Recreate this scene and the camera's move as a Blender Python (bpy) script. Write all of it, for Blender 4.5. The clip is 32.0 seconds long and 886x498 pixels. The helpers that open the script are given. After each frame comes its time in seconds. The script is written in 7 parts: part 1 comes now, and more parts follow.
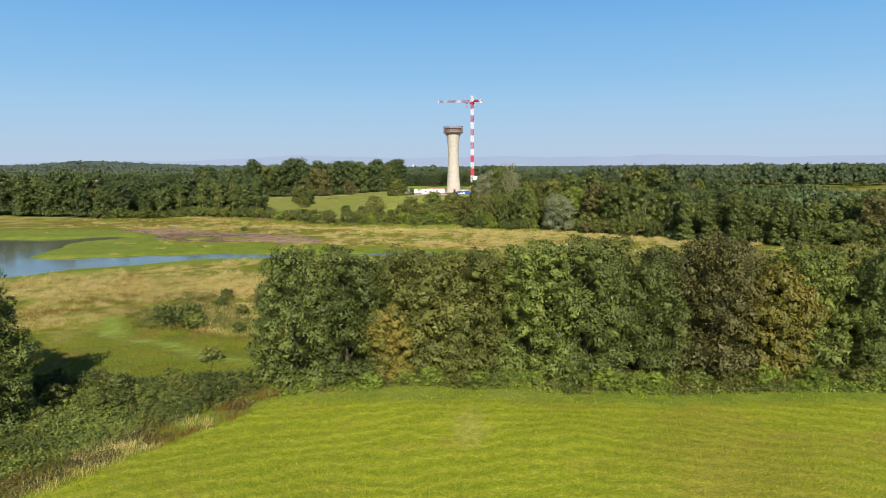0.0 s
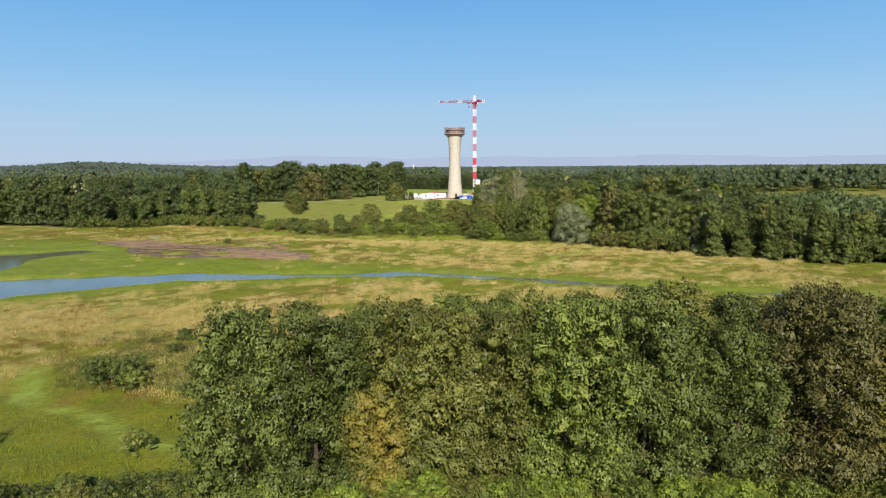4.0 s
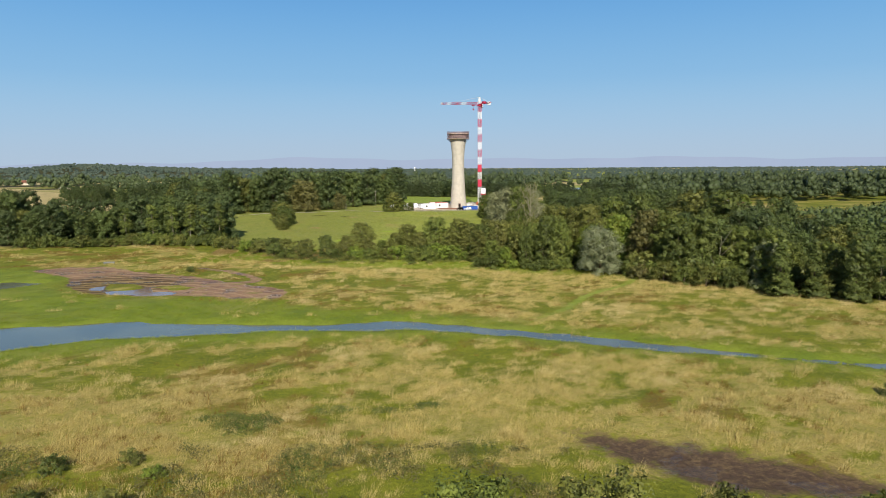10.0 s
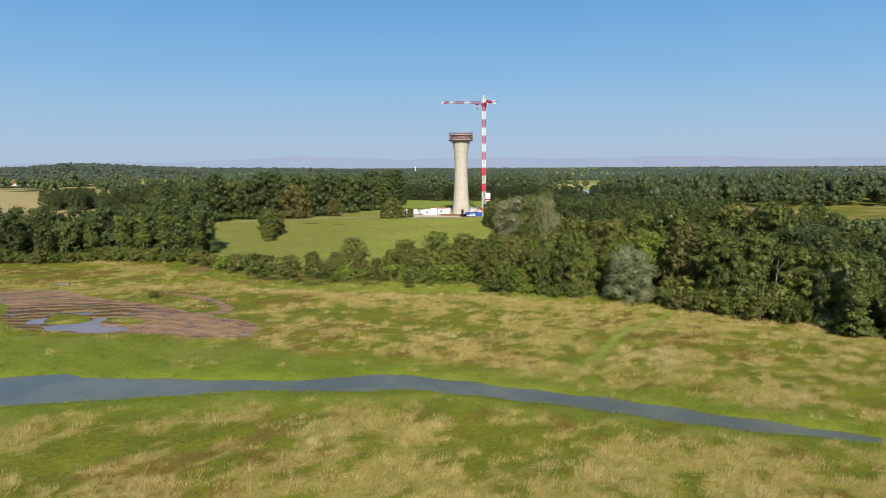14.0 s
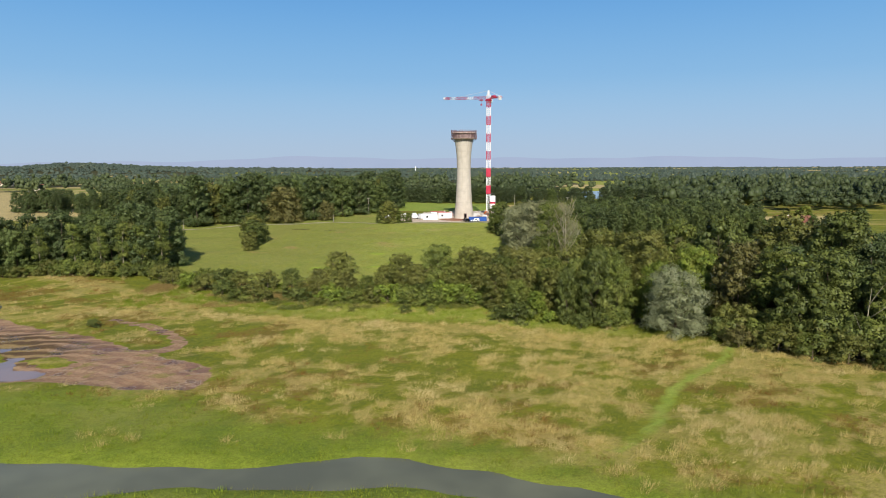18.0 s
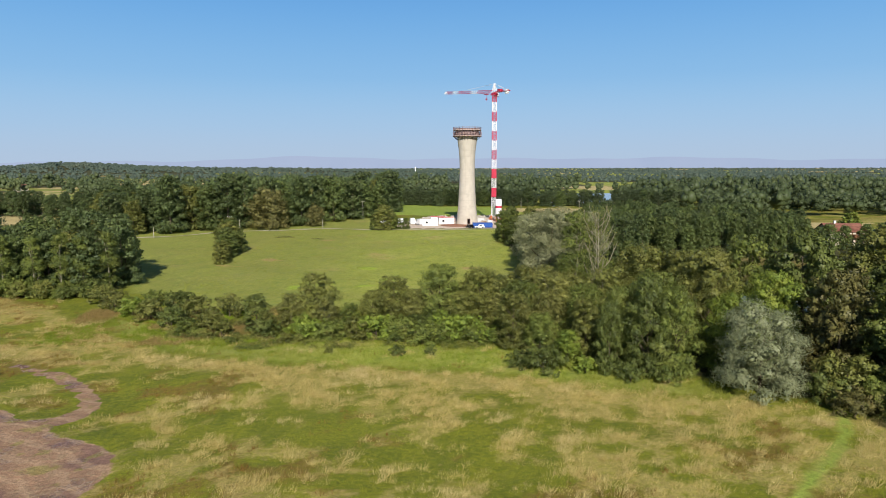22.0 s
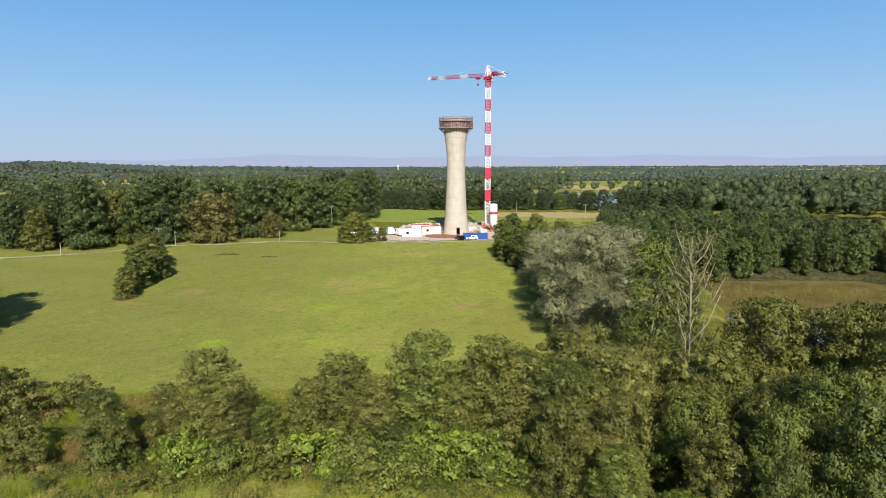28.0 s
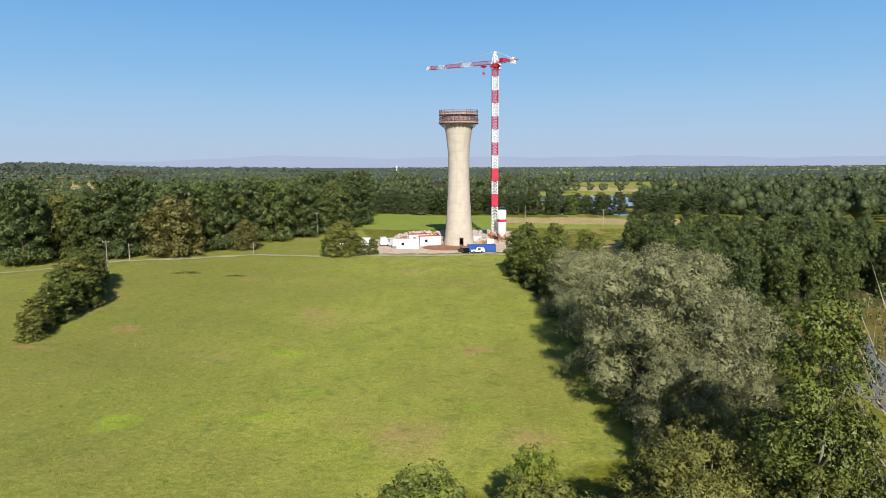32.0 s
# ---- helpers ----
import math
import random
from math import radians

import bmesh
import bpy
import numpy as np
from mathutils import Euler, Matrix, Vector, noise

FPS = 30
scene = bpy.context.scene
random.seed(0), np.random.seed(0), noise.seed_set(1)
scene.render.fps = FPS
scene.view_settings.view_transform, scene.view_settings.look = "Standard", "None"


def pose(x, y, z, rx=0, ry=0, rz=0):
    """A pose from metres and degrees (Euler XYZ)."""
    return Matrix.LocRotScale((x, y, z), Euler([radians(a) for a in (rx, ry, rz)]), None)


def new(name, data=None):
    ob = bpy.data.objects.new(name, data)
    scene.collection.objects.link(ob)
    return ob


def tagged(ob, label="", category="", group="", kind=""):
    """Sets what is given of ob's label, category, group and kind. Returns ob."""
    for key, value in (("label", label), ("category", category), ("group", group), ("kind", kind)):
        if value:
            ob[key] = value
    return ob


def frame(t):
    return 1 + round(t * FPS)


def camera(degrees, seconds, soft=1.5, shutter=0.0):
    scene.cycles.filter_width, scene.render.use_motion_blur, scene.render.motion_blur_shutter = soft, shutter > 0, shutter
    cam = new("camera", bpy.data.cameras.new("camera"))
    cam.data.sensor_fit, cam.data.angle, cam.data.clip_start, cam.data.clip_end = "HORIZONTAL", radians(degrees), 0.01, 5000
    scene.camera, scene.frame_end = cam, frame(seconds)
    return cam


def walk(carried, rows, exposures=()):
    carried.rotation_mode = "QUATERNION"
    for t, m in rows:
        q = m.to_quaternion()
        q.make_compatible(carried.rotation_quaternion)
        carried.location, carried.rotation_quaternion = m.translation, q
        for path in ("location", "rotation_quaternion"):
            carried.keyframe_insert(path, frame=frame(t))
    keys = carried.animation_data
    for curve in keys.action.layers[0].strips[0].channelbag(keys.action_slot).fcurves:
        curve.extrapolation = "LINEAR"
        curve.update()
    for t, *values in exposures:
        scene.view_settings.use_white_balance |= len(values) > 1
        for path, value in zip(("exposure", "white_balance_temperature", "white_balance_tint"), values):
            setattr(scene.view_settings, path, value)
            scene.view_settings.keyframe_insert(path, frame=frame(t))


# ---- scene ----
cam = camera(65.9, 32.0, soft=0.9)
METRES, EYE = 200.0, 20.0
ROWS = [
    (0.0, 0.0, 0.0, 0.0, -0.05, -7.16, 0.37),
    (0.5, -0.0002, 0.0114, 0.0009, -0.04, -7.14, 0.37),
    (1.0, -0.0004, 0.0226, 0.0018, -0.04, -7.14, 0.38),
    (1.5, -0.0006, 0.0337, 0.0029, -0.04, -7.14, 0.39),
    (2.0, -0.0007, 0.0448, 0.0039, -0.04, -7.14, 0.39),
    (2.5, -0.0009, 0.0559, 0.005, -0.03, -7.16, 0.39),
    (3.0, -0.001, 0.0669, 0.0062, -0.02, -7.17, 0.4),
    (3.5, -0.0012, 0.0781, 0.0073, -0.02, -7.18, 0.4),
    (5.5, -0.0017, 0.1247, 0.0117, 0.03, -7.05, 0.43),
    (6.0, -0.0018, 0.1369, 0.0128, 0.05, -7.04, 0.42),
    (6.5, -0.002, 0.1492, 0.014, 0.08, -7.03, 0.4),
    (7.0, -0.0022, 0.1618, 0.0151, 0.1, -7.01, 0.4),
    (7.5, -0.0025, 0.1745, 0.0163, 0.08, -7.01, 0.4),
    (8.0, -0.0027, 0.1874, 0.0176, 0.08, -7.01, 0.4),
    (8.5, -0.0029, 0.2008, 0.019, 0.08, -7.03, 0.39),
    (9.0, -0.0031, 0.2142, 0.0203, 0.09, -7.03, 0.38),
    (9.5, -0.0033, 0.2278, 0.022, 0.1, -7.06, 0.37),
    (10.0, -0.0035, 0.2413, 0.0236, 0.11, -7.07, 0.37),
    (10.5, -0.0038, 0.2551, 0.0253, 0.12, -7.07, 0.37),
    (11.0, -0.0042, 0.2689, 0.0271, 0.12, -7.07, 0.36),
    (11.5, -0.0046, 0.2831, 0.0288, 0.14, -7.07, 0.34),
    (12.0, -0.0049, 0.2971, 0.0307, 0.16, -7.09, 0.33),
    (12.5, -0.0052, 0.3111, 0.0325, 0.16, -7.11, 0.33),
    (13.0, -0.0055, 0.3253, 0.033, 0.18, -7.11, 0.33),
    (13.5, -0.0058, 0.3397, 0.033, 0.17, -7.13, 0.32),
    (14.0, -0.006, 0.3545, 0.033, 0.18, -7.14, 0.31),
    (14.5, -0.0062, 0.3697, 0.0331, 0.19, -7.17, 0.3),
    (16.5, -0.0075, 0.4307, 0.0337, 0.2, -7.15, 0.26),
    (17.0, -0.0079, 0.4463, 0.0335, 0.19, -7.12, 0.24),
    (17.5, -0.0082, 0.462, 0.0339, 0.21, -7.15, 0.27),
    (18.0, -0.0087, 0.478, 0.0339, 0.2, -7.15, 0.23),
    (18.5, -0.009, 0.4941, 0.0338, 0.21, -7.15, 0.21),
    (19.0, -0.0095, 0.5104, 0.0338, 0.2, -7.15, 0.2),
    (19.5, -0.0099, 0.5272, 0.0338, 0.19, -7.15, 0.18),
    (20.0, -0.0104, 0.5431, 0.0337, 0.19, -7.14, 0.14),
    (20.5, -0.0107, 0.5607, 0.0336, 0.21, -7.12, 0.13),
    (21.0, -0.0111, 0.5789, 0.0335, 0.19, -7.11, 0.11),
    (21.5, -0.0113, 0.5974, 0.0335, 0.2, -7.12, 0.1),
    (22.0, -0.0117, 0.6161, 0.0334, 0.2, -7.12, 0.1),
    (22.5, -0.012, 0.6351, 0.0333, 0.2, -7.14, 0.13),
    (23.0, -0.0123, 0.6543, 0.0331, 0.08, -7.14, 0.12),
    (23.5, -0.0125, 0.6734, 0.033, -0.27, -7.14, 0.12),
    (24.0, -0.0129, 0.6927, 0.033, -0.84, -7.17, 0.1),
    (24.5, -0.0133, 0.7119, 0.0331, -1.16, -7.2, 0.09),
    (25.0, -0.0136, 0.7309, 0.033, -1.18, -7.21, 0.09),
    (25.5, -0.0138, 0.7499, 0.033, -1.19, -7.21, 0.08),
    (27.5, -0.0136, 0.8287, 0.0324, -1.21, -7.23, 0.2),
    (28.0, -0.0136, 0.848, 0.0324, -1.2, -7.26, 0.21),
    (28.5, -0.0135, 0.867, 0.0323, -1.2, -7.25, 0.23),
    (29.0, -0.0134, 0.8858, 0.0322, -1.22, -7.28, 0.24),
    (29.5, -0.0133, 0.9045, 0.032, -1.22, -7.26, 0.26),
    (30.0, -0.0132, 0.9232, 0.0319, -1.2, -7.26, 0.27),
    (30.5, -0.0131, 0.9422, 0.0317, -1.2, -7.27, 0.28),
    (31.0, -0.013, 0.961, 0.0315, -1.22, -7.27, 0.27),
    (31.5, -0.0129, 0.9797, 0.0313, -1.24, -7.28, 0.27),
    (32.0, -0.0128, 0.9981, 0.0313, -1.27, -7.2, 0.3),
]
walk(cam, [(t, pose(METRES * x, METRES * y, EYE + METRES * z, 90 + pitch, roll, yaw)) for t, x, y, z, yaw, pitch, roll in ROWS],
     [(0.0, 0.37, 6540, 9.3), (6.0, 0.4, 6540, 9.0), (10.0, 0.25, 6540, 8.8), (13.0, 0.2, 6520, 9.6), (19.0, 0.24, 6430, 11), (25.0, 0.32, 6360, 11.5), (28.0, 0.36, 6480, 12), (32.0, 0.32, 6500, 12)])

# ---- world and sun: late-summer morning, sun behind the flight and slightly to its right ----
SUN_ELEVATION, SUN_AZIMUTH = 32.0, 176.0
world = bpy.data.worlds.new("sky")
scene.world = world
world.use_nodes = True
wn = world.node_tree
wn.nodes.clear()
sky = wn.nodes.new("ShaderNodeTexSky")
sky.sky_type, sky.sun_disc = "NISHITA", False
sky.sun_elevation, sky.sun_rotation = radians(SUN_ELEVATION), radians(SUN_AZIMUTH)
sky.altitude, sky.air_density, sky.dust_density, sky.ozone_density = 200, 1.0, 0.0, 3.0
back = wn.nodes.new("ShaderNodeBackground")
back.inputs["Strength"].default_value = 0.062
wout = wn.nodes.new("ShaderNodeOutputWorld")
# summer haze: low in the sky the blue pales to a dusty lilac-white
SKY_GAIN = 1 / (0.062 * 2 ** 0.35)
coord = wn.nodes.new("ShaderNodeTexCoord")
split = wn.nodes.new("ShaderNodeSeparateXYZ")
wn.links.new(coord.outputs["Generated"], split.inputs[0])
ramp = wn.nodes.new("ShaderNodeValToRGB")
ramp.color_ramp.interpolation = "B_SPLINE"
for i, (at, rgb) in enumerate(((0.0, (182, 200, 221)), (0.05, (172, 203, 231)), (0.12, (143, 194, 235)), (0.25, (96, 163, 227)), (0.45, (68, 128, 209)))):
    e = ramp.color_ramp.elements[i] if i < 2 else ramp.color_ramp.elements.new(at)
    e.position, e.color = at, tuple((c / 255) ** 2.2 for c in rgb) + (1,)
wn.links.new(split.outputs["Z"], ramp.inputs[0])
gain = wn.nodes.new("ShaderNodeMixRGB")
gain.blend_type, gain.inputs[0].default_value, gain.inputs[2].default_value = "MULTIPLY", 1.0, (SKY_GAIN, SKY_GAIN, SKY_GAIN, 1)
wn.links.new(ramp.outputs[0], gain.inputs[1])
fall = wn.nodes.new("ShaderNodeMapRange")
fall.interpolation_type = "SMOOTHSTEP"
for key, value in (("From Min", 0.2), ("From Max", 0.42), ("To Min", 1.0), ("To Max", 0.0)):
    fall.inputs[key].default_value = value
wn.links.new(split.outputs["Z"], fall.inputs["Value"])
haze = wn.nodes.new("ShaderNodeMixRGB")
wn.links.new(fall.outputs[0], haze.inputs[0])
wn.links.new(sky.outputs[0], haze.inputs[1])
wn.links.new(gain.outputs[0], haze.inputs[2])
wn.links.new(haze.outputs[0], back.inputs[0])
wn.links.new(back.outputs[0], wout.inputs[0])
lamp = bpy.data.lights.new("sun", "SUN")
lamp.energy, lamp.angle, lamp.color = 4.9, radians(0.6), (1.0, 0.94, 0.84)
sun = new("sun", lamp)
sun.rotation_euler = (radians(90 - SUN_ELEVATION), 0, radians(180 - SUN_AZIMUTH))


# ---- material helpers ----
def lin(r, g, b):
    """Linear colour from 0-255 sRGB."""
    return tuple(((c / 255 + 0.055) / 1.055) ** 2.4 if c > 10 else c / 255 / 12.92 for c in (r, g, b)) + (1.0,)


class Nodes:
    """A small wrapper to write node trees briefly."""

    def __init__(self, name):
        self.mat = bpy.data.materials.new(name)
        self.mat.use_nodes = True
        self.tree = self.mat.node_tree
        self.tree.nodes.clear()
        self.out = self.tree.nodes.new("ShaderNodeOutputMaterial")

    def add(self, kind, ins=(), **props):
        n = self.tree.nodes.new("ShaderNode" + kind)
        for k, v in props.items():
            if k == "operation":
                n.operation = v
            elif k == "blend":
                n.blend_type = v
            elif k == "attribute":
                n.attribute_name = v
            elif k == "data":
                n.data_type = v
            elif k == "interp":
                n.interpolation_type = v
            elif k == "feature":
                n.feature = v
        for k, v in dict(ins).items():
            self.put(n.inputs[k], v)
        return n

    def put(self, socket, v):
        if isinstance(v, bpy.types.NodeSocket):
            self.tree.links.new(v, socket)
        elif isinstance(v, bpy.types.Node):
            self.tree.links.new(v.outputs[0], socket)
        else:
            socket.default_value = v

    def pos(self):
        return self.add("NewGeometry").outputs["Position"]

    def noise(self, scale, detail=3.0, vec=None, rough=0.55, dist=0.0):
        n = self.add("TexNoise", {"Scale": scale, "Detail": detail, "Roughness": rough, "Distortion": dist})
        self.put(n.inputs["Vector"], vec if vec is not None else self.pos())
        return n.outputs[0]

    def scaled(self, v, s):
        return self.add("Mapping", {0: v, "Scale": s}).outputs[0]

    def math(self, op, a, b=0.0, clamp=False):
        n = self.add("Math", {0: a, 1: b}, operation=op)
        n.use_clamp = clamp
        return n.outputs[0]

    def step(self, v, lo, hi, a=0.0, b=1.0):
        n = self.add("MapRange", {"Value": v, "From Min": lo, "From Max": hi, "To Min": a, "To Max": b}, interp="SMOOTHSTEP")
        return n.outputs[0]

    def mix(self, f, a, b, blend="MIX"):
        n = self.add("MixRGB", {0: f, 1: a, 2: b}, blend=blend)
        return n.outputs[0]

    def bump(self, h, strength=0.5, distance=0.1):
        return self.add("Bump", {"Height": h, "Strength": strength, "Distance": distance}).outputs[0]

    def shade(self, color, rough=0.8, metal=0.0, spec=0.3, normal=None, emit=None):
        p = self.add("BsdfPrincipled", {"Base Color": color, "Roughness": rough, "Metallic": metal, "Specular IOR Level": spec})
        if normal is not None:
            self.put(p.inputs["Normal"], normal)
        self.tree.links.new(p.outputs[0], self.out.inputs[0])
        return self.mat


def plain(name, rgb, rough=0.6, metal=0.0, spec=0.3, vary=0.25, scale=3.0, bump=0.15):
    """A paint, stone or metal with grain and soiling at two scales."""
    m = Nodes(name)
    c = lin(*rgb)
    big, small = m.noise(scale * 0.3), m.noise(scale * 6, 4)
    dark = tuple(v * (1 - vary) for v in c[:3]) + (1,)
    col = m.mix(m.step(big, 0.35, 0.7), c, dark)
    col = m.mix(m.math("MULTIPLY", m.step(small, 0.5, 0.8), 0.4), col, dark)
    return m.shade(col, rough, metal, spec, m.bump(small, bump, 0.03))


def leaf_material(name, lit, dim, tip, gloss=0.5, patch=0.35):
    """Foliage: three tones spread by leaf, by tree and by a slow noise; some light passes through."""
    m = Nodes(name)
    geo = m.add("NewGeometry")
    island = geo.outputs["Random Per Island"]
    tree = m.add("ObjectInfo").outputs["Random"]
    slow, clump = m.noise(patch, 2), m.noise(patch * 3.1, 2)
    tone = m.math("ADD", m.math("MULTIPLY", island, 0.42), m.math("MULTIPLY", m.step(clump, 0.3, 0.7), 0.58))
    col = m.mix(m.step(tone, 0.0, 0.95), lin(*dim), lin(*lit))
    col = m.mix(m.math("MULTIPLY", m.step(slow, 0.5, 0.72), 0.55), col, lin(*tip))
    value = m.step(tree, 0, 1, 0.85, 1.2)
    col = m.mix(1.0, col, m.add("CombineColor", {0: value, 1: value, 2: value}), "MULTIPLY")
    p = m.add("BsdfPrincipled", {"Base Color": col, "Roughness": gloss, "Specular IOR Level": 0.25})
    t = m.add("BsdfTranslucent", {"Color": col})
    mixed = m.add("MixShader", {0: 0.13, 1: p, 2: t})
    m.tree.links.new(mixed.outputs[0], m.out.inputs[0])
    return m.mat


# ---- mesh helpers ----
def fast_mesh(name, verts, faces, mats=(), slots=None, smooth=False, normals=None):
    """A mesh from arrays: verts (n, 3) and a list of face arrays (n, 3) or (n, 4); normals, one a vertex, round off foliage."""
    me = bpy.data.meshes.new(name)
    faces = [np.asarray(f, int) for f in (faces if isinstance(faces, (list, tuple)) else [faces]) if len(f)]
    loops = np.concatenate([f.ravel() for f in faces])
    sizes = np.concatenate([np.full(len(f), f.shape[1]) for f in faces])
    me.vertices.add(len(verts))
    me.vertices.foreach_set("co", np.asarray(verts, np.float32).ravel())
    me.loops.add(len(loops))
    me.loops.foreach_set("vertex_index", loops.astype(np.int32))
    me.polygons.add(len(sizes))
    me.polygons.foreach_set("loop_start", np.r_[0, np.cumsum(sizes)[:-1]].astype(np.int32))
    me.polygons.foreach_set("loop_total", sizes.astype(np.int32))
    for m in mats:
        me.materials.append(m)
    if slots is not None:
        me.polygons.foreach_set("material_index", np.asarray(slots, np.int32))
    me.polygons.foreach_set("use_smooth", np.full(len(sizes), smooth))
    me.update(calc_edges=True)
    me.validate()
    if normals is not None:
        me.polygons.foreach_set("use_smooth", np.full(len(sizes), True))
        me.attributes.new("custom_normal", "FLOAT_VECTOR", "POINT").data.foreach_set("vector", np.asarray(normals, np.float32).ravel())
        me.update()
    return me


class Shape:
    """Collects vertices and faces of one part."""

    def __init__(self):
        self.v, self.q, self.t = [], [], []
        self.n = 0

    def add(self, verts, quads=(), tris=()):
        self.v.append(np.asarray(verts, float).reshape(-1, 3))
        if len(quads):
            self.q.append(np.asarray(quads, int) + self.n)
        if len(tris):
            self.t.append(np.asarray(tris, int) + self.n)
        self.n += len(self.v[-1])
        return self

    def box(self, x0, x1, y0, y1, z0, z1):
        c = [(x, y, z) for z in (z0, z1) for y in (y0, y1) for x in (x0, x1)]
        return self.add(c, [(0, 2, 3, 1), (4, 5, 7, 6), (0, 1, 5, 4), (2, 6, 7, 3), (0, 4, 6, 2), (1, 3, 7, 5)])

    def beam(self, a, b, w, h=None, up=(0, 0, 1)):
        """A square bar from a to b."""
        a, b = np.array(a, float), np.array(b, float)
        d = (b - a) / np.linalg.norm(b - a)
        s = np.cross(d, up)
        if np.linalg.norm(s) < 1e-3:
            s = np.cross(d, (1, 0, 0))
        s /= np.linalg.norm(s)
        u = np.cross(s, d)
        s, u = s * w / 2, u * (h or w) / 2
        c = [p + i * s + j * u for p in (a, b) for i, j in ((-1, -1), (1, -1), (1, 1), (-1, 1))]
        return self.add(c, [(0, 3, 2, 1), (4, 5, 6, 7), (0, 1, 5, 4), (1, 2, 6, 5), (2, 3, 7, 6), (3, 0, 4, 7)])

    def tube(self, pts, radii, sides=6):
        """A tapered pipe through points, closed at both ends."""
        pts = np.asarray(pts, float)
        rings = []
        for i, p in enumerate(pts):
            d = pts[min(i + 1, len(pts) - 1)] - pts[max(i - 1, 0)]
            d /= np.linalg.norm(d) + 1e-9
            s = np.cross(d, (0.31, 0.95, 0.05))
            s /= np.linalg.norm(s) + 1e-9
            u = np.cross(d, s)
            a = np.arange(sides) * 2 * np.pi / sides
            rings.append(p + radii[i] * (np.outer(np.cos(a), s) + np.outer(np.sin(a), u)))
        n, k = len(pts), np.arange(sides)
        q = [np.c_[i * sides + k, i * sides + (k + 1) % sides, (i + 1) * sides + (k + 1) % sides, (i + 1) * sides + k] for i in range(n - 1)]
        caps = [(0, sides - 1 - i, sides - 2 - i) for i in range(sides - 2)] + [((n - 1) * sides, (n - 1) * sides + i + 1, (n - 1) * sides + i + 2) for i in range(sides - 2)]
        return self.add(np.concatenate(rings), np.concatenate(q), caps)

    def lathe(self, profile, sides=48, cx=0.0, cy=0.0, closed=False):
        """Turns (r, z) round an upright axis."""
        a = np.arange(sides) * 2 * np.pi / sides
        v = np.concatenate([np.c_[cx + r * np.cos(a), cy + r * np.sin(a), np.full(sides, z)] for r, z in profile])
        k, n = np.arange(sides), len(profile)
        q = [np.c_[i * sides + k, i * sides + (k + 1) % sides, ((i + 1) % n) * sides + (k + 1) % sides, ((i + 1) % n) * sides + k] for i in range(n if closed else n - 1)]
        return self.add(v, np.concatenate(q))

    def mesh(self, name, material, smooth=False):
        return fast_mesh(name, np.concatenate(self.v), [np.concatenate(x) for x in (self.q, self.t) if x], [material], smooth=smooth)


def part(name, shape, material, parent, label="", smooth=False):
    """Links a shape as one mesh under a thing or a part."""
    ob = new(name, shape if isinstance(shape, bpy.types.Mesh) else shape.mesh(name, material, smooth))
    ob.parent = parent
    if label:
        ob["label"] = label
    return ob


def empty(name, x, y, z=None, turn=0.0, label="", category="", group=""):
    ob = new(name)
    ob.matrix_basis = pose(x, y, ground_z(x, y) if z is None else z, 0, 0, turn)
    ob.empty_display_size = 0.5
    return tagged(ob, label, category, group)


# ---- plan ----
RIVER = [(-80, 124), (-77, 125), (-72.5, 130.6), (-67, 137), (-60, 141.5), (-50, 145), (-42, 148), (-32, 149.4), (-23, 150.3), (-14, 150), (-7.5, 150.8), (-3, 149.9),
         (4, 147.3), (13, 144.3), (25, 139.4), (36, 135.7), (44, 132.5), (60, 127), (80, 121.5), (80, 122.5), (60, 128.3), (44.6, 134), (36.6, 137.6), (26, 142), (18.6, 145.8), (9.4, 149.6),
         (2.3, 153), (-5.6, 155.4), (-10.2, 156.2), (-13, 155.2), (-18, 154), (-25, 154.6), (-35, 154.8), (-48, 154.6), (-50.5, 157), (-56, 156), (-62, 154.5), (-73, 152.3), (-80, 151),
         (-88, 148.5), (-93, 152), (-95, 165), (-99, 178), (-88, 194.5), (-96, 195), (-108, 190), (-125, 190), (-150, 186), (-150, 140), (-100, 130)]
LUSH = [(-150, 118), (-78, 118), (-60, 132), (-40, 141), (-20, 144), (-5, 145), (10, 141), (24, 136), (44, 129), (80, 118), (80, 127), (45, 138), (27, 146), (8, 156), (-8, 162), (-25, 166),
        (-32, 172), (-45, 174), (-70, 177), (-82, 188), (-84, 200), (-100, 212), (-150, 215)]
MUD = [(-94, 217), (-84, 216), (-70, 207), (-57, 200), (-48, 193), (-43, 189), (-34, 185), (-31.5, 180), (-32.5, 175), (-42, 175.5), (-52, 178), (-62, 178.5), (-72, 180.5), (-80, 189), (-84, 198), (-100, 210)]
ISLETS = ([(-73, 193), (-68, 193), (-63, 188), (-64, 184.5), (-70, 185)], [(-61, 187.5), (-57, 189), (-51, 185.5), (-55, 183.5)])
PUDDLE = [(-79, 190), (-74, 196), (-66, 194.5), (-62, 190), (-60, 183), (-52, 181.5), (-46, 183), (-46, 180), (-60, 180), (-70, 182.5)]
TRACK = [(-60, 212), (-50, 207.5), (-43.3, 201), (-40.5, 196), (-41.3, 191), (-45, 189), (-46.5, 191), (-43.5, 193), (-43, 196), (-45.5, 200.5), (-51, 205.5), (-60, 210.6)]
BLACK_MUD = [(10.3, 109.8), (14.6, 109), (21.5, 106), (28, 102.5), (33, 99), (36, 95), (30, 96.5), (23.4, 97), (19, 98.4), (16, 102), (12, 106)]
FIELD = [(-24.5, 40.5), (-20.2, 46.9), (-16.3, 53), (-13.2, 58), (-4.5, 60), (10.7, 58.3), (38, 56.8), (120, 52), (120, -80), (-90, -80)]
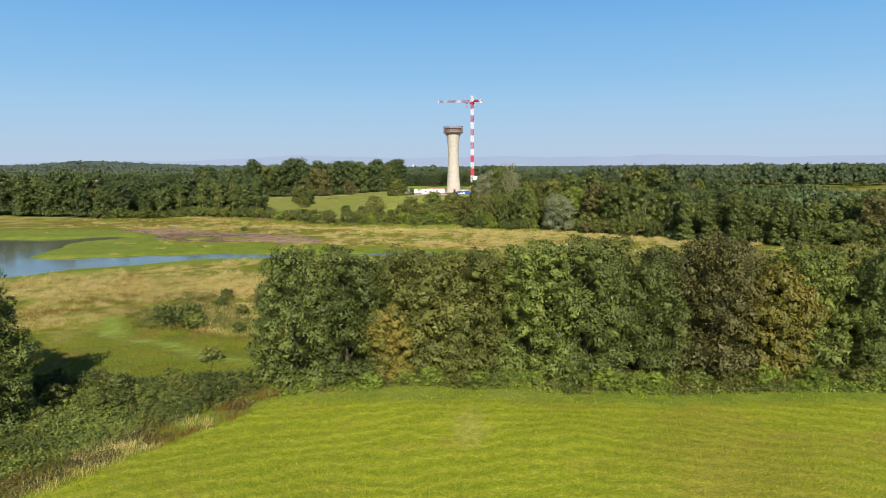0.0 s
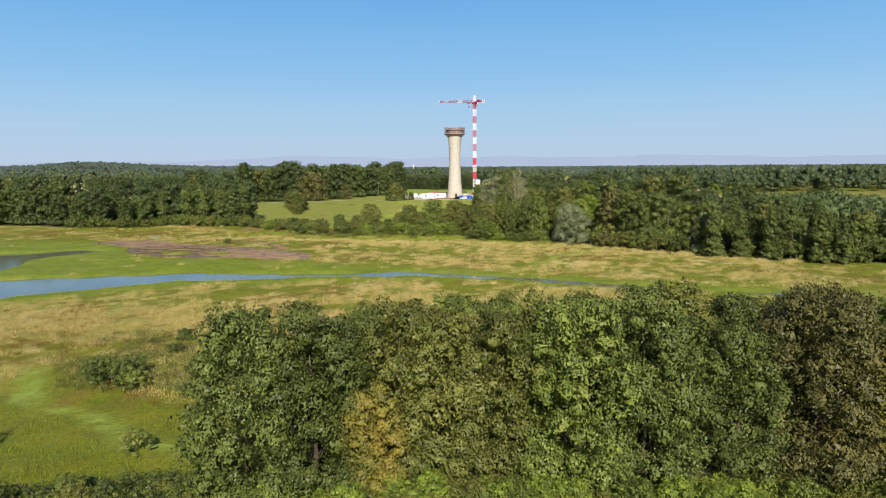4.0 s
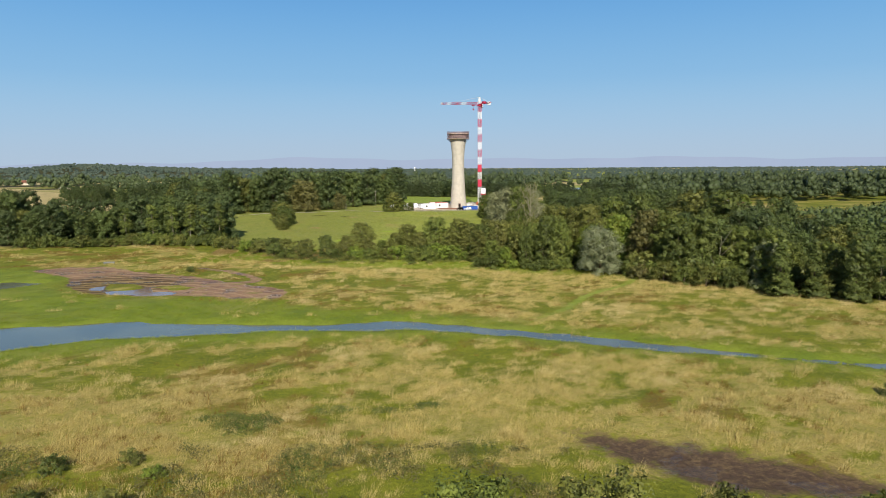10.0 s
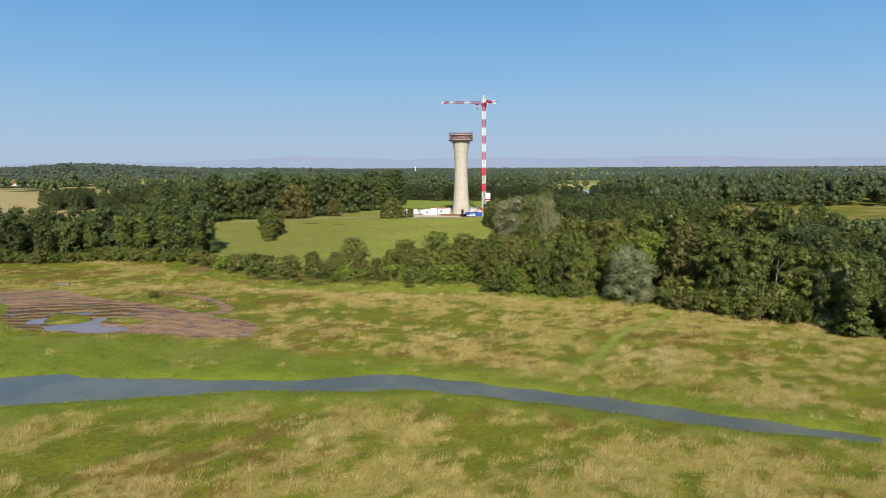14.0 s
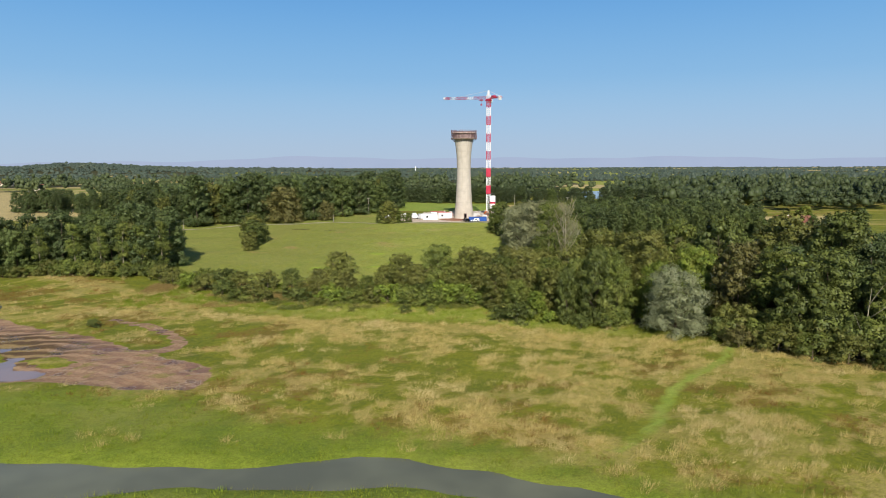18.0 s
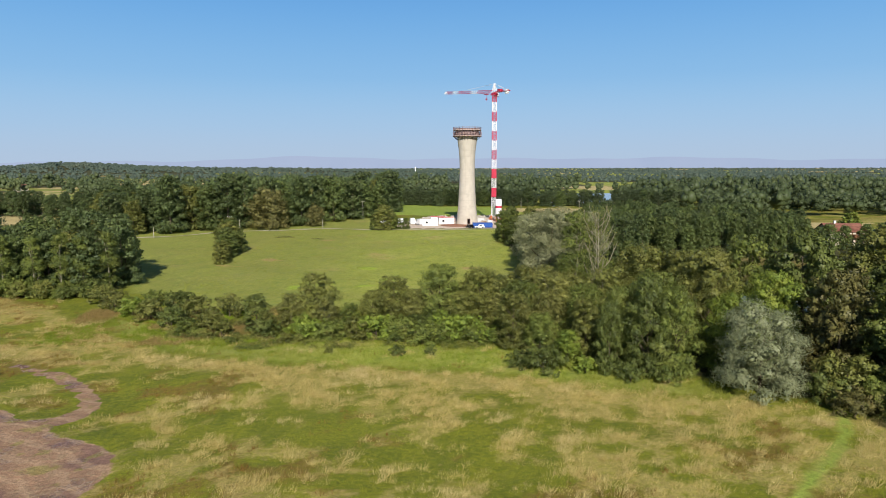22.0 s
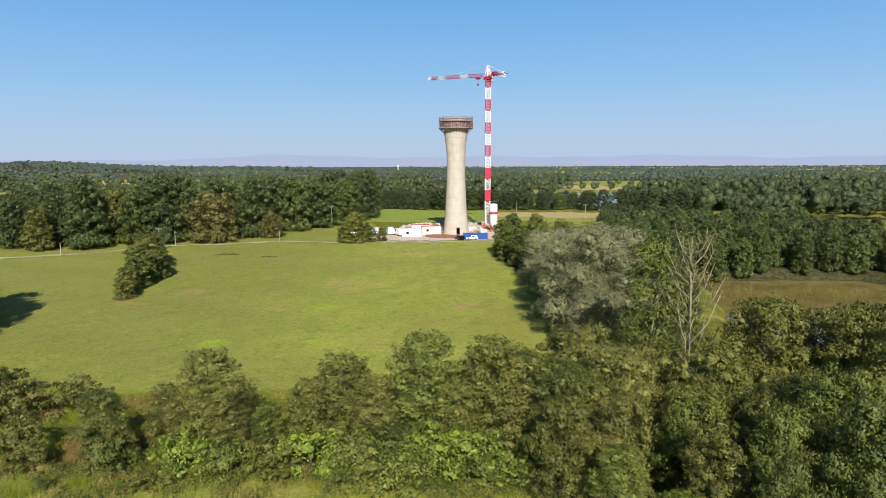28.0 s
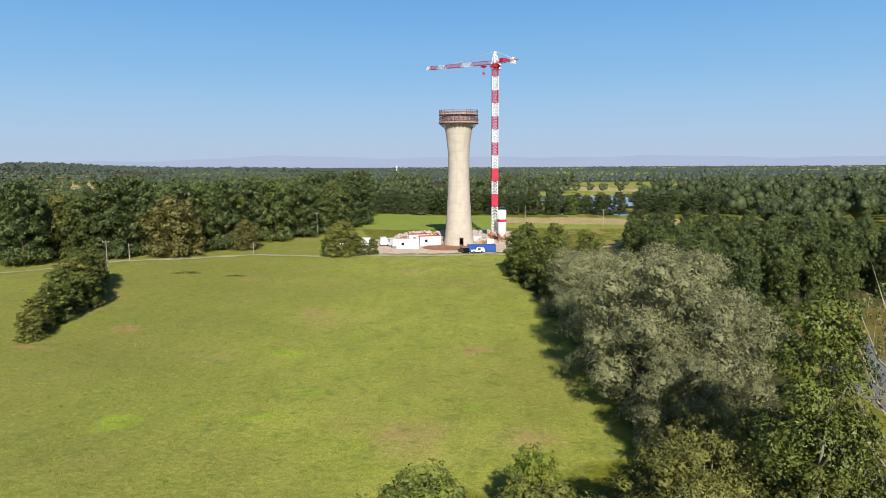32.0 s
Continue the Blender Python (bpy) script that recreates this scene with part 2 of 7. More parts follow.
MEADOW = [(-112, 352), (-92, 359), (-76, 371), (-48, 376), (-12, 376), (18, 376), (14, 340), (17, 318), (17, 296), (16, 270), (16, 256), (-10, 246), (-45, 246), (-68, 262), (-85, 300), (-130, 330)]
GREEN_STRIP = [(-64, 237), (-56, 229.5), (-44, 219), (-27, 212.3), (-2, 209.3), (10, 205), (24, 199.6), (34, 196), (27, 206), (12, 216), (8, 223), (-32, 226), (-60, 240)]
PATH = [(42, 195), (40, 196), (35.5, 187.5), (29.5, 181), (24.5, 175.5), (18.5, 163.5), (13, 157), (14.5, 156), (20.7, 162.5), (26.8, 174.4), (31.5, 180), (37.5, 186.5)]
SITE = [(-27, 379), (-12, 377), (6, 377.5), (21, 378), (27, 384), (27, 432), (16, 440), (-2, 432), (-12, 420), (-20, 408), (-26, 398)]
GRASS_PATH = [(-47, 90), (-43, 90), (-37, 80), (-30, 77), (-24, 71), (-17, 68), (-17, 65), (-26, 68), (-33, 75), (-41, 78)]
POND = [(44, 262), (38, 250), (36, 240), (44, 233), (62, 231), (84, 240), (97, 262), (99, 285), (99, 308), (94, 319), (75, 321), (58, 320), (52, 300), (47, 280)]
LAKE = [(-30, 650), (90, 640), (60, 560), (50, 520), (78, 508), (92, 505), (100, 560), (150, 640), (240, 700), (40, 720)]
WOOD_RIGHT = [(7, 217), (13, 210), (25, 209.5), (34, 203), (45, 192), (56, 186), (72, 175), (88, 163), (104, 156), (150, 140), (220, 150), (230, 240), (170, 300), (104, 262), (88, 236), (62, 227), (43, 229), (33, 238), (36, 256), (44, 300),
              (40, 340), (18, 372), (15, 340), (17, 318), (18, 296), (17, 268), (17, 256), (4, 244)]
WOOD_FOREST = [(-112, 358), (-92, 369), (-72, 381), (-59, 388), (-41, 418), (-28, 441), (-30, 520), (-110, 545), (-178, 500), (-142, 398), (-122, 366)]
WOOD_LEFT = [(-180, 268), (-128, 254), (-101, 258), (-74, 259), (-70, 264), (-77, 282), (-90, 285), (-130, 280), (-180, 288)]
WOOD_POND = [(46, 316), (58, 317.5), (75, 318.5), (104, 318), (112, 340), (108, 372), (84, 385), (58, 392), (47, 370), (45, 340)]
WOOD_NEAR = [(-15, 61), (-4, 62.5), (11, 61.5), (38, 60), (90, 56), (92, 74), (38, 76), (20, 78), (8, 82), (-8, 81), (-15, 74)]


def side(px, py, poly):
    """Signed distance of points to a closed outline, negative inside."""
    p = np.asarray(poly, float)
    best, inside = np.full(px.shape, 1e9), np.zeros(px.shape, bool)
    for (ax, ay), (bx, by) in zip(p, np.roll(p, -1, 0)):
        dx, dy = bx - ax, by - ay
        s = np.clip(((px - ax) * dx + (py - ay) * dy) / (dx * dx + dy * dy + 1e-9), 0, 1)
        best = np.minimum(best, np.hypot(px - ax - s * dx, py - ay - s * dy))
        cross = (ay > py) != (by > py)
        inside ^= cross & (px < dx * (py - ay) / (dy + 1e-12) + ax)
    return np.where(inside, -best, best)


def smooth(v, lo, hi):
    s = np.clip((v - lo) / (hi - lo), 0, 1)
    return s * s * (3 - 2 * s)


def ripple(x, y):
    """Gentle unevenness of the land."""
    return 0.12 * np.sin(x * 0.21 + 1.3 * np.sin(y * 0.13)) + 0.1 * np.sin(y * 0.27 + x * 0.11) + 0.07 * np.sin(x * 0.63 - y * 0.47)


def hill_at(x, y):
    """The low wooded hills on the horizon."""
    hill = 0
    for cx, cy, wide, deep, high in ((-1010, 1950, 120, 260, 14), (-1010, 1950, 300, 260, 10), (-1280, 1980, 150, 250, 9), (-830, 2000, 150, 250, 8), (-560, 2150, 230, 220, 10), (-1700, 2300, 500, 350, 9), (-330, 2300, 160, 200, 4.5)):
        hill = hill + high * np.exp(-(((x - cx) / wide) ** 2 + ((y - cy) / deep) ** 2))
    return hill


def land(x, y):
    """Height of the land before water is cut in."""
    z = np.interp(y, [-5000, 225, 250, 285, 385, 480, 700, 5000], [0, 0, 0.5, 1.2, 2.7, 3.0, 2.5, -6.0])
    return z + hill_at(x, y)


def heights(x, y):
    z = land(x, y) + ripple(x, y) * smooth(np.hypot(x, y - 200), 600, 300)
    near_water = np.minimum(side(x, y, RIVER), 50)
    z -= 0.95 * smooth(near_water, 2.2, -2.0)
    z -= 2.0 * smooth(side(x, y, POND), 2.5, -2.5)
    z -= 1.6 * smooth(side(x, y, LAKE), 4, -4)
    z -= 0.22 * smooth(side(x, y, MUD), 0.5, -1.0)
    z -= 0.14 * smooth(side(x, y, PUDDLE), 1.0, -1.5)
    for islet in ISLETS:
        z += 0.3 * smooth(side(x, y, islet), 0.8, -0.8)
    z -= 0.15 * smooth(side(x, y, BLACK_MUD), 0.5, -1.5)
    site = smooth(side(x, y, SITE), 2, -2)
    return z * (1 - site) + 2.75 * site


def vnoise(x, y, size, seed):
    """Value noise with three octaves, 0 to 1."""
    total, amp, out = 0.0, 1.0, np.zeros(np.shape(x))
    for o in range(3):
        u, v = np.asarray(x) / size * 2 ** o + 37.7 * seed, np.asarray(y) / size * 2 ** o + 11.3 * seed
        i, j = np.floor(u), np.floor(v)
        f, g = u - i, v - j
        f, g = f * f * (3 - 2 * f), g * g * (3 - 2 * g)

        def h(a, b):
            w = np.sin(a * 127.1 + b * 311.7 + seed * 17.3) * 43758.5453
            return w - np.floor(w)

        out += amp * ((h(i, j) * (1 - f) + h(i + 1, j) * f) * (1 - g) + (h(i, j + 1) * (1 - f) + h(i + 1, j + 1) * f) * g)
        total += amp
        amp *= 0.5
    return out / total


def plain_wood(x, y):
    """Where the far plain is wooded, 0 to 1."""
    return smooth(vnoise(np.asarray(x) * 0.6, y, 190.0, 21), 0.5, 0.56)


def straw_at(x, y):
    """How thick the dry straw-coloured grass stands, 0 to 1."""
    n = 0.3 * vnoise(x * 0.75 + 0.25 * y, y, 9.0, 3) + 0.36 * vnoise(x, y, 2.9, 5) + 0.34 * vnoise(x, y, 1.3, 4) + 0.01 + 0.06 * smooth(y, 137, 120)
    behind = y - np.interp(x, (-100, -86, -71, -56, -42, -26, -2, 10, 24, 60), (256, 248.6, 240, 225.5, 214.2, 208.8, 206, 201.7, 196.4, 184))
    band = np.exp(-(behind / 2.7) ** 2) + 0.8 * np.exp(-((y - 108 + 0.25 * (x + 30)) / 9.0) ** 2) * (x < -10)
    thin = 1 - 0.85 * smooth(behind, 2.5, 5) * smooth(np.abs(x + 24), 72, 56)
    thin = thin * (1 - 0.8 * smooth(y, 106, 99) * smooth(x, 14, 4) * smooth(x, -48, -38))
    return np.clip((smooth(n, 0.47, 0.57) + 1.3 * band * smooth(n, 0.24, 0.44)) * thin, 0, 1)


def rust_at(x, y):
    return smooth(0.5 * vnoise(x, y, 12.0, 8) + 0.5 * vnoise(x, y, 3.5, 9), 0.53, 0.62)


def ground_z(x, y):
    return float(heights(np.array([float(x)]), np.array([float(y)]))[0])


# ---- materials: land ----
def ground_material():
    m = Nodes("land")
    a, b = m.add("Attribute", attribute="cover_a"), m.add("Attribute", attribute="cover_b")
    sa, sb = m.add("SeparateColor", {0: a.outputs["Color"]}), m.add("SeparateColor", {0: b.outputs["Color"]})
    p = m.pos()
    edge = m.math("MULTIPLY", m.math("SUBTRACT", m.noise(0.5, 4, p), 0.5), 0.7)

    def mask(s, soft=0.08):
        return m.step(m.math("ADD", s, edge), 0.5 - soft, 0.5 + soft)

    slow, mid, fine, grit = m.noise(0.035, 3, p), m.noise(0.22, 4, p), m.noise(1.6, 4, p), m.noise(9.0, 3, p)
    # wetland: olive sward, rusty low growth and straw
    dry, dock = m.add("Attribute", attribute="straw").outputs["Fac"], m.add("Attribute", attribute="rust").outputs["Fac"]
    wet = m.mix(m.step(m.math("ADD", m.math("MULTIPLY", mid, 0.5), m.math("MULTIPLY", fine, 0.5)), 0.36, 0.64), lin(128, 130, 34), lin(98, 106, 26))
    wet = m.mix(m.math("MULTIPLY", m.step(m.math("ADD", dock, m.math("MULTIPLY", m.math("SUBTRACT", fine, 0.5), 1.6)), 0.25, 1.25), 0.75), wet, lin(124, 98, 46))
    wet = m.mix(m.math("MULTIPLY", m.step(m.math("ADD", m.math("ADD", dry, edge), m.math("MULTIPLY", m.math("SUBTRACT", fine, 0.5), 2.0)), 0.3, 1.15), 0.6), wet, lin(184, 164, 98))
    wet = m.mix(m.math("MULTIPLY", m.step(slow, 0.5, 0.7), 0.35), wet, lin(122, 128, 40))
    # lush waterside green
    lush = m.mix(m.step(mid, 0.35, 0.7), lin(126, 138, 44), lin(106, 122, 36))
    lush = m.mix(m.math("MULTIPLY", m.step(m.noise(0.07, 3, m.scaled(p, (0.5, 1.6, 1))), 0.52, 0.68), 0.6), lush, lin(140, 142, 66))
    # hay meadow
    meadow = m.mix(m.step(mid, 0.3, 0.7), lin(160, 164, 72), lin(146, 154, 62))
    meadow = m.mix(m.math("MULTIPLY", m.step(m.noise(0.06, 4, p, 0.6), 0.5, 0.68), 0.6), meadow, lin(168, 164, 84))
    meadow = m.mix(m.math("MULTIPLY", m.step(m.noise(0.12, 3, m.scaled(p, (1.2, 0.6, 1)), 0.6), 0.62, 0.7), 0.5), meadow, lin(146, 162, 52))
    meadow = m.mix(m.math("MULTIPLY", m.step(m.noise(0.06, 4, p, 0.55), 0.6, 0.72), 0.7), meadow, lin(172, 148, 96))
    west = m.add("SeparateXYZ", {0: p}).outputs[0]
    meadow = m.mix(m.math("MULTIPLY", m.step(m.math("ADD", west, m.math("MULTIPLY", mid, 26.0)), 2.0, -30.0), 0.6), meadow, lin(128, 130, 60))
    bare, clover = lin(178, 140, 98), lin(150, 172, 50)
    for cx, cy, size, tone in ((-48.5, 302.0, 3.4, bare), (-57.0, 292.0, 2.6, bare), (4.0, 289.0, 2.2, bare), (-40.0, 343.0, 2.6, bare), (-34.0, 266.0, 2.8, clover), (-19.8, 266.0, 1.8, clover), (-14.5, 273.0, 2.2, clover), (-22.0, 288.0, 2.2, clover), (2.0, 268.0, 2.0, clover)):
        spot = m.add("VectorMath", {0: m.add("VectorMath", {0: m.scaled(p, (0.7, 1.3, 0.0)), 1: (cx * 0.7, cy * 1.3, 0.0)}, operation="SUBTRACT")}, operation="LENGTH").outputs["Value"]
        meadow = m.mix(m.math("MULTIPLY", m.step(m.math("ADD", spot, m.math("MULTIPLY", m.math("SUBTRACT", mid, 0.5), 9.0)), size, size * 0.3), 0.75), meadow, tone)
    mown = m.noise(0.5, 3, m.scaled(p, (1.2, 0.12, 1.0)))
    meadow = m.mix(m.math("MULTIPLY", m.step(mown, 0.45, 0.65), 0.3), meadow, lin(134, 142, 60))
    meadow = m.mix(m.math("MULTIPLY", m.step(m.noise(0.028, 3, p, 0.6), 0.5, 0.66), 0.5), meadow, lin(140, 138, 68))
    meadow = m.mix(m.math("MULTIPLY", m.step(fine, 0.52, 0.72), 0.4), meadow, lin(178, 174, 98))
    meadow = m.mix(m.math("MULTIPLY", m.step(m.noise(0.55, 5, p, 0.7), 0.52, 0.66), 0.6), meadow, lin(112, 130, 52))
    # sown field with the sweeps of the drill
    sweep = m.add("VectorMath", {0: p, 1: (6.0, -10.0, 0.0)}, operation="SUBTRACT")
    ring = m.add("VectorMath", {0: sweep}, operation="LENGTH").outputs["Value"]
    rows = m.math("SINE", m.math("ADD", m.math("MULTIPLY", ring, 3.6), m.math("MULTIPLY", m.noise(0.16, 3, p), 19.0)))
    field = m.mix(m.step(fine, 0.3, 0.7), lin(150, 154, 32), lin(132, 143, 27))
    field = m.mix(m.math("MULTIPLY", m.step(rows, 0.1, 0.98), 0.36), field, lin(172, 172, 58))
    field = m.mix(m.math("MULTIPLY", m.step(rows, -0.2, -0.95), 0.3), field, lin(104, 128, 26))
    worn = m.add("VectorMath", {0: m.add("VectorMath", {0: m.scaled(p, (1.0, 0.45, 0.0)), 1: (20.0, 18.0, 0.0)}, operation="SUBTRACT")}, operation="LENGTH").outputs["Value"]
    field = m.mix(m.math("MULTIPLY", m.step(m.math("ADD", worn, m.math("MULTIPLY", mid, 14.0)), 17.0, 9.0), 0.3), field, lin(150, 122, 58))
    field = m.mix(m.math("MULTIPLY", m.step(m.noise(0.1, 4, p, 0.6), 0.52, 0.66), 0.6), field, lin(152, 136, 56))
    bald = m.add("VectorMath", {0: m.add("VectorMath", {0: m.scaled(p, (1.6, 0.55, 0.0)), 1: (3.2, 27.5, 0.0)}, operation="SUBTRACT")}, operation="LENGTH").outputs["Value"]
    field = m.mix(m.math("MULTIPLY", m.step(m.math("ADD", bald, m.math("MULTIPLY", fine, 5.0)), 5.5, 3.0), 0.5), field, lin(172, 160, 88))
    # bare mud, wet in its hollows
    mudc = m.mix(m.step(mid, 0.35, 0.65), lin(162, 128, 100), lin(140, 110, 88))
    mudc = m.mix(m.step(fine, 0.45, 0.7), mudc, lin(160, 134, 104))
    mudc = m.mix(m.math("MULTIPLY", m.step(m.noise(0.13, 4, p, 0.6), 0.48, 0.6), 0.65), mudc, lin(122, 92, 84))
    swing = m.add("VectorMath", {0: m.add("VectorMath", {0: p, 1: (-62.0, 140.0, 0.0)}, operation="SUBTRACT")}, operation="LENGTH").outputs["Value"]
    ruts = m.math("SINE", m.math("ADD", m.math("MULTIPLY", swing, 2.2), m.math("MULTIPLY", mid, 9.0)))
    mudc = m.mix(m.math("MULTIPLY", m.step(ruts, 0.2, 0.9), 0.5), mudc, lin(182, 152, 120))
    mudc = m.mix(m.math("MULTIPLY", m.step(m.noise(0.35, 3, p), 0.56, 0.66), 0.6), mudc, lin(134, 128, 62))
    soak = m.add("VectorMath", {0: m.add("VectorMath", {0: p, 1: (-71.0, 189.0, 0.0)}, operation="SUBTRACT")}, operation="LENGTH").outputs["Value"]
    mudc = m.mix(m.math("MULTIPLY", m.step(m.math("ADD", soak, m.math("MULTIPLY", ruts, 3.0)), 17.0, 9.0), 0.8), mudc, m.mix(m.step(ruts, -0.3, 0.6), lin(84, 66, 38), lin(150, 128, 78)))
    black = m.mix(m.step(fine, 0.4, 0.7), lin(86, 68, 54), lin(112, 92, 66))
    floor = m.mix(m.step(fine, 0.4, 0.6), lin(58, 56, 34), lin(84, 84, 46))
    crop = m.mix(m.step(mid, 0.3, 0.7), lin(196, 176, 122), lin(178, 160, 108))
    track = m.mix(m.step(mid, 0.3, 0.7), lin(136, 156, 60), lin(148, 160, 70))
    gravel = m.mix(m.step(fine, 0.35, 0.65), lin(220, 203, 184), lin(200, 178, 158))
    col = m.mix(mask(sa.outputs[0]), wet, field)
    col = m.mix(mask(sa.outputs[1], 0.3), col, lush)
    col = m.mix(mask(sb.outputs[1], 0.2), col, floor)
    col = m.mix(mask(sb.outputs[0], 0.2), col, meadow)
    col = m.mix(mask(sb.outputs[2], 0.03), col, crop)
    col = m.mix(mask(b.outputs["Alpha"], 0.25), col, track)
    col = m.mix(m.step(m.math("ADD", a.outputs["Alpha"], m.math("ADD", edge, m.math("MULTIPLY", m.math("SUBTRACT", fine, 0.5), 0.6))), 0.3, 0.75), col, black)
    mm = mask(sa.outputs[2], 0.06)
    col = m.mix(mm, col, mudc)
    g = m.add("Attribute", attribute="gravel").outputs["Fac"]
    col = m.mix(mask(g, 0.08), col, gravel)
    blades = m.mix(m.step(grit, 0.3, 0.75), (0.72, 0.72, 0.72, 1), (1.2, 1.2, 1.2, 1))
    col = m.mix(1.0, col, blades, "MULTIPLY")
    clumps = m.mix(m.step(m.noise(2.3, 4, p, 0.65), 0.32, 0.68), (0.86, 0.86, 0.84, 1), (1.11, 1.11, 1.11, 1))
    col = m.mix(1.0, col, clumps, "MULTIPLY")
    wetness = m.math("MULTIPLY", m.math("MAXIMUM", mm, mask(a.outputs["Alpha"], 0.1)), m.step(mid, 0.52, 0.6))
    rough = m.step(wetness, 0, 1, 0.9, 0.25)
    h = m.math("ADD", m.math("MULTIPLY", fine, 0.7), m.math("MULTIPLY", grit, 0.3))
    return m.shade(col, rough, 0.0, 0.25, m.bump(h, 0.6, 0.35))


def water_material(name, rgb, wave=0.012, rough=0.06):
    m = Nodes(name)
    p = m.pos()
    n = m.noise(1.4, 3, p)
    col = m.mix(m.step(m.noise(0.08, 3, p), 0.35, 0.65), lin(*rgb), lin(*(int(c * 0.85) for c in rgb)))
    return m.shade(col, rough, 0.0, 0.5, m.bump(n, 0.1, wave))


LAND = ground_material()
WATER = water_material("river_water", (114, 115, 92), rough=0.1)
POND_WATER = water_material("pond_water", (142, 126, 72))
LAKE_WATER = water_material("lake_water", (110, 118, 118), 0.03)
BARK = plain("bark", (92, 80, 64), 0.9, vary=0.4, scale=4, bump=0.6)
PALE_BARK = plain("pale_bark", (154, 146, 122), 0.85, vary=0.3, scale=4, bump=0.4)
LEAF = {
    "alder": leaf_material("leaf_alder", (106, 115, 54), (66, 76, 37), (118, 123, 62)),
    "green": leaf_material("leaf_green", (118, 127, 56), (74, 86, 39), (134, 136, 66)),
    "olive": leaf_material("leaf_olive", (122, 123, 58), (82, 88, 42), (134, 130, 66)),
    "brown": leaf_material("leaf_brown", (114, 109, 58), (74, 74, 42), (124, 112, 64)),
    "yellow": leaf_material("leaf_yellow", (140, 130, 56), (96, 96, 42), (152, 130, 58)),
    "bright": leaf_material("leaf_bright", (132, 146, 54), (86, 104, 42), (150, 152, 64)),
    "silver": leaf_material("leaf_silver", (156, 160, 118), (120, 127, 90), (168, 172, 134), 0.4),
    "willow": leaf_material("leaf_willow", (150, 150, 108), (120, 123, 84), (160, 160, 122), 0.45),
    "forest": leaf_material("leaf_forest", (88, 100, 56), (62, 75, 42), (102, 108, 60)),
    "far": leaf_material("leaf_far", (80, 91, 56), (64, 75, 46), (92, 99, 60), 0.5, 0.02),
    # distant leaves: haze is put into the colour as a bluer, greyer green
    "distant": leaf_material("leaf_distant_hazed", (82, 95, 80), (64, 77, 68), (94, 102, 80), 0.5, 0.009),
    "light": leaf_material("leaf_light", (132, 131, 66), (90, 95, 48), (144, 140, 76)),
    "wood": leaf_material("leaf_wood", (97, 109, 56), (68, 81, 42), (112, 118, 62)),
    "rust": leaf_material("leaf_rust", (118, 100, 60), (86, 76, 44), (124, 98, 60)),
}


def grass_material(name, root, tip, other):
    m = Nodes(name)
    r = m.add("NewGeometry").outputs["Random Per Island"]
    col = m.mix(m.step(r, 0.0, 1.0), lin(*root), lin(*tip))
    col = m.mix(m.math("MULTIPLY", m.step(m.noise(0.09, 3), 0.5, 0.66), 0.7), col, lin(*other))
    fuzz = m.noise(1.3, 4, m.pos(), 0.7)
    col = m.mix(1.0, col, m.mix(m.step(fuzz, 0.3, 0.7), (0.7, 0.7, 0.62, 1), (1.18, 1.18, 1.15, 1)), "MULTIPLY")
    p = m.add("BsdfPrincipled", {"Base Color": col, "Roughness": 0.7, "Specular IOR Level": 0.15})
    t = m.add("BsdfTranslucent", {"Color": col})
    mixed = m.add("MixShader", {0: 0.13, 1: p, 2: t})
    m.tree.links.new(mixed.outputs[0], m.out.inputs[0])
    return m.mat


STRAW = grass_material("straw_grass", (180, 160, 96), (206, 187, 128), (212, 192, 142))
SEDGE = grass_material("green_sedge", (112, 120, 34), (142, 146, 48), (134, 124, 46))
SEEDY = grass_material("brown_seed_grass", (134, 114, 70), (156, 132, 86), (132, 124, 66))
RUSTY = grass_material("rusty_dock", (116, 88, 44), (136, 106, 54), (112, 104, 42))
HAY = grass_material("hay_grass", (130, 138, 56), (146, 150, 64), (150, 146, 72))
LAWN = grass_material("sown_grass", (134, 146, 26), (146, 153, 32), (148, 142, 46))
HERB = grass_material("lush_herb", (108, 128, 36), (132, 146, 46), (124, 132, 44))


# ---- the land: one sheet to the horizon ----
def axis_steps(lo, hi, step, far_lo, far_hi):
    mid = np.arange(lo, hi + 0.01, step)
    out = []
    d, v = step, hi
    while v < far_hi:
        d *= 1.16
        v += d
        out.append(v)
    down, d, v = [], step, lo
    while v > far_lo:
        d *= 1.16
        v -= d
        down.append(v)
    return np.r_[down[::-1], mid, out]


xs, ys = axis_steps(-126, 104, 1.45, -4600, 4600), axis_steps(28, 420, 1.45, -2500, 4700)
gx, gy = np.meshgrid(xs, ys)
px, py = gx.ravel(), gy.ravel()
pz = heights(px, py)
nx, ny = len(xs), len(ys)
base = (np.arange(ny - 1)[:, None] * nx + np.arange(nx - 1)[None]).ravel()
land_mesh = fast_mesh("ground", np.c_[px, py, pz], [np.c_[base, base + 1, base + nx + 1, base + nx]], [LAND], smooth=True)


def cover(poly, width):
    return np.clip(0.5 - side(px, py, poly) / width, 0, 1)


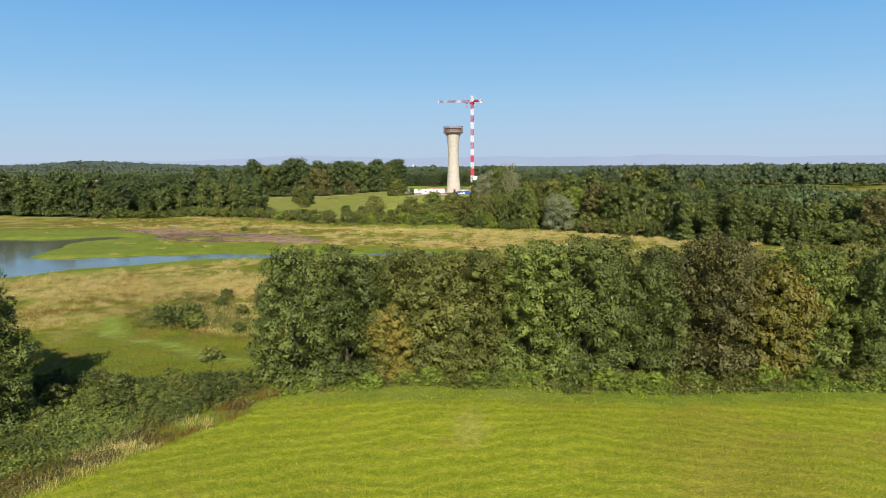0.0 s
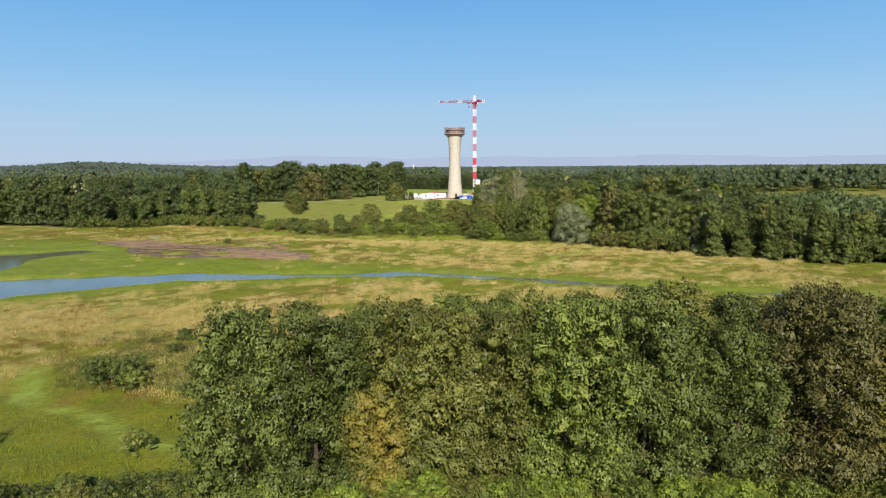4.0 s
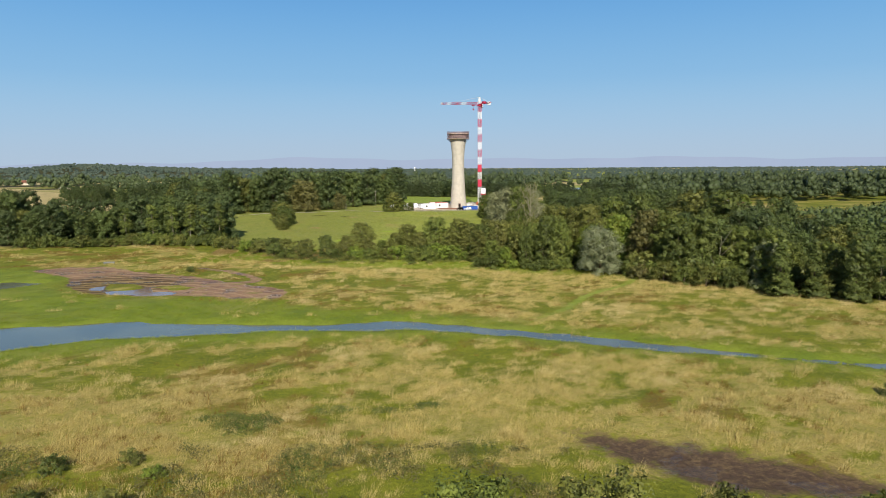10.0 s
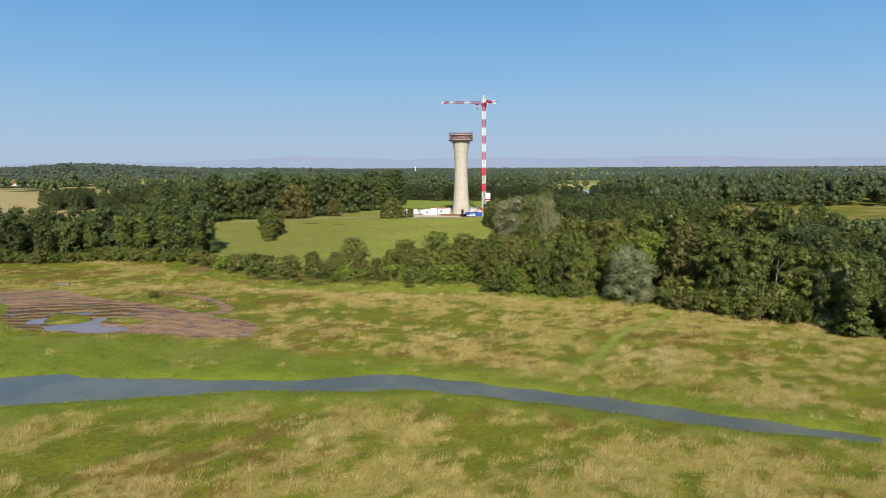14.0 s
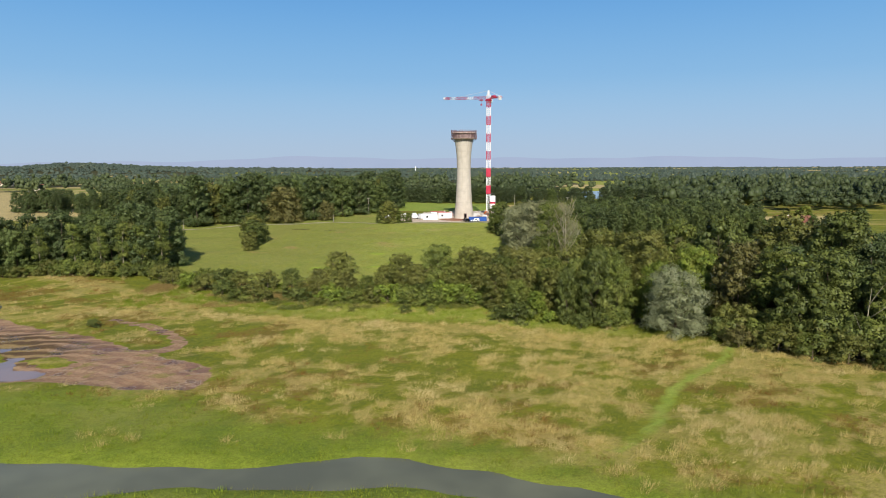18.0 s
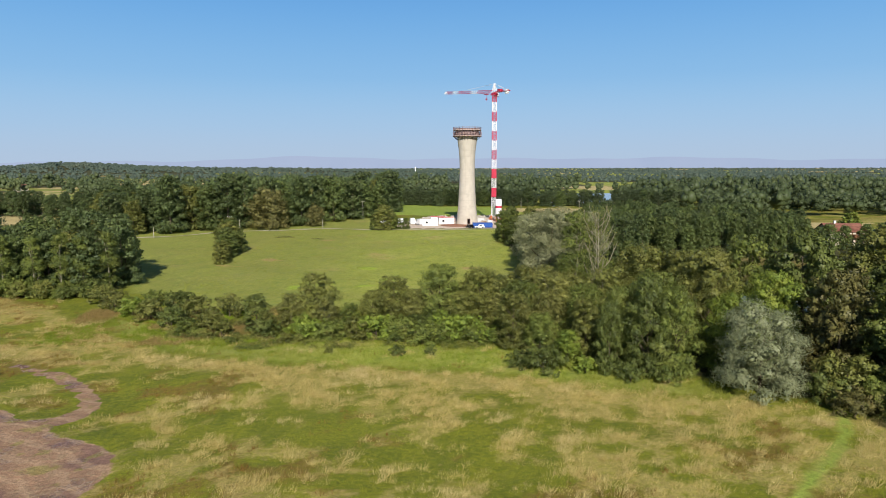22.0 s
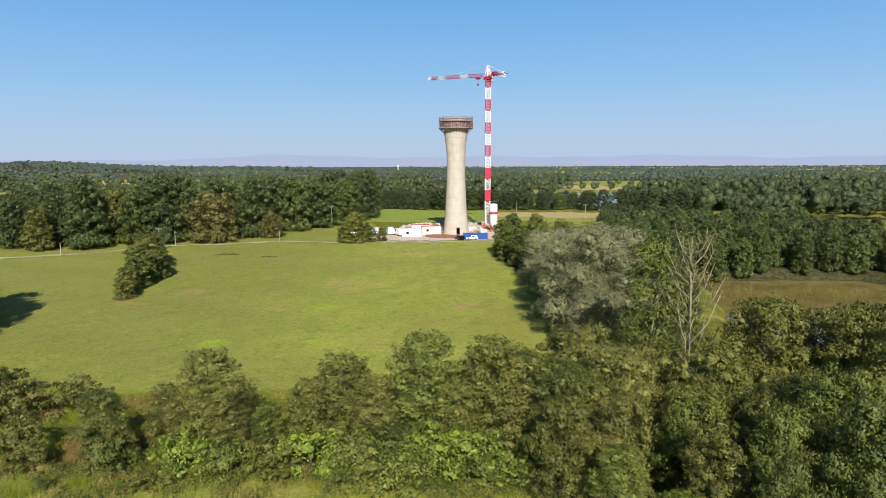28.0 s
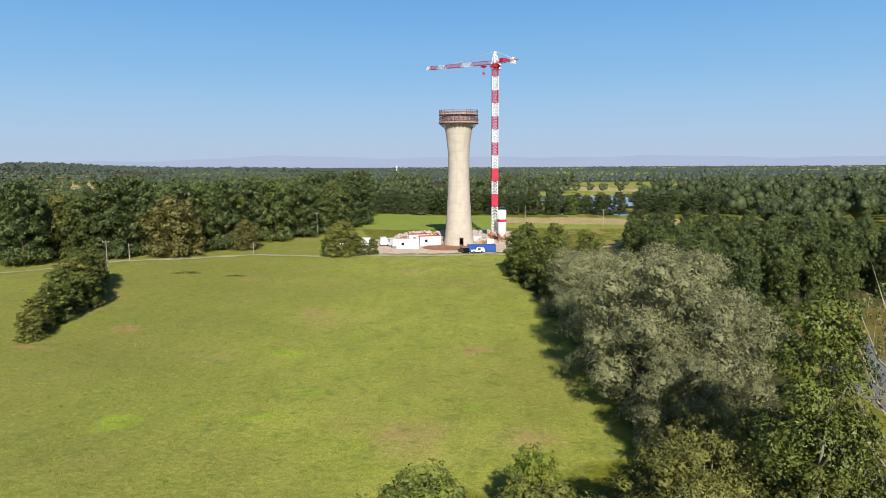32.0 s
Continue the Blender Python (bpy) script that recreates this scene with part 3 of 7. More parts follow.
LANE_VERGE = [(-130, 345), (-92, 357), (-76, 369), (-48, 375), (-24, 375), (-27, 398), (-20, 410), (-26, 440), (-40, 424), (-56, 394), (-72, 386), (-92, 374), (-130, 362)]
POND_BANK = [(38, 296), (50, 306), (92, 308), (112, 296), (118, 345), (38, 345)]
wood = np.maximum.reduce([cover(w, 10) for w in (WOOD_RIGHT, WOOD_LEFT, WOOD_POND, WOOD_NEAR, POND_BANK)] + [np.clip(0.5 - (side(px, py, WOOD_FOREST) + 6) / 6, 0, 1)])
FIELDS_TAN = ([(-160, 388), (-196, 470), (-365, 690), (-470, 785), (-640, 770), (-420, 430)], [(-300, 655), (-290, 712), (-352, 740), (-368, 700)], [(26, 462), (98, 447), (106, 472), (30, 492)], [(112, 372), (150, 372), (170, 400), (116, 400)],
              [(-112, 815), (20, 790), (24, 862), (-115, 885)], [(100, 820), (196, 672), (226, 690), (150, 900)], [(-700, 900), (-520, 880), (-560, 980), (-760, 1000)], [(700, 1100), (950, 1100), (1000, 1200), (720, 1220)])
FIELDS_GREEN = ([(-32, 442), (24, 440), (28, 498), (-30, 515)], [(24, 444), (98, 432), (100, 448), (26, 462)], [(-320, 690), (-300, 682), (-360, 760), (-390, 770)], [(180, 900), (420, 900), (440, 1000), (160, 1000)])
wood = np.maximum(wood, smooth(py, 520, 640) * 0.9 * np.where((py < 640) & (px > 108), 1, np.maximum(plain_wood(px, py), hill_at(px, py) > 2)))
crop = np.maximum(np.maximum.reduce([cover(f, 6) for f in FIELDS_TAN]), smooth(py, 530, 600) * (vnoise(px * 0.5, py, 140, 23) > 0.58) * (1 - wood))
meadow = np.maximum(np.maximum.reduce([cover(MEADOW, 8), cover(LANE_VERGE, 4), 0.8 * cover(GREEN_STRIP, 10)] + [cover(f, 6) for f in FIELDS_GREEN[1:]]), smooth(py, 530, 600) * (1 - wood) * (1 - crop))
BANK = [(-54, 10), (-28, 36), (-22, 44.5), (-14, 57), (-17, 63), (-28, 61), (-46, 56), (-75, 30)]
COPSE_FOOT = [(-17, 56), (60, 54), (90, 52), (90, 64), (-17, 65)]
black = cover(BLACK_MUD, 5)
mud = np.maximum(cover(MUD, 3), cover(TRACK, 1.6))
for islet in ISLETS:
    mud = np.minimum(mud, 1 - cover(islet, 2))
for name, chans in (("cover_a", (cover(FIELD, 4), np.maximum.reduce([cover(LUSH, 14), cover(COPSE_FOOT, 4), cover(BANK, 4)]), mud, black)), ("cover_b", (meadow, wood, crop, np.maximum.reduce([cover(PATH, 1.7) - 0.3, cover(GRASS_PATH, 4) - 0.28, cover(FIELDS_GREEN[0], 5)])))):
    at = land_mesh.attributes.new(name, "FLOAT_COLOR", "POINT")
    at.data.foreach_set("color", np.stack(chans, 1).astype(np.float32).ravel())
for name, value in (("gravel", cover(SITE, 5)), ("straw", straw_at(px, py)), ("rust", rust_at(px, py))):
    at = land_mesh.attributes.new(name, "FLOAT", "POINT")
    at.data.foreach_set("value", value.astype(np.float32))
tagged(new("ground", land_mesh), "wetland, hay meadow and sown field on flat land", "ground", kind="structure")


def sheet(name, poly, z, material, label, category="water", grow=3.0):
    p = np.array(poly, float)
    x0, y0, x1, y1 = p[:, 0].min() - grow, p[:, 1].min() - grow, p[:, 0].max() + grow, p[:, 1].max() + grow
    v = [(x0, y0, z), (x1, y0, z), (x1, y1, z), (x0, y1, z)]
    tagged(new(name, fast_mesh(name, v, [[(0, 1, 2, 3)]], [material])), label, category, kind="structure")


sheet("river_water", RIVER, -0.42, WATER, "calm grey-green river and marsh pool in the wetland")
PUDDLE_WATER = water_material("puddle_water", (150, 124, 108), 0.006, 0.08)
sheet("puddle_water", PUDDLE, -0.37, PUDDLE_WATER, "shallow puddles on the bare mud", grow=1.0)
sheet("pond_water", POND, -0.1, POND_WATER, "brown fishing pond among trees")
sheet("lake_water", LAKE, 1.6, LAKE_WATER, "pale lake behind far trees")

# lane along the top of the meadow
lane = Shape()
lane_pts = [(-190, 318), (-140, 338), (-106, 350), (-90, 358.5), (-78, 368.5), (-64, 373.5), (-48, 376.2), (-28, 375.5), (-12, 374.6), (16, 374.2), (30, 374), (60, 400)]
dense = [np.array(a) + (np.array(b) - np.array(a)) * s for a, b in zip(lane_pts, lane_pts[1:]) for s in np.linspace(0, 1, 8, endpoint=False)]
rows = []
for i, c in enumerate(dense):
    d = dense[min(i + 1, len(dense) - 1)] - dense[max(i - 1, 0)]
    n = np.array((-d[1], d[0])) / np.hypot(*d)
    rows += [(*(c + n * w), ground_z(*(c + n * w)) + 0.07) for w in (-1.2, -0.4, 0.4, 1.2)]
q = [(i * 4 + k, i * 4 + k + 1, i * 4 + k + 5, i * 4 + k + 4) for i in range(len(dense) - 1) for k in range(3)]
ASPHALT = plain("lane_gravel", (176, 172, 138), 0.9, vary=0.25, scale=1.0)
tagged(new("road", fast_mesh("road", rows, [q], [ASPHALT], smooth=True)), "narrow pale gravel lane beside the hay meadow", "road", kind="structure")


# ---- trees ----
def rot_frame(n, rng):
    """Two unit vectors square to each n, at random turns."""
    r = rng.normal(size=n.shape)
    u = r - (r * n).sum(1, keepdims=True) * n
    u /= np.linalg.norm(u, axis=1, keepdims=True) + 1e-9
    return u, np.cross(n, u)


def leaf_quads(c, n, rng, length, width):
    """Pointed leaf sprays at c, facing n, one sharp face each."""
    u, v = rot_frame(n, rng)
    k = rng.uniform(0.6, 1.4, (len(c), 1))
    u, v = u * length * k / 2, v * width * k / 2
    q = np.stack([c - u * rng.uniform(0.5, 1, k.shape) - v, c - u + v * rng.uniform(0.4, 1, k.shape), c + u], 1).reshape(-1, 3)
    return q, np.arange(len(c) * 3).reshape(-1, 3)[:, ::-1]


bm = bmesh.new()
bmesh.ops.create_icosphere(bm, subdivisions=1, radius=1.0)
ICO1_V = np.array([v.co[:] for v in bm.verts])
ICO1_F = np.array([[v.index for v in f.verts] for f in bm.faces])
bm.free()


def unit(v):
    return v / (np.linalg.norm(v, axis=-1, keepdims=True) + 1e-9)


def lobes_for(rng, height, radius, clear, count, style):
    """Bough centres and radii that fill a crown of the given outline."""
    out = []
    span = height - clear
    for i in range(count):
        h = (i + 0.5) / count
        if style == "round":
            w = math.sin(math.pi * min(max(0.16 + 0.74 * h, 0), 1)) ** 0.6
        elif style == "column":
            w = 0.75 * math.sin(math.pi * min(0.2 + 0.72 * h, 1)) ** 0.5
        elif style == "cone":
            w = 1.0 - 0.82 * h
        elif style == "billow":
            w = math.sin(math.pi * min(0.18 + 0.7 * h, 1)) ** 0.55
        else:
            w = 1.0 if h < 0.6 else 1.0 - (h - 0.6)
        a = i * 2.39996 + rng.uniform(-0.5, 0.5)
        r = radius * rng.uniform(0.17, 0.36) * (0.7 + 0.4 * w)
        d = max(radius * w - 0.8 * r, 0) * rng.uniform(0.72, 1.15)
        if style == "billow":
            r, d = radius * rng.uniform(0.22, 0.36), radius * (w - 0.24) * rng.uniform(0.82, 1.12)
        out.append((d * math.cos(a), d * math.sin(a), clear + span * h * 0.92 + r * 0.1, r))
    out.append((radius * rng.uniform(-0.25, 0.25), radius * rng.uniform(-0.25, 0.25), height - radius * 0.42, radius * 0.36))
    out.append((0, 0, clear + span * 0.45, radius * 0.6))
    return np.array(out)


def foliage(rng, L, clumps, per, leaf, width, inner, flat=0.78, ruffle=0.5, core=0.5, tight=0.4, low=-0.5):
    """Leaf faces and their rounded normals over boughs L: boughs carry clumps, clumps carry leaves, a dense heart closes the bough."""
    squash = np.array((1.0, 1.0, flat))
    area = L[:, 3] ** 2
    share = rng.choice(len(L), clumps * 5, p=area / area.sum())
    d = unit(rng.normal(size=(clumps * 5, 3)))
    d[:, 2] = np.where(d[:, 2] < low, -d[:, 2], d[:, 2])
    c = L[share, :3] + d * L[share, 3][:, None] * squash * rng.uniform(0.74, 1.12, (clumps * 5, 1))
    hidden = np.zeros(len(c), bool)
    for x, y, z, r in L:
        hidden |= (((c - (x, y, z)) / squash) ** 2).sum(1) < (0.76 * r) ** 2
    keep = (~hidden) & (c[:, 2] > 0.15)
    c, d, share = c[keep][:clumps], d[keep][:clumps], share[keep][:clumps]
    rc = L[share, 3] * rng.uniform(0.6, 1.45, len(c)) * tight
    up = np.array((0, 0, 1.0))
    axis = unit(d + 0.3 * up)
    h = unit(rng.normal(size=(len(c), per, 3)) + 0.9 * axis[:, None])
    p = c[:, None] + h * rc[:, None, None] * np.sqrt(rng.uniform(0.06, 1.5, (len(c), per, 1))) * np.array((1, 1, 0.8))
    round_n = unit(0.5 * h + 0.45 * d[:, None] + 0.15 * up + 0.22 * rng.normal(size=h.shape))
    face_n = unit(round_n + ruffle * rng.normal(size=h.shape))
    p, round_n, face_n = p.reshape(-1, 3), round_n.reshape(-1, 3), face_n.reshape(-1, 3)
    ok = (p[:, 2] > 0.06) & ((round_n * face_n).sum(1) > 0.1)
    v, q = leaf_quads(p[ok], face_n[ok], rng, leaf, width)
    n = np.repeat(unit(0.74 * round_n[ok] + 0.26 * face_n[ok]), 3, 0)
    V, T, N, at = [v], [q], [n], len(v)
    who = np.repeat(np.arange(len(L)), inner)
    if len(who):
        e = unit(rng.normal(size=(len(who), 3)))
        ip = L[who, :3] + e * (L[who, 3] * rng.uniform(0.55, 0.88, len(who)))[:, None] * squash
        ok = ip[:, 2] > 0.2
        big = leaf * 1.6
        v, q = leaf_quads(ip[ok], unit(e[ok] + 0.3 * rng.normal(size=(ok.sum(), 3))), rng, big, big * 0.75)
        V.append(v), T.append(q + at), N.append(np.repeat(e[ok], 3, 0))
        at += len(v)
    if core:
        for x, y, z, r in L:
            k = 1 + 0.25 * rng.normal(size=(len(ICO1_V), 1))
            v = ICO1_V * k * r * core * squash + (x, y, z)
            v[:, 2] = np.maximum(v[:, 2], 0.05)
            V.append(v), T.append(ICO1_F + at), N.append(ICO1_V)
            at += len(v)
    return np.concatenate(V), np.concatenate(T), np.concatenate(N)


def tree_meshes(name, seed, height, radius, clear, lobes, clumps, per, leaf, width, material, style="round", bark=None, girth=1.0, inner=26, skirt=0, limbs=5, **how):
    """Trunk and crown meshes of one kind of tree."""
    rng = np.random.default_rng(seed)
    L = lobes_for(rng, height, radius, clear, lobes, style)
    for i in range(skirt):
        a, r = i * 6.283 / skirt + rng.uniform(-0.3, 0.3), radius * rng.uniform(0.26, 0.38)
        L = np.r_[L, [(radius * 0.7 * math.cos(a), radius * 0.7 * math.sin(a), r * rng.uniform(0.6, 1.3), r)]]
    v, t, n = foliage(rng, L, clumps, per, leaf, width, inner, **how)
    crown = fast_mesh("crown", v, [t], [material], normals=n)
    s = Shape()
    bend = rng.uniform(-0.06, 0.06, 2) * height
    top = height * 0.82
    tp = [(bend[0] * h * h, bend[1] * h * h, top * h - 0.3 * (h == 0)) for h in (0, 0.08, 0.3, 0.6, 1)]
    r0 = (0.016 * height + 0.04) * girth
    s.tube(tp, [r0 * 1.35, r0, r0 * 0.8, r0 * 0.5, r0 * 0.12], 7)
    for i in range(limbs):
        x, y, z, r = L[(i * 3 + 1) % (len(L) - 2)]
        h0 = max(0.12 * height, min(z - 0.18 * height, 0.6 * height))
        reach = 1.12 if girth < 0.8 else 0.95
        s.tube([(0, 0, h0), (x * 0.45, y * 0.45, (h0 + z) * 0.5 + 0.2), (x * reach, y * reach, z + r * 0.8 * reach)], [r0 * 0.45, r0 * 0.3, r0 * 0.08], 5)
    return name, s.mesh("trunk", bark or BARK, True), crown


def plant(kind, x, y, size=1.0, turn=0.0, label="", category="tree", group="", lean=0.0, squash=1.0):
    name, trunk, crown = kind
    root = new(name)
    root.matrix_basis = pose(x, y, ground_z(x, y) - 0.05, lean, 0, turn) @ Matrix.Diagonal((size * squash, size * squash, size, 1))
    new_t, new_c = new("trunk", trunk), new("crown", crown)
    new_t.parent = new_c.parent = root
    return tagged(root, label, category, group)


# near kinds: fine leaves; the copse between field and wetland is passed at some 25 m
def near(name, seed, h, r, k, style="round", **kw):
    return tree_meshes(name, seed, h, r, 0.8, 44, 760, 40, 0.19, 0.14, LEAF[k], style, skirt=9, limbs=9, inner=110, ruffle=0.55, core=0.3, **kw)


def middle(name, seed, h, r, k, style="round", **kw):
    return tree_meshes(name, seed, h, r, 0.9, 34, 400, 32, 0.27, 0.2, LEAF[k], style, skirt=7, limbs=5, inner=46, **kw)


def close(name, seed, h, r, k, style="round", **kw):
    return tree_meshes(name, seed, h, r, 0.9, 38, 620, 38, 0.19, 0.13, LEAF[k], style, skirt=8, limbs=10, inner=86, ruffle=0.55, core=0.3, **kw)


def woodland(name, seed, h, r, k, **kw):
    return tree_meshes(name, seed, h, r, 0.7, 36, 290, 24, 0.42, 0.32, LEAF[k], "round", skirt=8, limbs=3, inner=44, ruffle=0.5, core=0.4, tight=0.56, **kw)


def bare_poplar(seed):
    """A dying poplar: a slim stem, a fan of rising pale limbs with twigs, few leaves left."""
    rng = np.random.default_rng(seed)
    s = Shape()
    s.tube([(0, 0, -0.3), (0.1, 0, 4), (-0.1, 0.1, 9), (0.1, 0.1, 15)], [0.17, 0.13, 0.085, 0.02], 7)
    tips = []
    for i in range(26):
        h, a = 3.6 + 10.2 * (i / 26) ** 0.9, i * 2.39996 + rng.uniform(-0.4, 0.4)
        long = (5.2 - 0.24 * h) * rng.uniform(0.8, 1.2)
        out = np.array((math.cos(a), math.sin(a), 0)) * rng.uniform(0.5, 0.78)
        foot = np.array((0.0, 0.05, h))
        mid = foot + (out * 1.15 + (0, 0, 0.75)) * long * 0.5
        end = foot + (out + (0, 0, 1.0)) * long
        s.tube([foot, mid, end], [0.065, 0.046, 0.018], 5)
        for j in range(5):
            u = rng.uniform(0.3, 0.95)
            at = foot + (mid - foot) * 2 * u if u < 0.5 else mid + (end - mid) * (2 * u - 1)
            tip = at + rng.normal(size=3) * (0.35, 0.35, 0.15) + (0, 0, rng.uniform(0.5, 1.1))
            s.tube([at, tip], [0.02, 0.008], 4)
            tips.append(tip)
    tips = np.array(tips)
    c = np.repeat(tips[tips[:, 2] < 15.5], 22, 0)
    c = c + rng.normal(size=c.shape) * 0.3
    n = unit(rng.normal(size=c.shape) + (0, 0, 0.5))
    v, q = leaf_quads(c, n, rng, 0.14, 0.1)
    return "poplar_tree", s.mesh("trunk", PALE_BARK, True), fast_mesh("crown", v, [q], [LEAF["light"]])


def bush(seed, h, r, k):
    return tree_meshes("shrub", seed, h, r, 0.1, 14, 120, 28, 0.15, 0.11, LEAF[k], "dome", limbs=3, inner=34, low=-0.2, core=0.3)


NEAR = {
    "alder": [near("alder_tree", 11 + i, 11.5, 4.0, "alder") for i in range(2)],
    "green": [near("broadleaf_tree", 21, 11.0, 3.9, "green")],
    "olive": [near("broadleaf_tree", 31 + i, 11.3, 3.8, "olive") for i in range(2)],
    "brown": [near("broadleaf_tree", 41, 11.2, 4.4, "brown")],
    "yellow": [near("broadleaf_tree", 51, 8.0, 2.8, "yellow")],
    "bright": [near("broadleaf_tree", 61, 9.5, 3.5, "bright")],
}
MID = {
    "alder": [middle("alder_tree", 111 + i, 11.5, 3.7, "alder") for i in range(3)],
    "green": [middle("broadleaf_tree", 121 + i, 11.5, 3.9, "green") for i in range(2)],
    "olive": [middle("broadleaf_tree", 131 + i, 11.5, 3.8, "olive") for i in range(2)],
    "brown": [middle("broadleaf_tree", 141, 11.0, 3.9, "brown")],
    "bright": [middle("broadleaf_tree", 151, 10.0, 3.6, "bright")],
    "silver": [tree_meshes("willow_tree", 161, 11.5, 4.8, 0.6, 26, 820, 42, 0.22, 0.09, LEAF["silver"], "billow", skirt=8, limbs=6, inner=110, core=0.3, tight=0.4, ruffle=0.5, flat=0.9)],
    "willow": [tree_meshes("willow_tree", 166 + i, 11.5, 4.8, 0.9, 22, 800, 42, 0.21, 0.085, LEAF["willow"], "billow", skirt=3, limbs=5, inner=110, core=0.3, tight=0.36, low=-0.3, ruffle=0.45, flat=0.9) for i in range(2)],
    "cone": [middle("conifer_tree", 155, 12.5, 2.7, "alder", "cone", flat=0.6)],
    "poplar": [tree_meshes("poplar_tree", 171, 15, 2.9, 2.0, 18, 420, 44, 0.17, 0.13, LEAF["green"], "column", bark=PALE_BARK, girth=0.65, limbs=13, inner=16, core=0, tight=0.5)],
    "light": [tree_meshes("broadleaf_tree", 163 + i, 9.5, 3.6, 0.8, 34, 560, 38, 0.17, 0.11, LEAF["light"], "round", bark=PALE_BARK, girth=0.6, skirt=4, limbs=12, inner=50, core=0.4, tight=0.46) for i in range(2)],
    "stems": [tree_meshes("broadleaf_tree", 169, 9.0, 3.5, 0.6, 30, 440, 36, 0.17, 0.11, LEAF["olive"], "round", bark=PALE_BARK, girth=0.5, skirt=4, limbs=18, inner=24, core=0.5, tight=0.4)],
    "dead": [tree_meshes("dead_tree", 178, 8, 3.4, 1.0, 12, 6, 6, 0.2, 0.15, LEAF["brown"], "round", bark=PALE_BARK, girth=0.6, limbs=17, inner=0, core=0)],
    "bare": [bare_poplar(175)],
    "snag": [tree_meshes("poplar_tree", 176, 15, 2.9, 4.0, 16, 170, 34, 0.15, 0.12, LEAF["green"], "column", bark=PALE_BARK, girth=0.5, limbs=18, inner=0, core=0, tight=0.5)],
}
FINE = {
    "alder": [close("alder_tree", 181 + i, 11.5, 3.7, "alder") for i in range(2)],
    "green": [close("broadleaf_tree", 184, 11.5, 3.9, "green")],
    "olive": [close("broadleaf_tree", 186 + i, 11.5, 3.8, "olive") for i in range(2)],
    "brown": [close("broadleaf_tree", 189, 11.0, 3.9, "brown")],
    "light": [close("broadleaf_tree", 192, 11.0, 3.8, "light", bark=PALE_BARK, girth=0.7)],
    "bright": [close("broadleaf_tree", 190, 10.0, 3.6, "bright")],
}
WOODS = {
    "forest": [woodland("forest_tree", 211 + i, 17, 4.6, "forest") for i in range(3)],
    "green": [woodland("broadleaf_tree", 221 + i, 15, 4.5, "wood") for i in range(2)],
    "olive": [woodland("forest_tree", 231, 14, 4.5, "olive")],
    "lake": [woodland("forest_tree", 261 + i, 16, 4.6, "far") for i in range(2)],
    "oak": [woodland("oak_tree", 251, 13.5, 6.2, "brown")],
    "rust": [woodland("forest_tree", 241, 16, 4.0, "rust")],
}
BUSH = {k: [bush(301 + 10 * i + j, 2.5, 1.9, k) for j in range(2)] for i, k in enumerate(("green", "olive", "bright", "alder", "brown"))}
rnd = random.Random(5)
WORDS = {"alder": "dark green leafy", "green": "green leafy", "olive": "olive-green leafy", "brown": "brown-tinged leafy", "yellow": "yellowing leafy", "bright": "bright green leafy",
         "silver": "silvery grey-leaved", "forest": "dark green tall", "rust": "rust-brown drying", "light": "light yellow-green", "lake": "grey-green leafy", "poplar": "light green sparse"}


def pick(stock, kind):
    return rnd.choice(stock[kind])


def scatter(poly, gap, seed, keep=None, tries=30):
    """Even random places inside an outline, no nearer to one another than gap."""
    r = random.Random(seed)
    p = np.array(poly, float)
    x0, y0, x1, y1 = p[:, 0].min(), p[:, 1].min(), p[:, 0].max(), p[:, 1].max()
    n = int((x1 - x0) * (y1 - y0) / gap / gap * tries / 4)
    cand = np.array([(r.uniform(x0, x1), r.uniform(y0, y1)) for _ in range(n)])
    cand = cand[side(cand[:, 0], cand[:, 1], poly) < 0]
    out, cells = [], {}
    for x, y in cand:
        if keep and not keep(x, y):
            continue
        k = (int(x // gap), int(y // gap))
        if any((x - a) ** 2 + (y - b) ** 2 < gap * gap for i in (-1, 0, 1) for j in (-1, 0, 1) for a, b in cells.get((k[0] + i, k[1] + j), ())):
            continue
        cells.setdefault(k, []).append((x, y))
        out.append((float(x), float(y)))
    return out


# copse: three uneven rows, each with its own colours, as they follow from the meadow end
COPSE = [(-13.9, 61.6, "alder", 0.93), (-9.4, 62.2, "alder", 0.97), (-4.9, 62.2, "yellow", 0.8), (-3.2, 65.5, "olive", 0.96), (-0.2, 64.3, "olive", 0.94), (3.6, 64.6, "olive", 0.95), (8.6, 63.8, "green", 0.97), (14.2, 63.8, "alder", 1.02), (20.6, 64.5, "alder", 0.85),
         (25.8, 63.4, "brown", 1.02), (32.2, 63.6, "yellow", 1.15), (35.5, 65.0, "green", 1.0), (42, 63, "alder", 0.98), 
         (-8.0, 69.4, "alder", 0.86), (-2.8, 71, "olive", 0.93), (3.4, 71.5, "green", 0.9), (9.8, 71, "green", 0.95), (16.6, 70.5, "olive", 1.06), (23, 71.5, "alder", 0.9), (29.8, 71, "brown", 0.96), (36.8, 71.5, "bright", 1.08),
         (43.5, 70.5, "olive", 1.0), 
         (-3, 75.5, "olive", .76), (3.4, 76, "olive", .8), (9.8, 76.2, "green", .78), (16.4, 75.2, "olive", .8), (23, 75, "olive", .8), (30, 75, "brown", .82), (37.5, 75.4, "green", .84), (-6.2, 77.2, "green", 0.8), (0.4, 78.5, "green", 0.8), (6.6, 78.6, "olive", 0.82), (13, 77.4, "olive", 0.86), (19.6, 76.6, "green", 0.85), (26.4, 76.4, "olive", 0.84), (33.6, 76.6, "olive", 0.85),
         (41, 76, "olive", 0.9)]
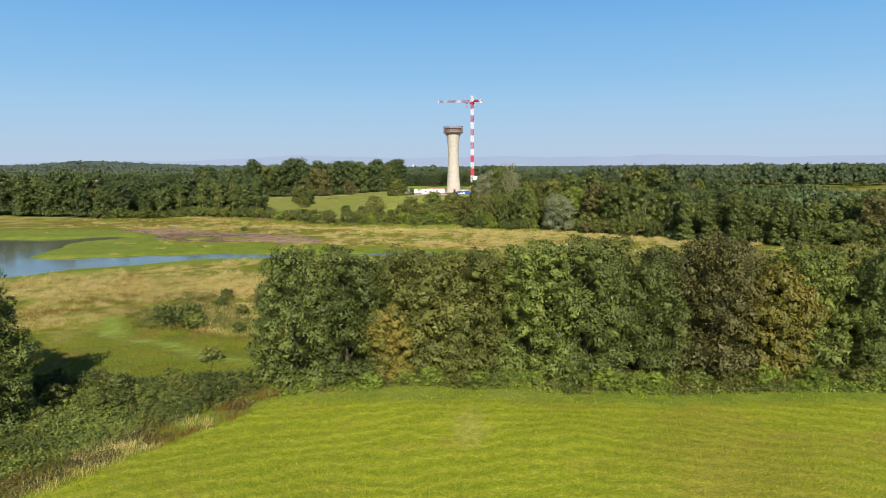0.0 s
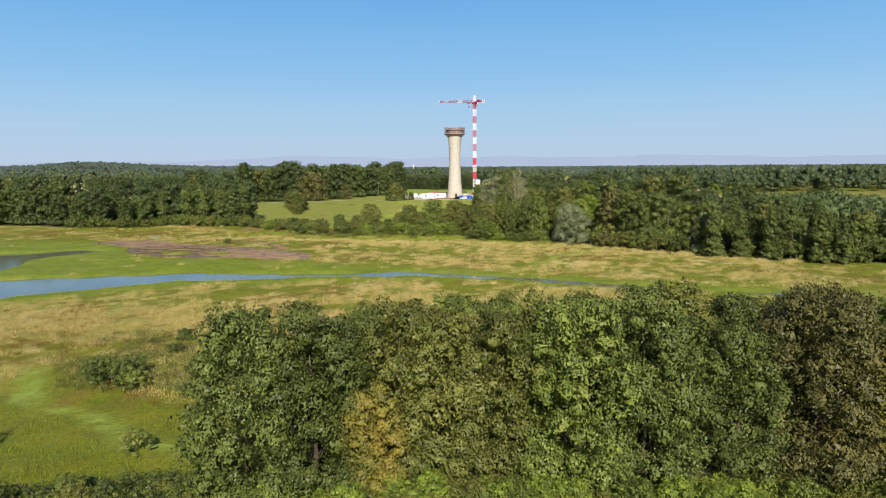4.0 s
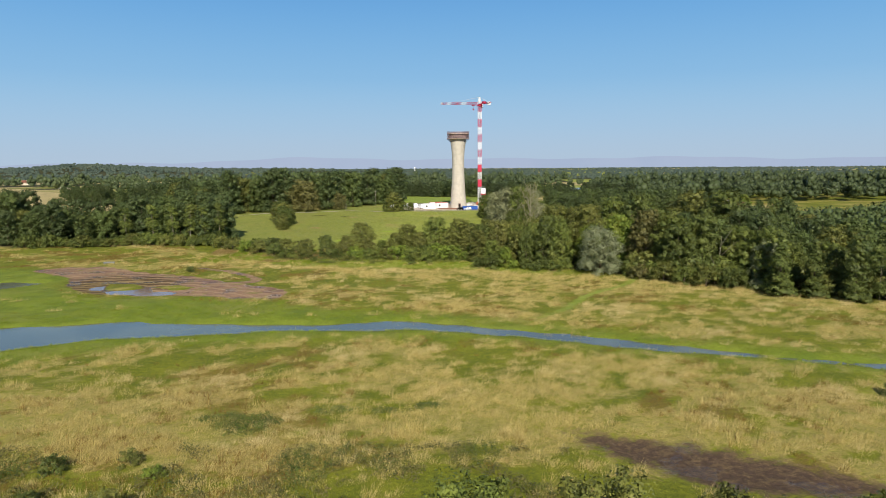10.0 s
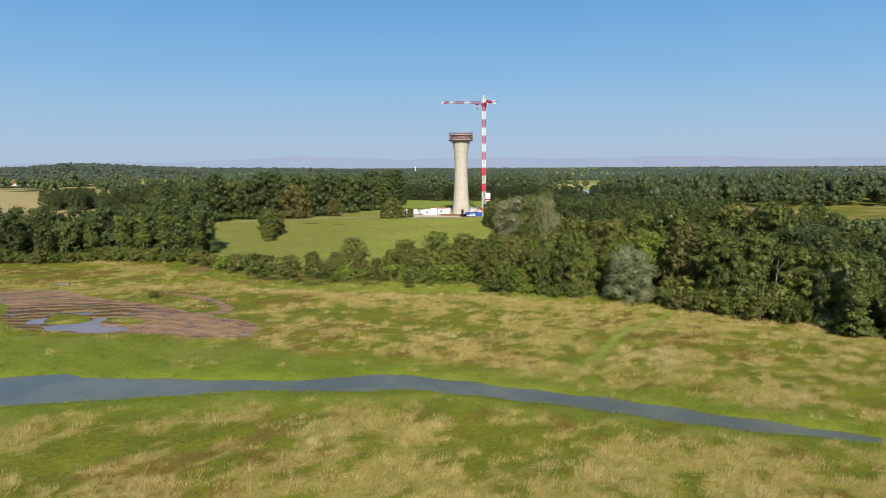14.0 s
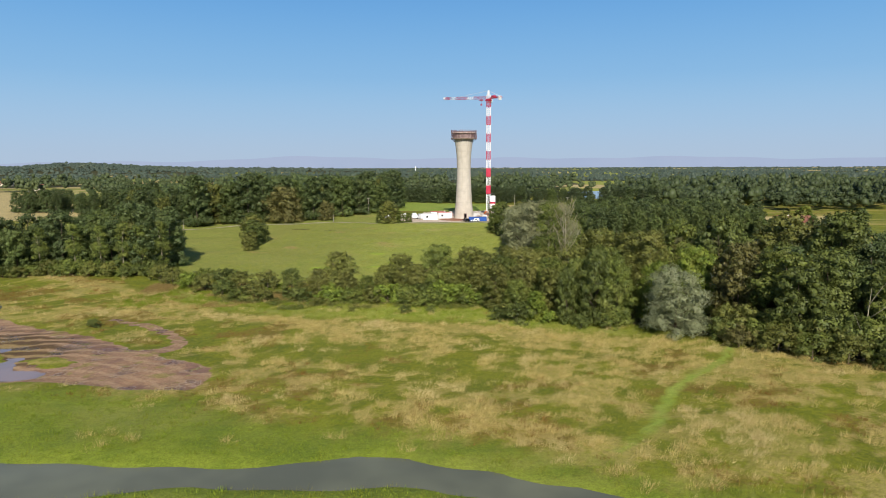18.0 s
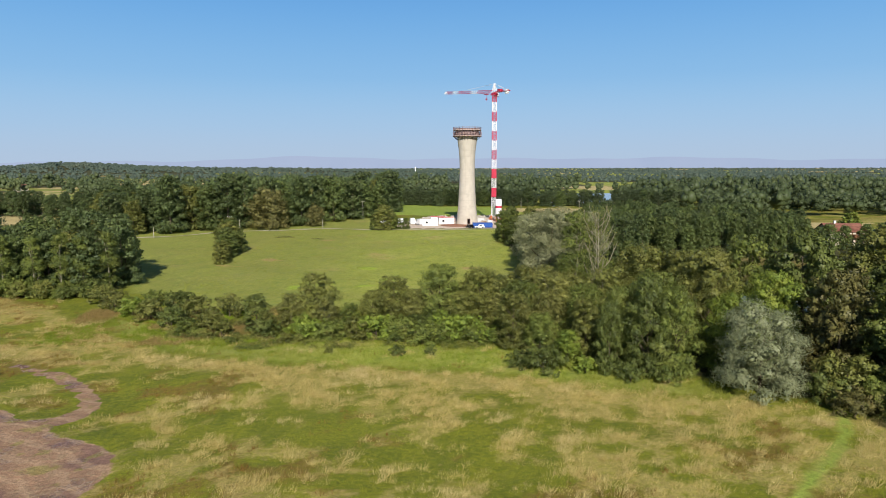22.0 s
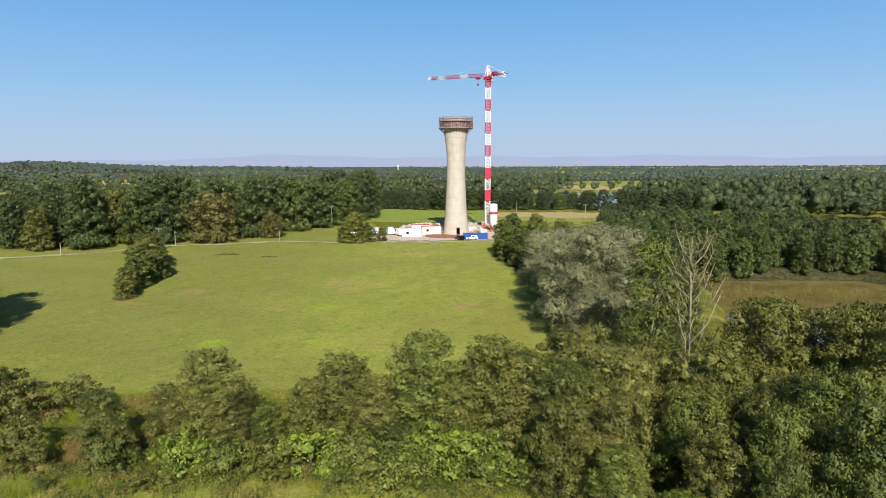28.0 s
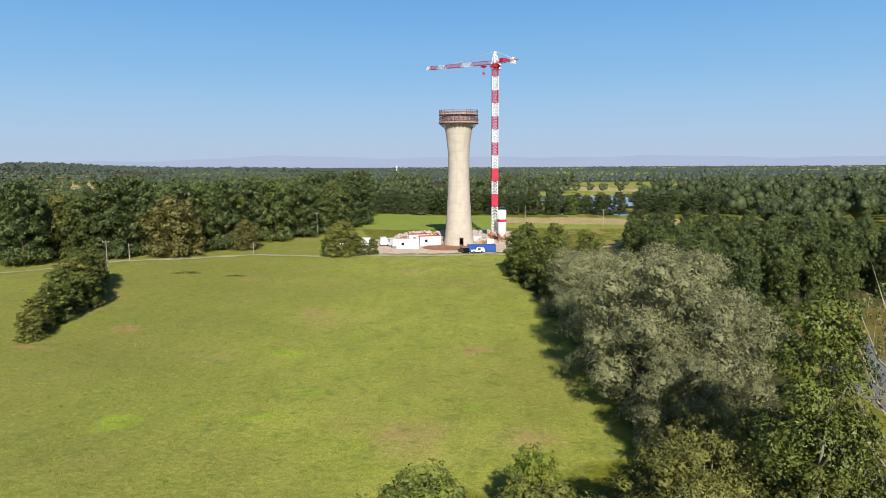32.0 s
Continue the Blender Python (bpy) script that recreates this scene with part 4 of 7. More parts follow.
for x, y, k, s in COPSE:
    plant(pick(FINE if y > 74.8 and k in FINE else NEAR, k), x + rnd.uniform(-0.5, 0.5), y + rnd.uniform(-0.5, 0.5), s * (1.12 if y < 67 else 1.06) * rnd.uniform(0.95, 1.06), rnd.uniform(0, 360), WORDS[k] + " tree in the copse beside the field", group="copse trees", squash=0.94 if y < 67 else 1.08)
plant(pick(NEAR, "alder"), -36.2, 51, 1.06, 40, "dark leafy tree at the edge of the field", group="field edge trees")
plant(pick(NEAR, "olive"), -42, 48, 1.0, 140, "olive leafy tree at the edge of the field", group="field edge trees")

# unseen trees added further left to thicken the shadow on the bank
for x, y, s in ((-41.5, 53.5, 1.05), (-47, 51, 1.1), (-46, 58, 1.0)):
    plant(pick(FINE, "alder"), x, y, s, rnd.uniform(0, 360), "dark leafy tree at the edge of the field", group="field edge trees")

# right-hand wood: trees near the flight one by one, the rest joined further down
REST = []
for x, y in scatter(WOOD_RIGHT, 6.1, 3, lambda x, y: x < 150):
    if math.hypot(x - 35.5, y - 200.0) < 7.0 or (y > 246 and x < 40) or side(np.array([x]), np.array([y]), POND)[0] < 2.5 or (13 < x < 31 and 222 < y < 242) or (x < 28 and y < 223):
        continue
    small = 0.72 if x < 22 and y > 222 else 1.12 if 26 < x < 40 and y > 203 else 1.36 if 40 <= x < 80 and y > 200 else 1.06 if 28 < x < 60 and y > 185 else 0.95 if x > 60 else 1.05 if x > 20 else 1.0
    rim = side(np.array([x]), np.array([y]), WOOD_RIGHT)[0]
    if ((x < 72 and y < 262) or y < 190) and (rim > -15 or x < 34):
        fringe = x < 50 and y > 200
        k = rnd.choices(["alder", "green", "olive", "brown", "bright"], [3.2, 4, 3, 0.4, 1.0] if fringe else [6, 3, 1.6, 0.4, 0.3])[0]
        plant(pick(FINE if x < 42 and y > 205 else MID, k), x, y, rnd.uniform(0.82, 1.2) * small, rnd.uniform(0, 360), WORDS[k] + " tree in the wood", group="wood trees", squash=0.86 if fringe else 1.0)
    elif x < 100:
        k = rnd.choices(["forest", "green", "olive"], [3, 3, 1.5])[0]
        plant(pick(WOODS, k), x, y, rnd.uniform(0.6, 0.84), rnd.uniform(0, 360), WORDS[k] + " tree in the wood", group="wood trees")
    else:
        REST.append((x, y, rnd.uniform(8.5, 12.5), rnd.uniform(3.4, 4.8)))
for x, y in scatter(WOOD_LEFT, 5.2, 4):
    k = rnd.choices(["forest", "green", "olive"], [4, 5, 0.6])[0]
    plant(pick(WOODS, k), x, y, rnd.uniform(0.76, 0.95) * (1.12 if x < -138 else 0.85 if x < -105 else 1), rnd.uniform(0, 360), WORDS[k] + " tree in the belt beside the wetland", group="belt trees")
for x, y in scatter(WOOD_FOREST, 6.6, 6):
    front = -side(np.array([x]), np.array([y]), WOOD_FOREST)[0]
    if (front < 13 and y < 450 and x > -150) or (front < 9 and x > -60):
        k = rnd.choices(["forest", "green", "olive", "rust"], [6, 2, 1.6, 0.4])[0]
        plant(pick(WOODS, k), x, y, rnd.uniform(0.98, 1.26) * (0.8 if x < -110 else 1), rnd.uniform(0, 360), WORDS[k] + " tree of the forest behind the lane", group="forest trees", squash=1.02)
    else:
        REST.append((x, y, rnd.uniform(16, 20.5) * (0.72 if x < -110 else 1), rnd.uniform(4.4, 6)))
plant(MID["bright"][0], 128, 343, 0.9, 60, "bright yellow-green tree behind the farmhouse", group="garden trees")
plant(WOODS["oak"][0], -68, 377.5, 1.12, 30, "large round brown-green oak beside the lane", group="forest trees", squash=1.1)
plant(WOODS["oak"][0], -53, 388, 0.6, 130, "small round brown-green oak beside the lane", group="forest trees")
FIELD_ROW = [(-146, 426), (-218, 434), (-220, 462), (-150, 462)]
for x, y in scatter(FIELD_ROW, 6.0, 19):
    plant(pick(WOODS, "forest"), x, y, rnd.uniform(0.52, 0.7), rnd.uniform(0, 360), "dark green tree in the row behind the stubble field", group="field row trees")
for x, y in scatter(WOOD_POND, 4.6, 7):
    k = rnd.choices(["forest", "green"], [2, 4])[0]
    plant(pick(WOODS, k), x, y, rnd.uniform(0.58, 0.68), rnd.uniform(0, 360), WORDS[k] + " tree behind the fishing pond", group="pond wood trees", squash=0.86)
# hedge between wetland and hay meadow: a row of trees with lower bushes before it
HEDGE = [(-32.5, 230, "alder", 0.6), (-27.5, 232, "light", 0.6), (-23, 231.5, "olive", 0.92), (-21.3, 228.6, "light", 0.52), (-17.5, 230, "green", 0.42), (-14.2, 231.5, "olive", 0.6), (-11, 231.5, "olive", 0.86), (-7.5, 231, "light", 0.7),
         (-3.2, 232, "green", 0.95), (-0.2, 229.6, "olive", 0.68), (3, 232, "olive", 0.96), (6.4, 231, "light", 0.86), (9.8, 229, "green", 0.84), (11, 237, "olive", 0.84), (14.5, 232, "light", 0.92), (-30, 227.5, "olive", 0.4)]
for x, y, k, s in HEDGE:
    plant(pick(FINE, k), x, y, 0.95 * s * rnd.uniform(0.92, 1.08), rnd.uniform(0, 360), WORDS[k] + " tree in the hedge below the meadow", group="hedge trees", squash=1.1)
SHRUBS = [(x, y, k, s, "hedge foot") for x, y, k, s in ((-30, 226, "alder", 1.2), (-24, 226, "bright", 1.3), (-20, 225, "green", 1.3), (-16, 225.5, "olive", 1.4), (-13, 226, "bright", 1.5), (-9.5, 225.5, "green", 1.5),
          (-6, 226, "alder", 1.4), (-2.5, 225.5, "bright", 1.6), (1, 226, "bright", 1.5), (4.5, 225.5, "olive", 1.5), (7.5, 224, "bright", 1.5), (11, 222, "green", 1.8), (-9, 216.5, "alder", 0.55), (-4.5, 216.5, "alder", 0.5), (-19, 217.5, "olive", 0.35),
          (7.4, 209.6, "alder", 1.0), (10.2, 208.4, "alder", 1.3), (9.0, 210.4, "olive", 1.0), (20.4, 204.8, "alder", 0.9), (24.8, 203.6, "green", 1.1), (15.6, 208.4, "bright", 0.9), (12, 213, "green", 1.1), (-40, 230, "olive", 1.2), (-43, 228, "green", 1.1), (-37, 226.5, "olive", 1.1), (-47, 232, "alder", 1.3),
          (-52, 236, "olive", 1.4), (-45, 238, "olive", 1.5), (-57, 240, "bright", 1.2), (-62, 244, "olive", 1.5), (-50, 243, "alder", 1.4), (-40, 240, "olive", 1.5), (-56, 247, "green", 1.2), (-67, 250, "olive", 1.3),
          (45, 189.5, "olive", 1.6), (48.5, 187, "green", 1.5), (52, 184.5, "olive", 1.5), (57, 182, "alder", 1.7), (63, 178, "green", 1.7), (70, 173.5, "olive", 1.6), (78, 168, "alder", 1.6), (86, 162.5, "green", 1.6), (95, 157.5, "alder", 1.6), (41, 193, "brown", 1.2))]
SHRUBS += [(x, y, k, s, "rough ground") for x, y, k, s in ((-34.7, 84, "alder", 1.0), (-32.4, 85.5, "alder", 1.0), (-31, 83, "green", 0.9), (-23.7, 67.5, "green", 0.7), (-32.5, 101, "alder", 0.6), (-24.6, 80.5, "alder", 0.5), (-27, 90, "olive", 0.6),
          (-24.5, 93, "olive", 0.9), (-22, 88, "olive", 0.6), (-27, 102.5, "olive", 0.5), (-31.5, 95.5, "alder", 0.5), (-24, 100, "bright", 0.45), (-60, 206, "alder", 0.55),
          (47, 118, "green", 0.8), (52, 113, "green", 0.7), (44, 106, "bright", 0.6))]
for i in range(34):
    SHRUBS.append((rnd.uniform(-36, -19.5), rnd.uniform(52.5, 60.5), rnd.choice(["alder", "alder", "green", "olive"]), rnd.uniform(0.4, 0.72), "field edge"))
for i in range(44):
    u = rnd.random()
    SHRUBS.append((-14 + 72 * u, 59.6 + rnd.uniform(-0.6, 1.0) - 2.5 * max(u - 0.3, 0), rnd.choice(["green", "bright", "bright", "olive"]), rnd.uniform(0.38, 0.75), "copse foot"))
for i in range(26):
    u = i / 25
    SHRUBS.append((40 + 62 * u + rnd.uniform(-1, 1), 196 - 42 * u + rnd.uniform(0.5, 3), rnd.choice(["alder", "olive", "green", "alder"]), rnd.uniform(1.3, 2.3), "wood's edge"))
for i in range(30):
    SHRUBS.append((rnd.uniform(-12, 22), rnd.uniform(222.5, 228), rnd.choice(["bright", "green", "green", "olive"]), rnd.uniform(0.7, 1.35), "hedge foot"))
    SHRUBS.append((rnd.uniform(-46, 4), rnd.uniform(222.5, 229), rnd.choice(["green", "olive", "bright", "olive"]), rnd.uniform(0.3, 0.75), "hedge foot"))
for i in range(40):
    SHRUBS.append((-128 + 1.5 * i + rnd.uniform(-0.6, 0.6), (253.0 if i < 18 else 255.2) + rnd.uniform(-1.2, 1.2), rnd.choice(["alder", "green", "olive", "green"]), rnd.uniform(0.7, 1.5), "belt's foot"))
for x, y, k, s, where in SHRUBS:
    plant(pick(BUSH, k), x, y, s * rnd.uniform(0.92, 1.1), rnd.uniform(0, 360), WORDS[k] + " shrub at the " + where, "shrub", "shrubs at the " + where)
plant(MID["silver"][0], 34.0, 200.0, 0.9, 20, "silvery grey-leaved willow at the wood's edge", group="silver willows", squash=1.1)
plant(MID["silver"][0], 62.6, 180.5, 0.86, 140, "small silvery willow among the wood's edge trees", group="silver willows", squash=0.8)
for x, y, s in ((19.5, 266, 1.42), (24.5, 262, 1.2), (19, 280, 1.25), (26, 275, 1.35), (20.5, 294, 1.1), (18.5, 254.5, 0.85), (20, 306, 0.95)):
    plant(pick(MID, "willow"), x, y, s, rnd.uniform(0, 360), "large grey-green willow beside the hay meadow", group="silver willows")
for x, y, k, s in ((20, 318, "alder", .8), (18.5, 328, "alder", .8), (17, 338, "green", .78), (16.5, 347, "alder", .85), (20, 354, "alder", .9), (24, 340, "green", .8), (27, 325, "olive", .8), (26, 352, "olive", .85), (32, 345, "green", .8), (20, 312, "green", .8),
                   (35, 290, "green", .8), (40, 280, "alder", .7), (36, 310, "green", .85), (17.5, 248, "light", .85), (20, 256, "light", .8), (28, 250, "green", .7), (15.5, 241, "light", .95), (12.5, 236, "light", .85), (19.5, 243, "light", 1.0)):
    plant(pick(MID, k), x, y, s * rnd.uniform(.95, 1.05), rnd.uniform(0, 360), WORDS[k] + " tree at the edge of the hay meadow", group="meadow edge trees")
plant(MID["poplar"][0], 19.2, 236, 1.26, 0, "light green poplar with pale limbs above the wood", group="poplars")
plant(MID["bare"][0], 22.8, 234.5, 1.28, 100, "half bare poplar with pale limbs above the wood", group="poplars")
plant(MID["poplar"][0], 21.6, 239, 1.15, 200, "light green poplar with pale limbs above the wood", group="poplars")
for kind, x, y, s, words in (("stems", 22, 227.5, 1.15, "olive bushy tree with many pale stems"), ("light", 14.5, 229, 1.0, "light yellow-green tree with pale limbs in the hedge"), ("stems", 18.5, 232, 1.0, "olive bushy tree with many pale stems"), ("stems", 25.5, 226, 1.0, "olive bushy tree with many pale stems"), ("stems", 28.5, 231, 0.85, "olive bushy tree with many pale stems"), ("light", 9, 227.5, 0.8, "light yellow-green tree with pale limbs in the hedge")):
    plant(pick(MID, kind), x, y, s, rnd.uniform(0, 360), words, group="hedge trees")
for x, y, k, s in ((28.6, 230.5, "olive", 1.24), (31.5, 236.0, "green", 1.12), (25.4, 225.2, "green", 0.72), (33.5, 229.0, "olive", 1.16), (37.5, 230.0, "green", 1.2)):
    plant(pick(FINE, k), x, y, s, rnd.uniform(0, 360), WORDS[k] + " tree on the pond's bank", group="meadow edge trees")
# the wood's blunt end on the wetland: low round trees first, slim tall ones behind and beside
for x, y, k, s, slim in ((13.8, 211.8, "bright", 0.5, 1.1), (10.8, 216, "green", 0.55, 1.1), (18.4, 207.8, "alder", 0.82, 0.62), (16.6, 213.4, "olive", 0.78, 0.9), (20.8, 212, "green", 0.95, 0.75), (23.2, 207.4, "alder", 1.12, 0.72), (26.4, 206.8, "green", 1.0, 0.76),
                         (7.4, 220, "olive", 0.74, 0.95), (12.4, 220.5, "light", 0.8, 0.9), (17.4, 219, "green", 0.88, 0.9), (22.4, 217.5, "olive", 0.86, 0.9), (26.2, 214.5, "green", 1.12, 0.8), (25.6, 220.5, "alder", 0.9, 0.9), (8.2, 224.4, "green", 0.6, 1.1)):
    plant(pick(FINE, k), x, y, s, rnd.uniform(0, 360), WORDS[k] + " tree at the wood's end beside the wetland", group="wood trees", squash=slim)
for x, y, s, lean in ((22.6, 230, 0.95, 28), (24.6, 232.5, 0.8, 40), (21.4, 233.5, 0.7, 20)):
    plant(MID["dead"][0], x, y, s, rnd.uniform(0, 360), "dead grey tree leaning over the pond's bank", group="dead trees", lean=lean)
plant(MID["dead"][0], 55.0, 186.2, 1.55, 40, "dead pale tree at the wood's edge", group="dead trees")
plant(MID["dead"][0], 77.5, 169.5, 0.9, 80, "dead grey tree at the wood's edge", group="dead trees")
plant(MID["snag"][0], 24.8, 229.5, 0.6, 230, "dead leaning tree among the wood's crowns", group="dead trees", lean=25)
for x, y, s in ((61.5, 173.6, 1.0), (72, 167.8, 1.0), (66.6, 171.4, 0.9), (80.5, 163, 0.95), (84, 160.5, 0.8)):
    plant(MID["cone"][0], x, y, s, rnd.uniform(0, 360), "dark narrow conical tree at the wood's edge", group="conical trees")
for x, y, s in ((-71, 261, 0.85), (-75, 258.5, 0.82), (-79, 257.5, 0.86), (-84, 257, 0.8), (-90, 256.5, 0.84), (-98, 256, 0.78)):
    plant(MID["poplar"][0], x, y, s, rnd.uniform(0, 360), "light green poplar at the end of the tree belt", group="poplars")
for x, y, k, s in ((-59.5, 296, "olive", .34), (-61, 301, "olive", .42), (-61.5, 306, "alder", .5), (-63, 312, "alder", .6), (-65, 319, "olive", .68), (-67, 326, "alder", .72), (-69.5, 333, "olive", .66), (-72, 341, "olive", .5), (-62, 318, "alder", .5)):
    plant(pick(MID, k), x, y, s * 1.1, rnd.uniform(0, 360), "dense dark tree clump standing in the meadow", group="meadow clump", squash=1.4)
for x, y, s in ((100, 316, .5), (104, 317.5, .45), (108, 319, .5), (113, 320, .46), (119, 320, .5), (125, 321, .5), (131, 322, .55), (99, 322, .42), (137, 324, .6)):
    plant(pick(WOODS, "green"), x, y, s * 1.05, rnd.uniform(0, 360), "green leafy tree in the farm garden", group="garden trees")
for x, y, k, s in ((-25, 375, "olive", .8), (-20.5, 376, "green", .42), (-17, 376, "alder", .36), (-28.5, 376, "alder", .45), (-22.5, 377.5, "olive", .5)):
    plant(pick(MID, k), x, y, s, rnd.uniform(0, 360), "leafy bush beside the lane at the site's edge", "shrub", "lane bushes", squash=1.3)

# far woods, joined: nobody could count them
def far_woods(name, places, label, seed, lobes, leaves, leaf, material, low=0.0, soft=0.0):
    """Trees of a few leafy lobes each, as one mesh."""
    rng = np.random.default_rng(seed)
    P = np.array(places, float)
    n = len(P)
    z = land(P[:, 0], P[:, 1])
    h, r = P[:, 2][:, None], P[:, 3][:, None]
    a, u = rng.uniform(0, 6.283, (n, lobes)), np.sqrt(rng.uniform(0, 1, (n, lobes)))
    lift = rng.uniform(0.34, 0.8, (n, lobes))
    lift[:, 0], u[:, 0] = 0.42, 0.0
    wide = 0.72 * np.sqrt(np.clip(1.05 - ((lift - 0.45) / 0.55) ** 2, 0.1, 1))
    R = r * rng.uniform(0.26, 0.52, (n, lobes))
    R[:, 0] = 0.66 * r[:, 0]
    C = np.stack([P[:, 0][:, None] + r * u * wide * np.cos(a), P[:, 1][:, None] + r * u * wide * np.sin(a), z[:, None] + h * (lift - low)], 2).reshape(-1, 3)
    tall = np.clip(h * 0.5 / r, 0.7, 1.5)
    squash = np.stack([np.ones((n, lobes)), np.ones((n, lobes)), np.broadcast_to(tall, (n, lobes)) * 0.85], 2).reshape(-1, 1, 3)
    R = R.reshape(-1, 1, 1)
    m = len(C)
    k = 0.66 + 0.22 * min(1, 2 * soft) + (0.14 - 0.1 * soft) * rng.normal(size=(m, len(ICO1_V), 1))
    V = (C[:, None] + ICO1_V[None] * k * R * squash).reshape(-1, 3)
    T = (ICO1_F[None] + (np.arange(m) * len(ICO1_V))[:, None, None]).reshape(-1, 3)
    # soft bends normals up and towards the flight, evening shading as haze would
    toward = soft * np.array((0, -0.55, 0.75))
    N = unit(np.tile(ICO1_V, (m, 1)) + toward)
    d = rng.normal(size=(m, leaves, 3)) + np.array((0, -0.3, 0.35))
    d = unit(d)
    p = (C[:, None] + d * R * squash * rng.uniform(0.86, 1.1, (m, leaves, 1))).reshape(-1, 3)
    d = d.reshape(-1, 3)
    lv, lq = leaf_quads(p, unit(d + 0.3 * rng.normal(size=d.shape)), rng, leaf, leaf * 0.75)
    verts, normals = np.concatenate([V, lv]), np.concatenate([N, np.repeat(unit(d + 0.4 * rng.normal(size=d.shape) + toward), 3, 0)])
    tagged(new(name, fast_mesh(name, verts, [np.concatenate([T, lq + len(V)])], [LEAF[material]], normals=normals)), label, "woods", kind="stuff")


WOOD_BAND = [(-34, 516), (28, 503), (83, 499), (84, 516), (30, 532), (-36, 548)]
WOOD_BAND_EAST = [(89, 500), (190, 480), (192, 500), (98, 518)]
OPEN = [WOOD_BAND, WOOD_BAND_EAST, [(-32, 425), (110, 425), (112, 500), (-30, 512)], [(-146, 372), (-190, 500), (-300, 640), (-480, 790), (-420, 430), (-260, 360)], MEADOW, SITE, WOOD_FOREST, WOOD_POND, LAKE, POND, FIELD_ROW, [(105, 318), (150, 318), (160, 400), (108, 400)], *FIELDS_TAN, *FIELDS_GREEN]
r5 = np.random.default_rng(12)
cand = np.c_[r5.uniform(-1, 1, 9000), 430 * np.exp(r5.uniform(0, 1, 9000) * math.log(4300 / 430))]
cand[:, 0] *= 0.74 * cand[:, 1] + 20
cand = cand[((cand[:, 1] < 640) & (cand[:, 0] > 108)) | (plain_wood(cand[:, 0], cand[:, 1]) > 0.5)]
# hedgerows across the plain, further apart the further off
rows, y0 = [], 575.0
while y0 < 4300:
    x = np.arange(-0.76 * y0, 0.76 * y0, 8.0 + y0 * 0.003)
    x = x + r5.uniform(-3, 3, len(x))
    y = y0 + 0.07 * r5.uniform(-1, 1) * x + 0.02 * y0 * np.sin(x * 0.004 + y0) + r5.uniform(-6, 6, len(x))
    rows.append(np.c_[x, y][vnoise(x, y, 160, 31) > 0.4])
    y0 *= 1.085
cand = np.concatenate([cand] + rows)
free = np.minimum.reduce([side(cand[:, 0], cand[:, 1], o) for o in OPEN])
cand = cand[free > 5]
scale = np.clip(cand[:, 1] / 1000, 1, 1.9)
allp = [(x, y, rr * (10.5 if s < 1.2 else 8 if s < 1.6 else 6) * (1.35 if rr > 1.14 else 1), 4.8 * s * rr) for (x, y), s, rr in zip(cand, scale, r5.uniform(0.7, 1.2, len(cand)))]
hill = np.c_[r5.uniform(-1900, -150, 5200), r5.uniform(1650, 2250, 5200)]
hill = hill[hill_at(hill[:, 0], hill[:, 1]) > r5.uniform(2, 9, len(hill))]
allp += [(x, y, k * 8.5, k * 7.5) for (x, y), k in zip(hill, r5.uniform(0.65, 1.3, len(hill)))]
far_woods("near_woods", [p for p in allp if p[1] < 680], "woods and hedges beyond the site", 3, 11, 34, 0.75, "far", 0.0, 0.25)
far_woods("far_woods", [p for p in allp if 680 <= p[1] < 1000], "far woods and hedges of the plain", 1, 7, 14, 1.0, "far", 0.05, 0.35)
for x, y in scatter(WOOD_BAND, 6.2, 17) + scatter(WOOD_BAND_EAST, 7, 18):
    k = rnd.choices(["forest", "green", "lake"], [2, 1, 4])[0]
    plant(pick(WOODS, k), x, y, rnd.uniform(0.48, 0.64), rnd.uniform(0, 360), WORDS[k] + " tree in the wood before the lake", group="lake wood trees", squash=1.3)
far_woods("deep_woods", REST, "crowns of the deeper forest", 4, 11, 28, 0.75, "forest")
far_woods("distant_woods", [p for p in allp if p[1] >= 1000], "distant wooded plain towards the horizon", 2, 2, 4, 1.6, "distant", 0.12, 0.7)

# mountains at the sky's edge: a glowing strip, haze put into its pale blue
m = Nodes("hazy_mountain_glow")
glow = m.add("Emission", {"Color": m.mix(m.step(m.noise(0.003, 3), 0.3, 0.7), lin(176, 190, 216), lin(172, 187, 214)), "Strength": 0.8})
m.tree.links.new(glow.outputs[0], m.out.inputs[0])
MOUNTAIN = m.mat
ang = np.linspace(-0.75, 0.75, 240)
ridge = 54 + 5 * np.sin(ang * 9 + 1) + 5 * np.sin(ang * 23) + 3 * np.sin(ang * 61 + 2) + 22 * np.exp(-((ang + 0.2) / 0.12) ** 2) + 12 * np.exp(-((ang - 0.3) / 0.12) ** 2) - 22 * np.exp(-((ang + 0.6) / 0.2) ** 2)
mx, my = 4850 * np.sin(ang), 4850 * np.cos(ang)
mv = np.r_[np.c_[mx, my, np.full(240, -30.0)], np.c_[mx, my, ridge]]
k = np.arange(239)
tagged(new("backdrop", fast_mesh("backdrop", mv, [np.c_[k, k + 1, k + 241, k + 240]], [MOUNTAIN], smooth=True)), "mountains on the horizon with haze painted in as pale blue", "mountains", kind="structure")


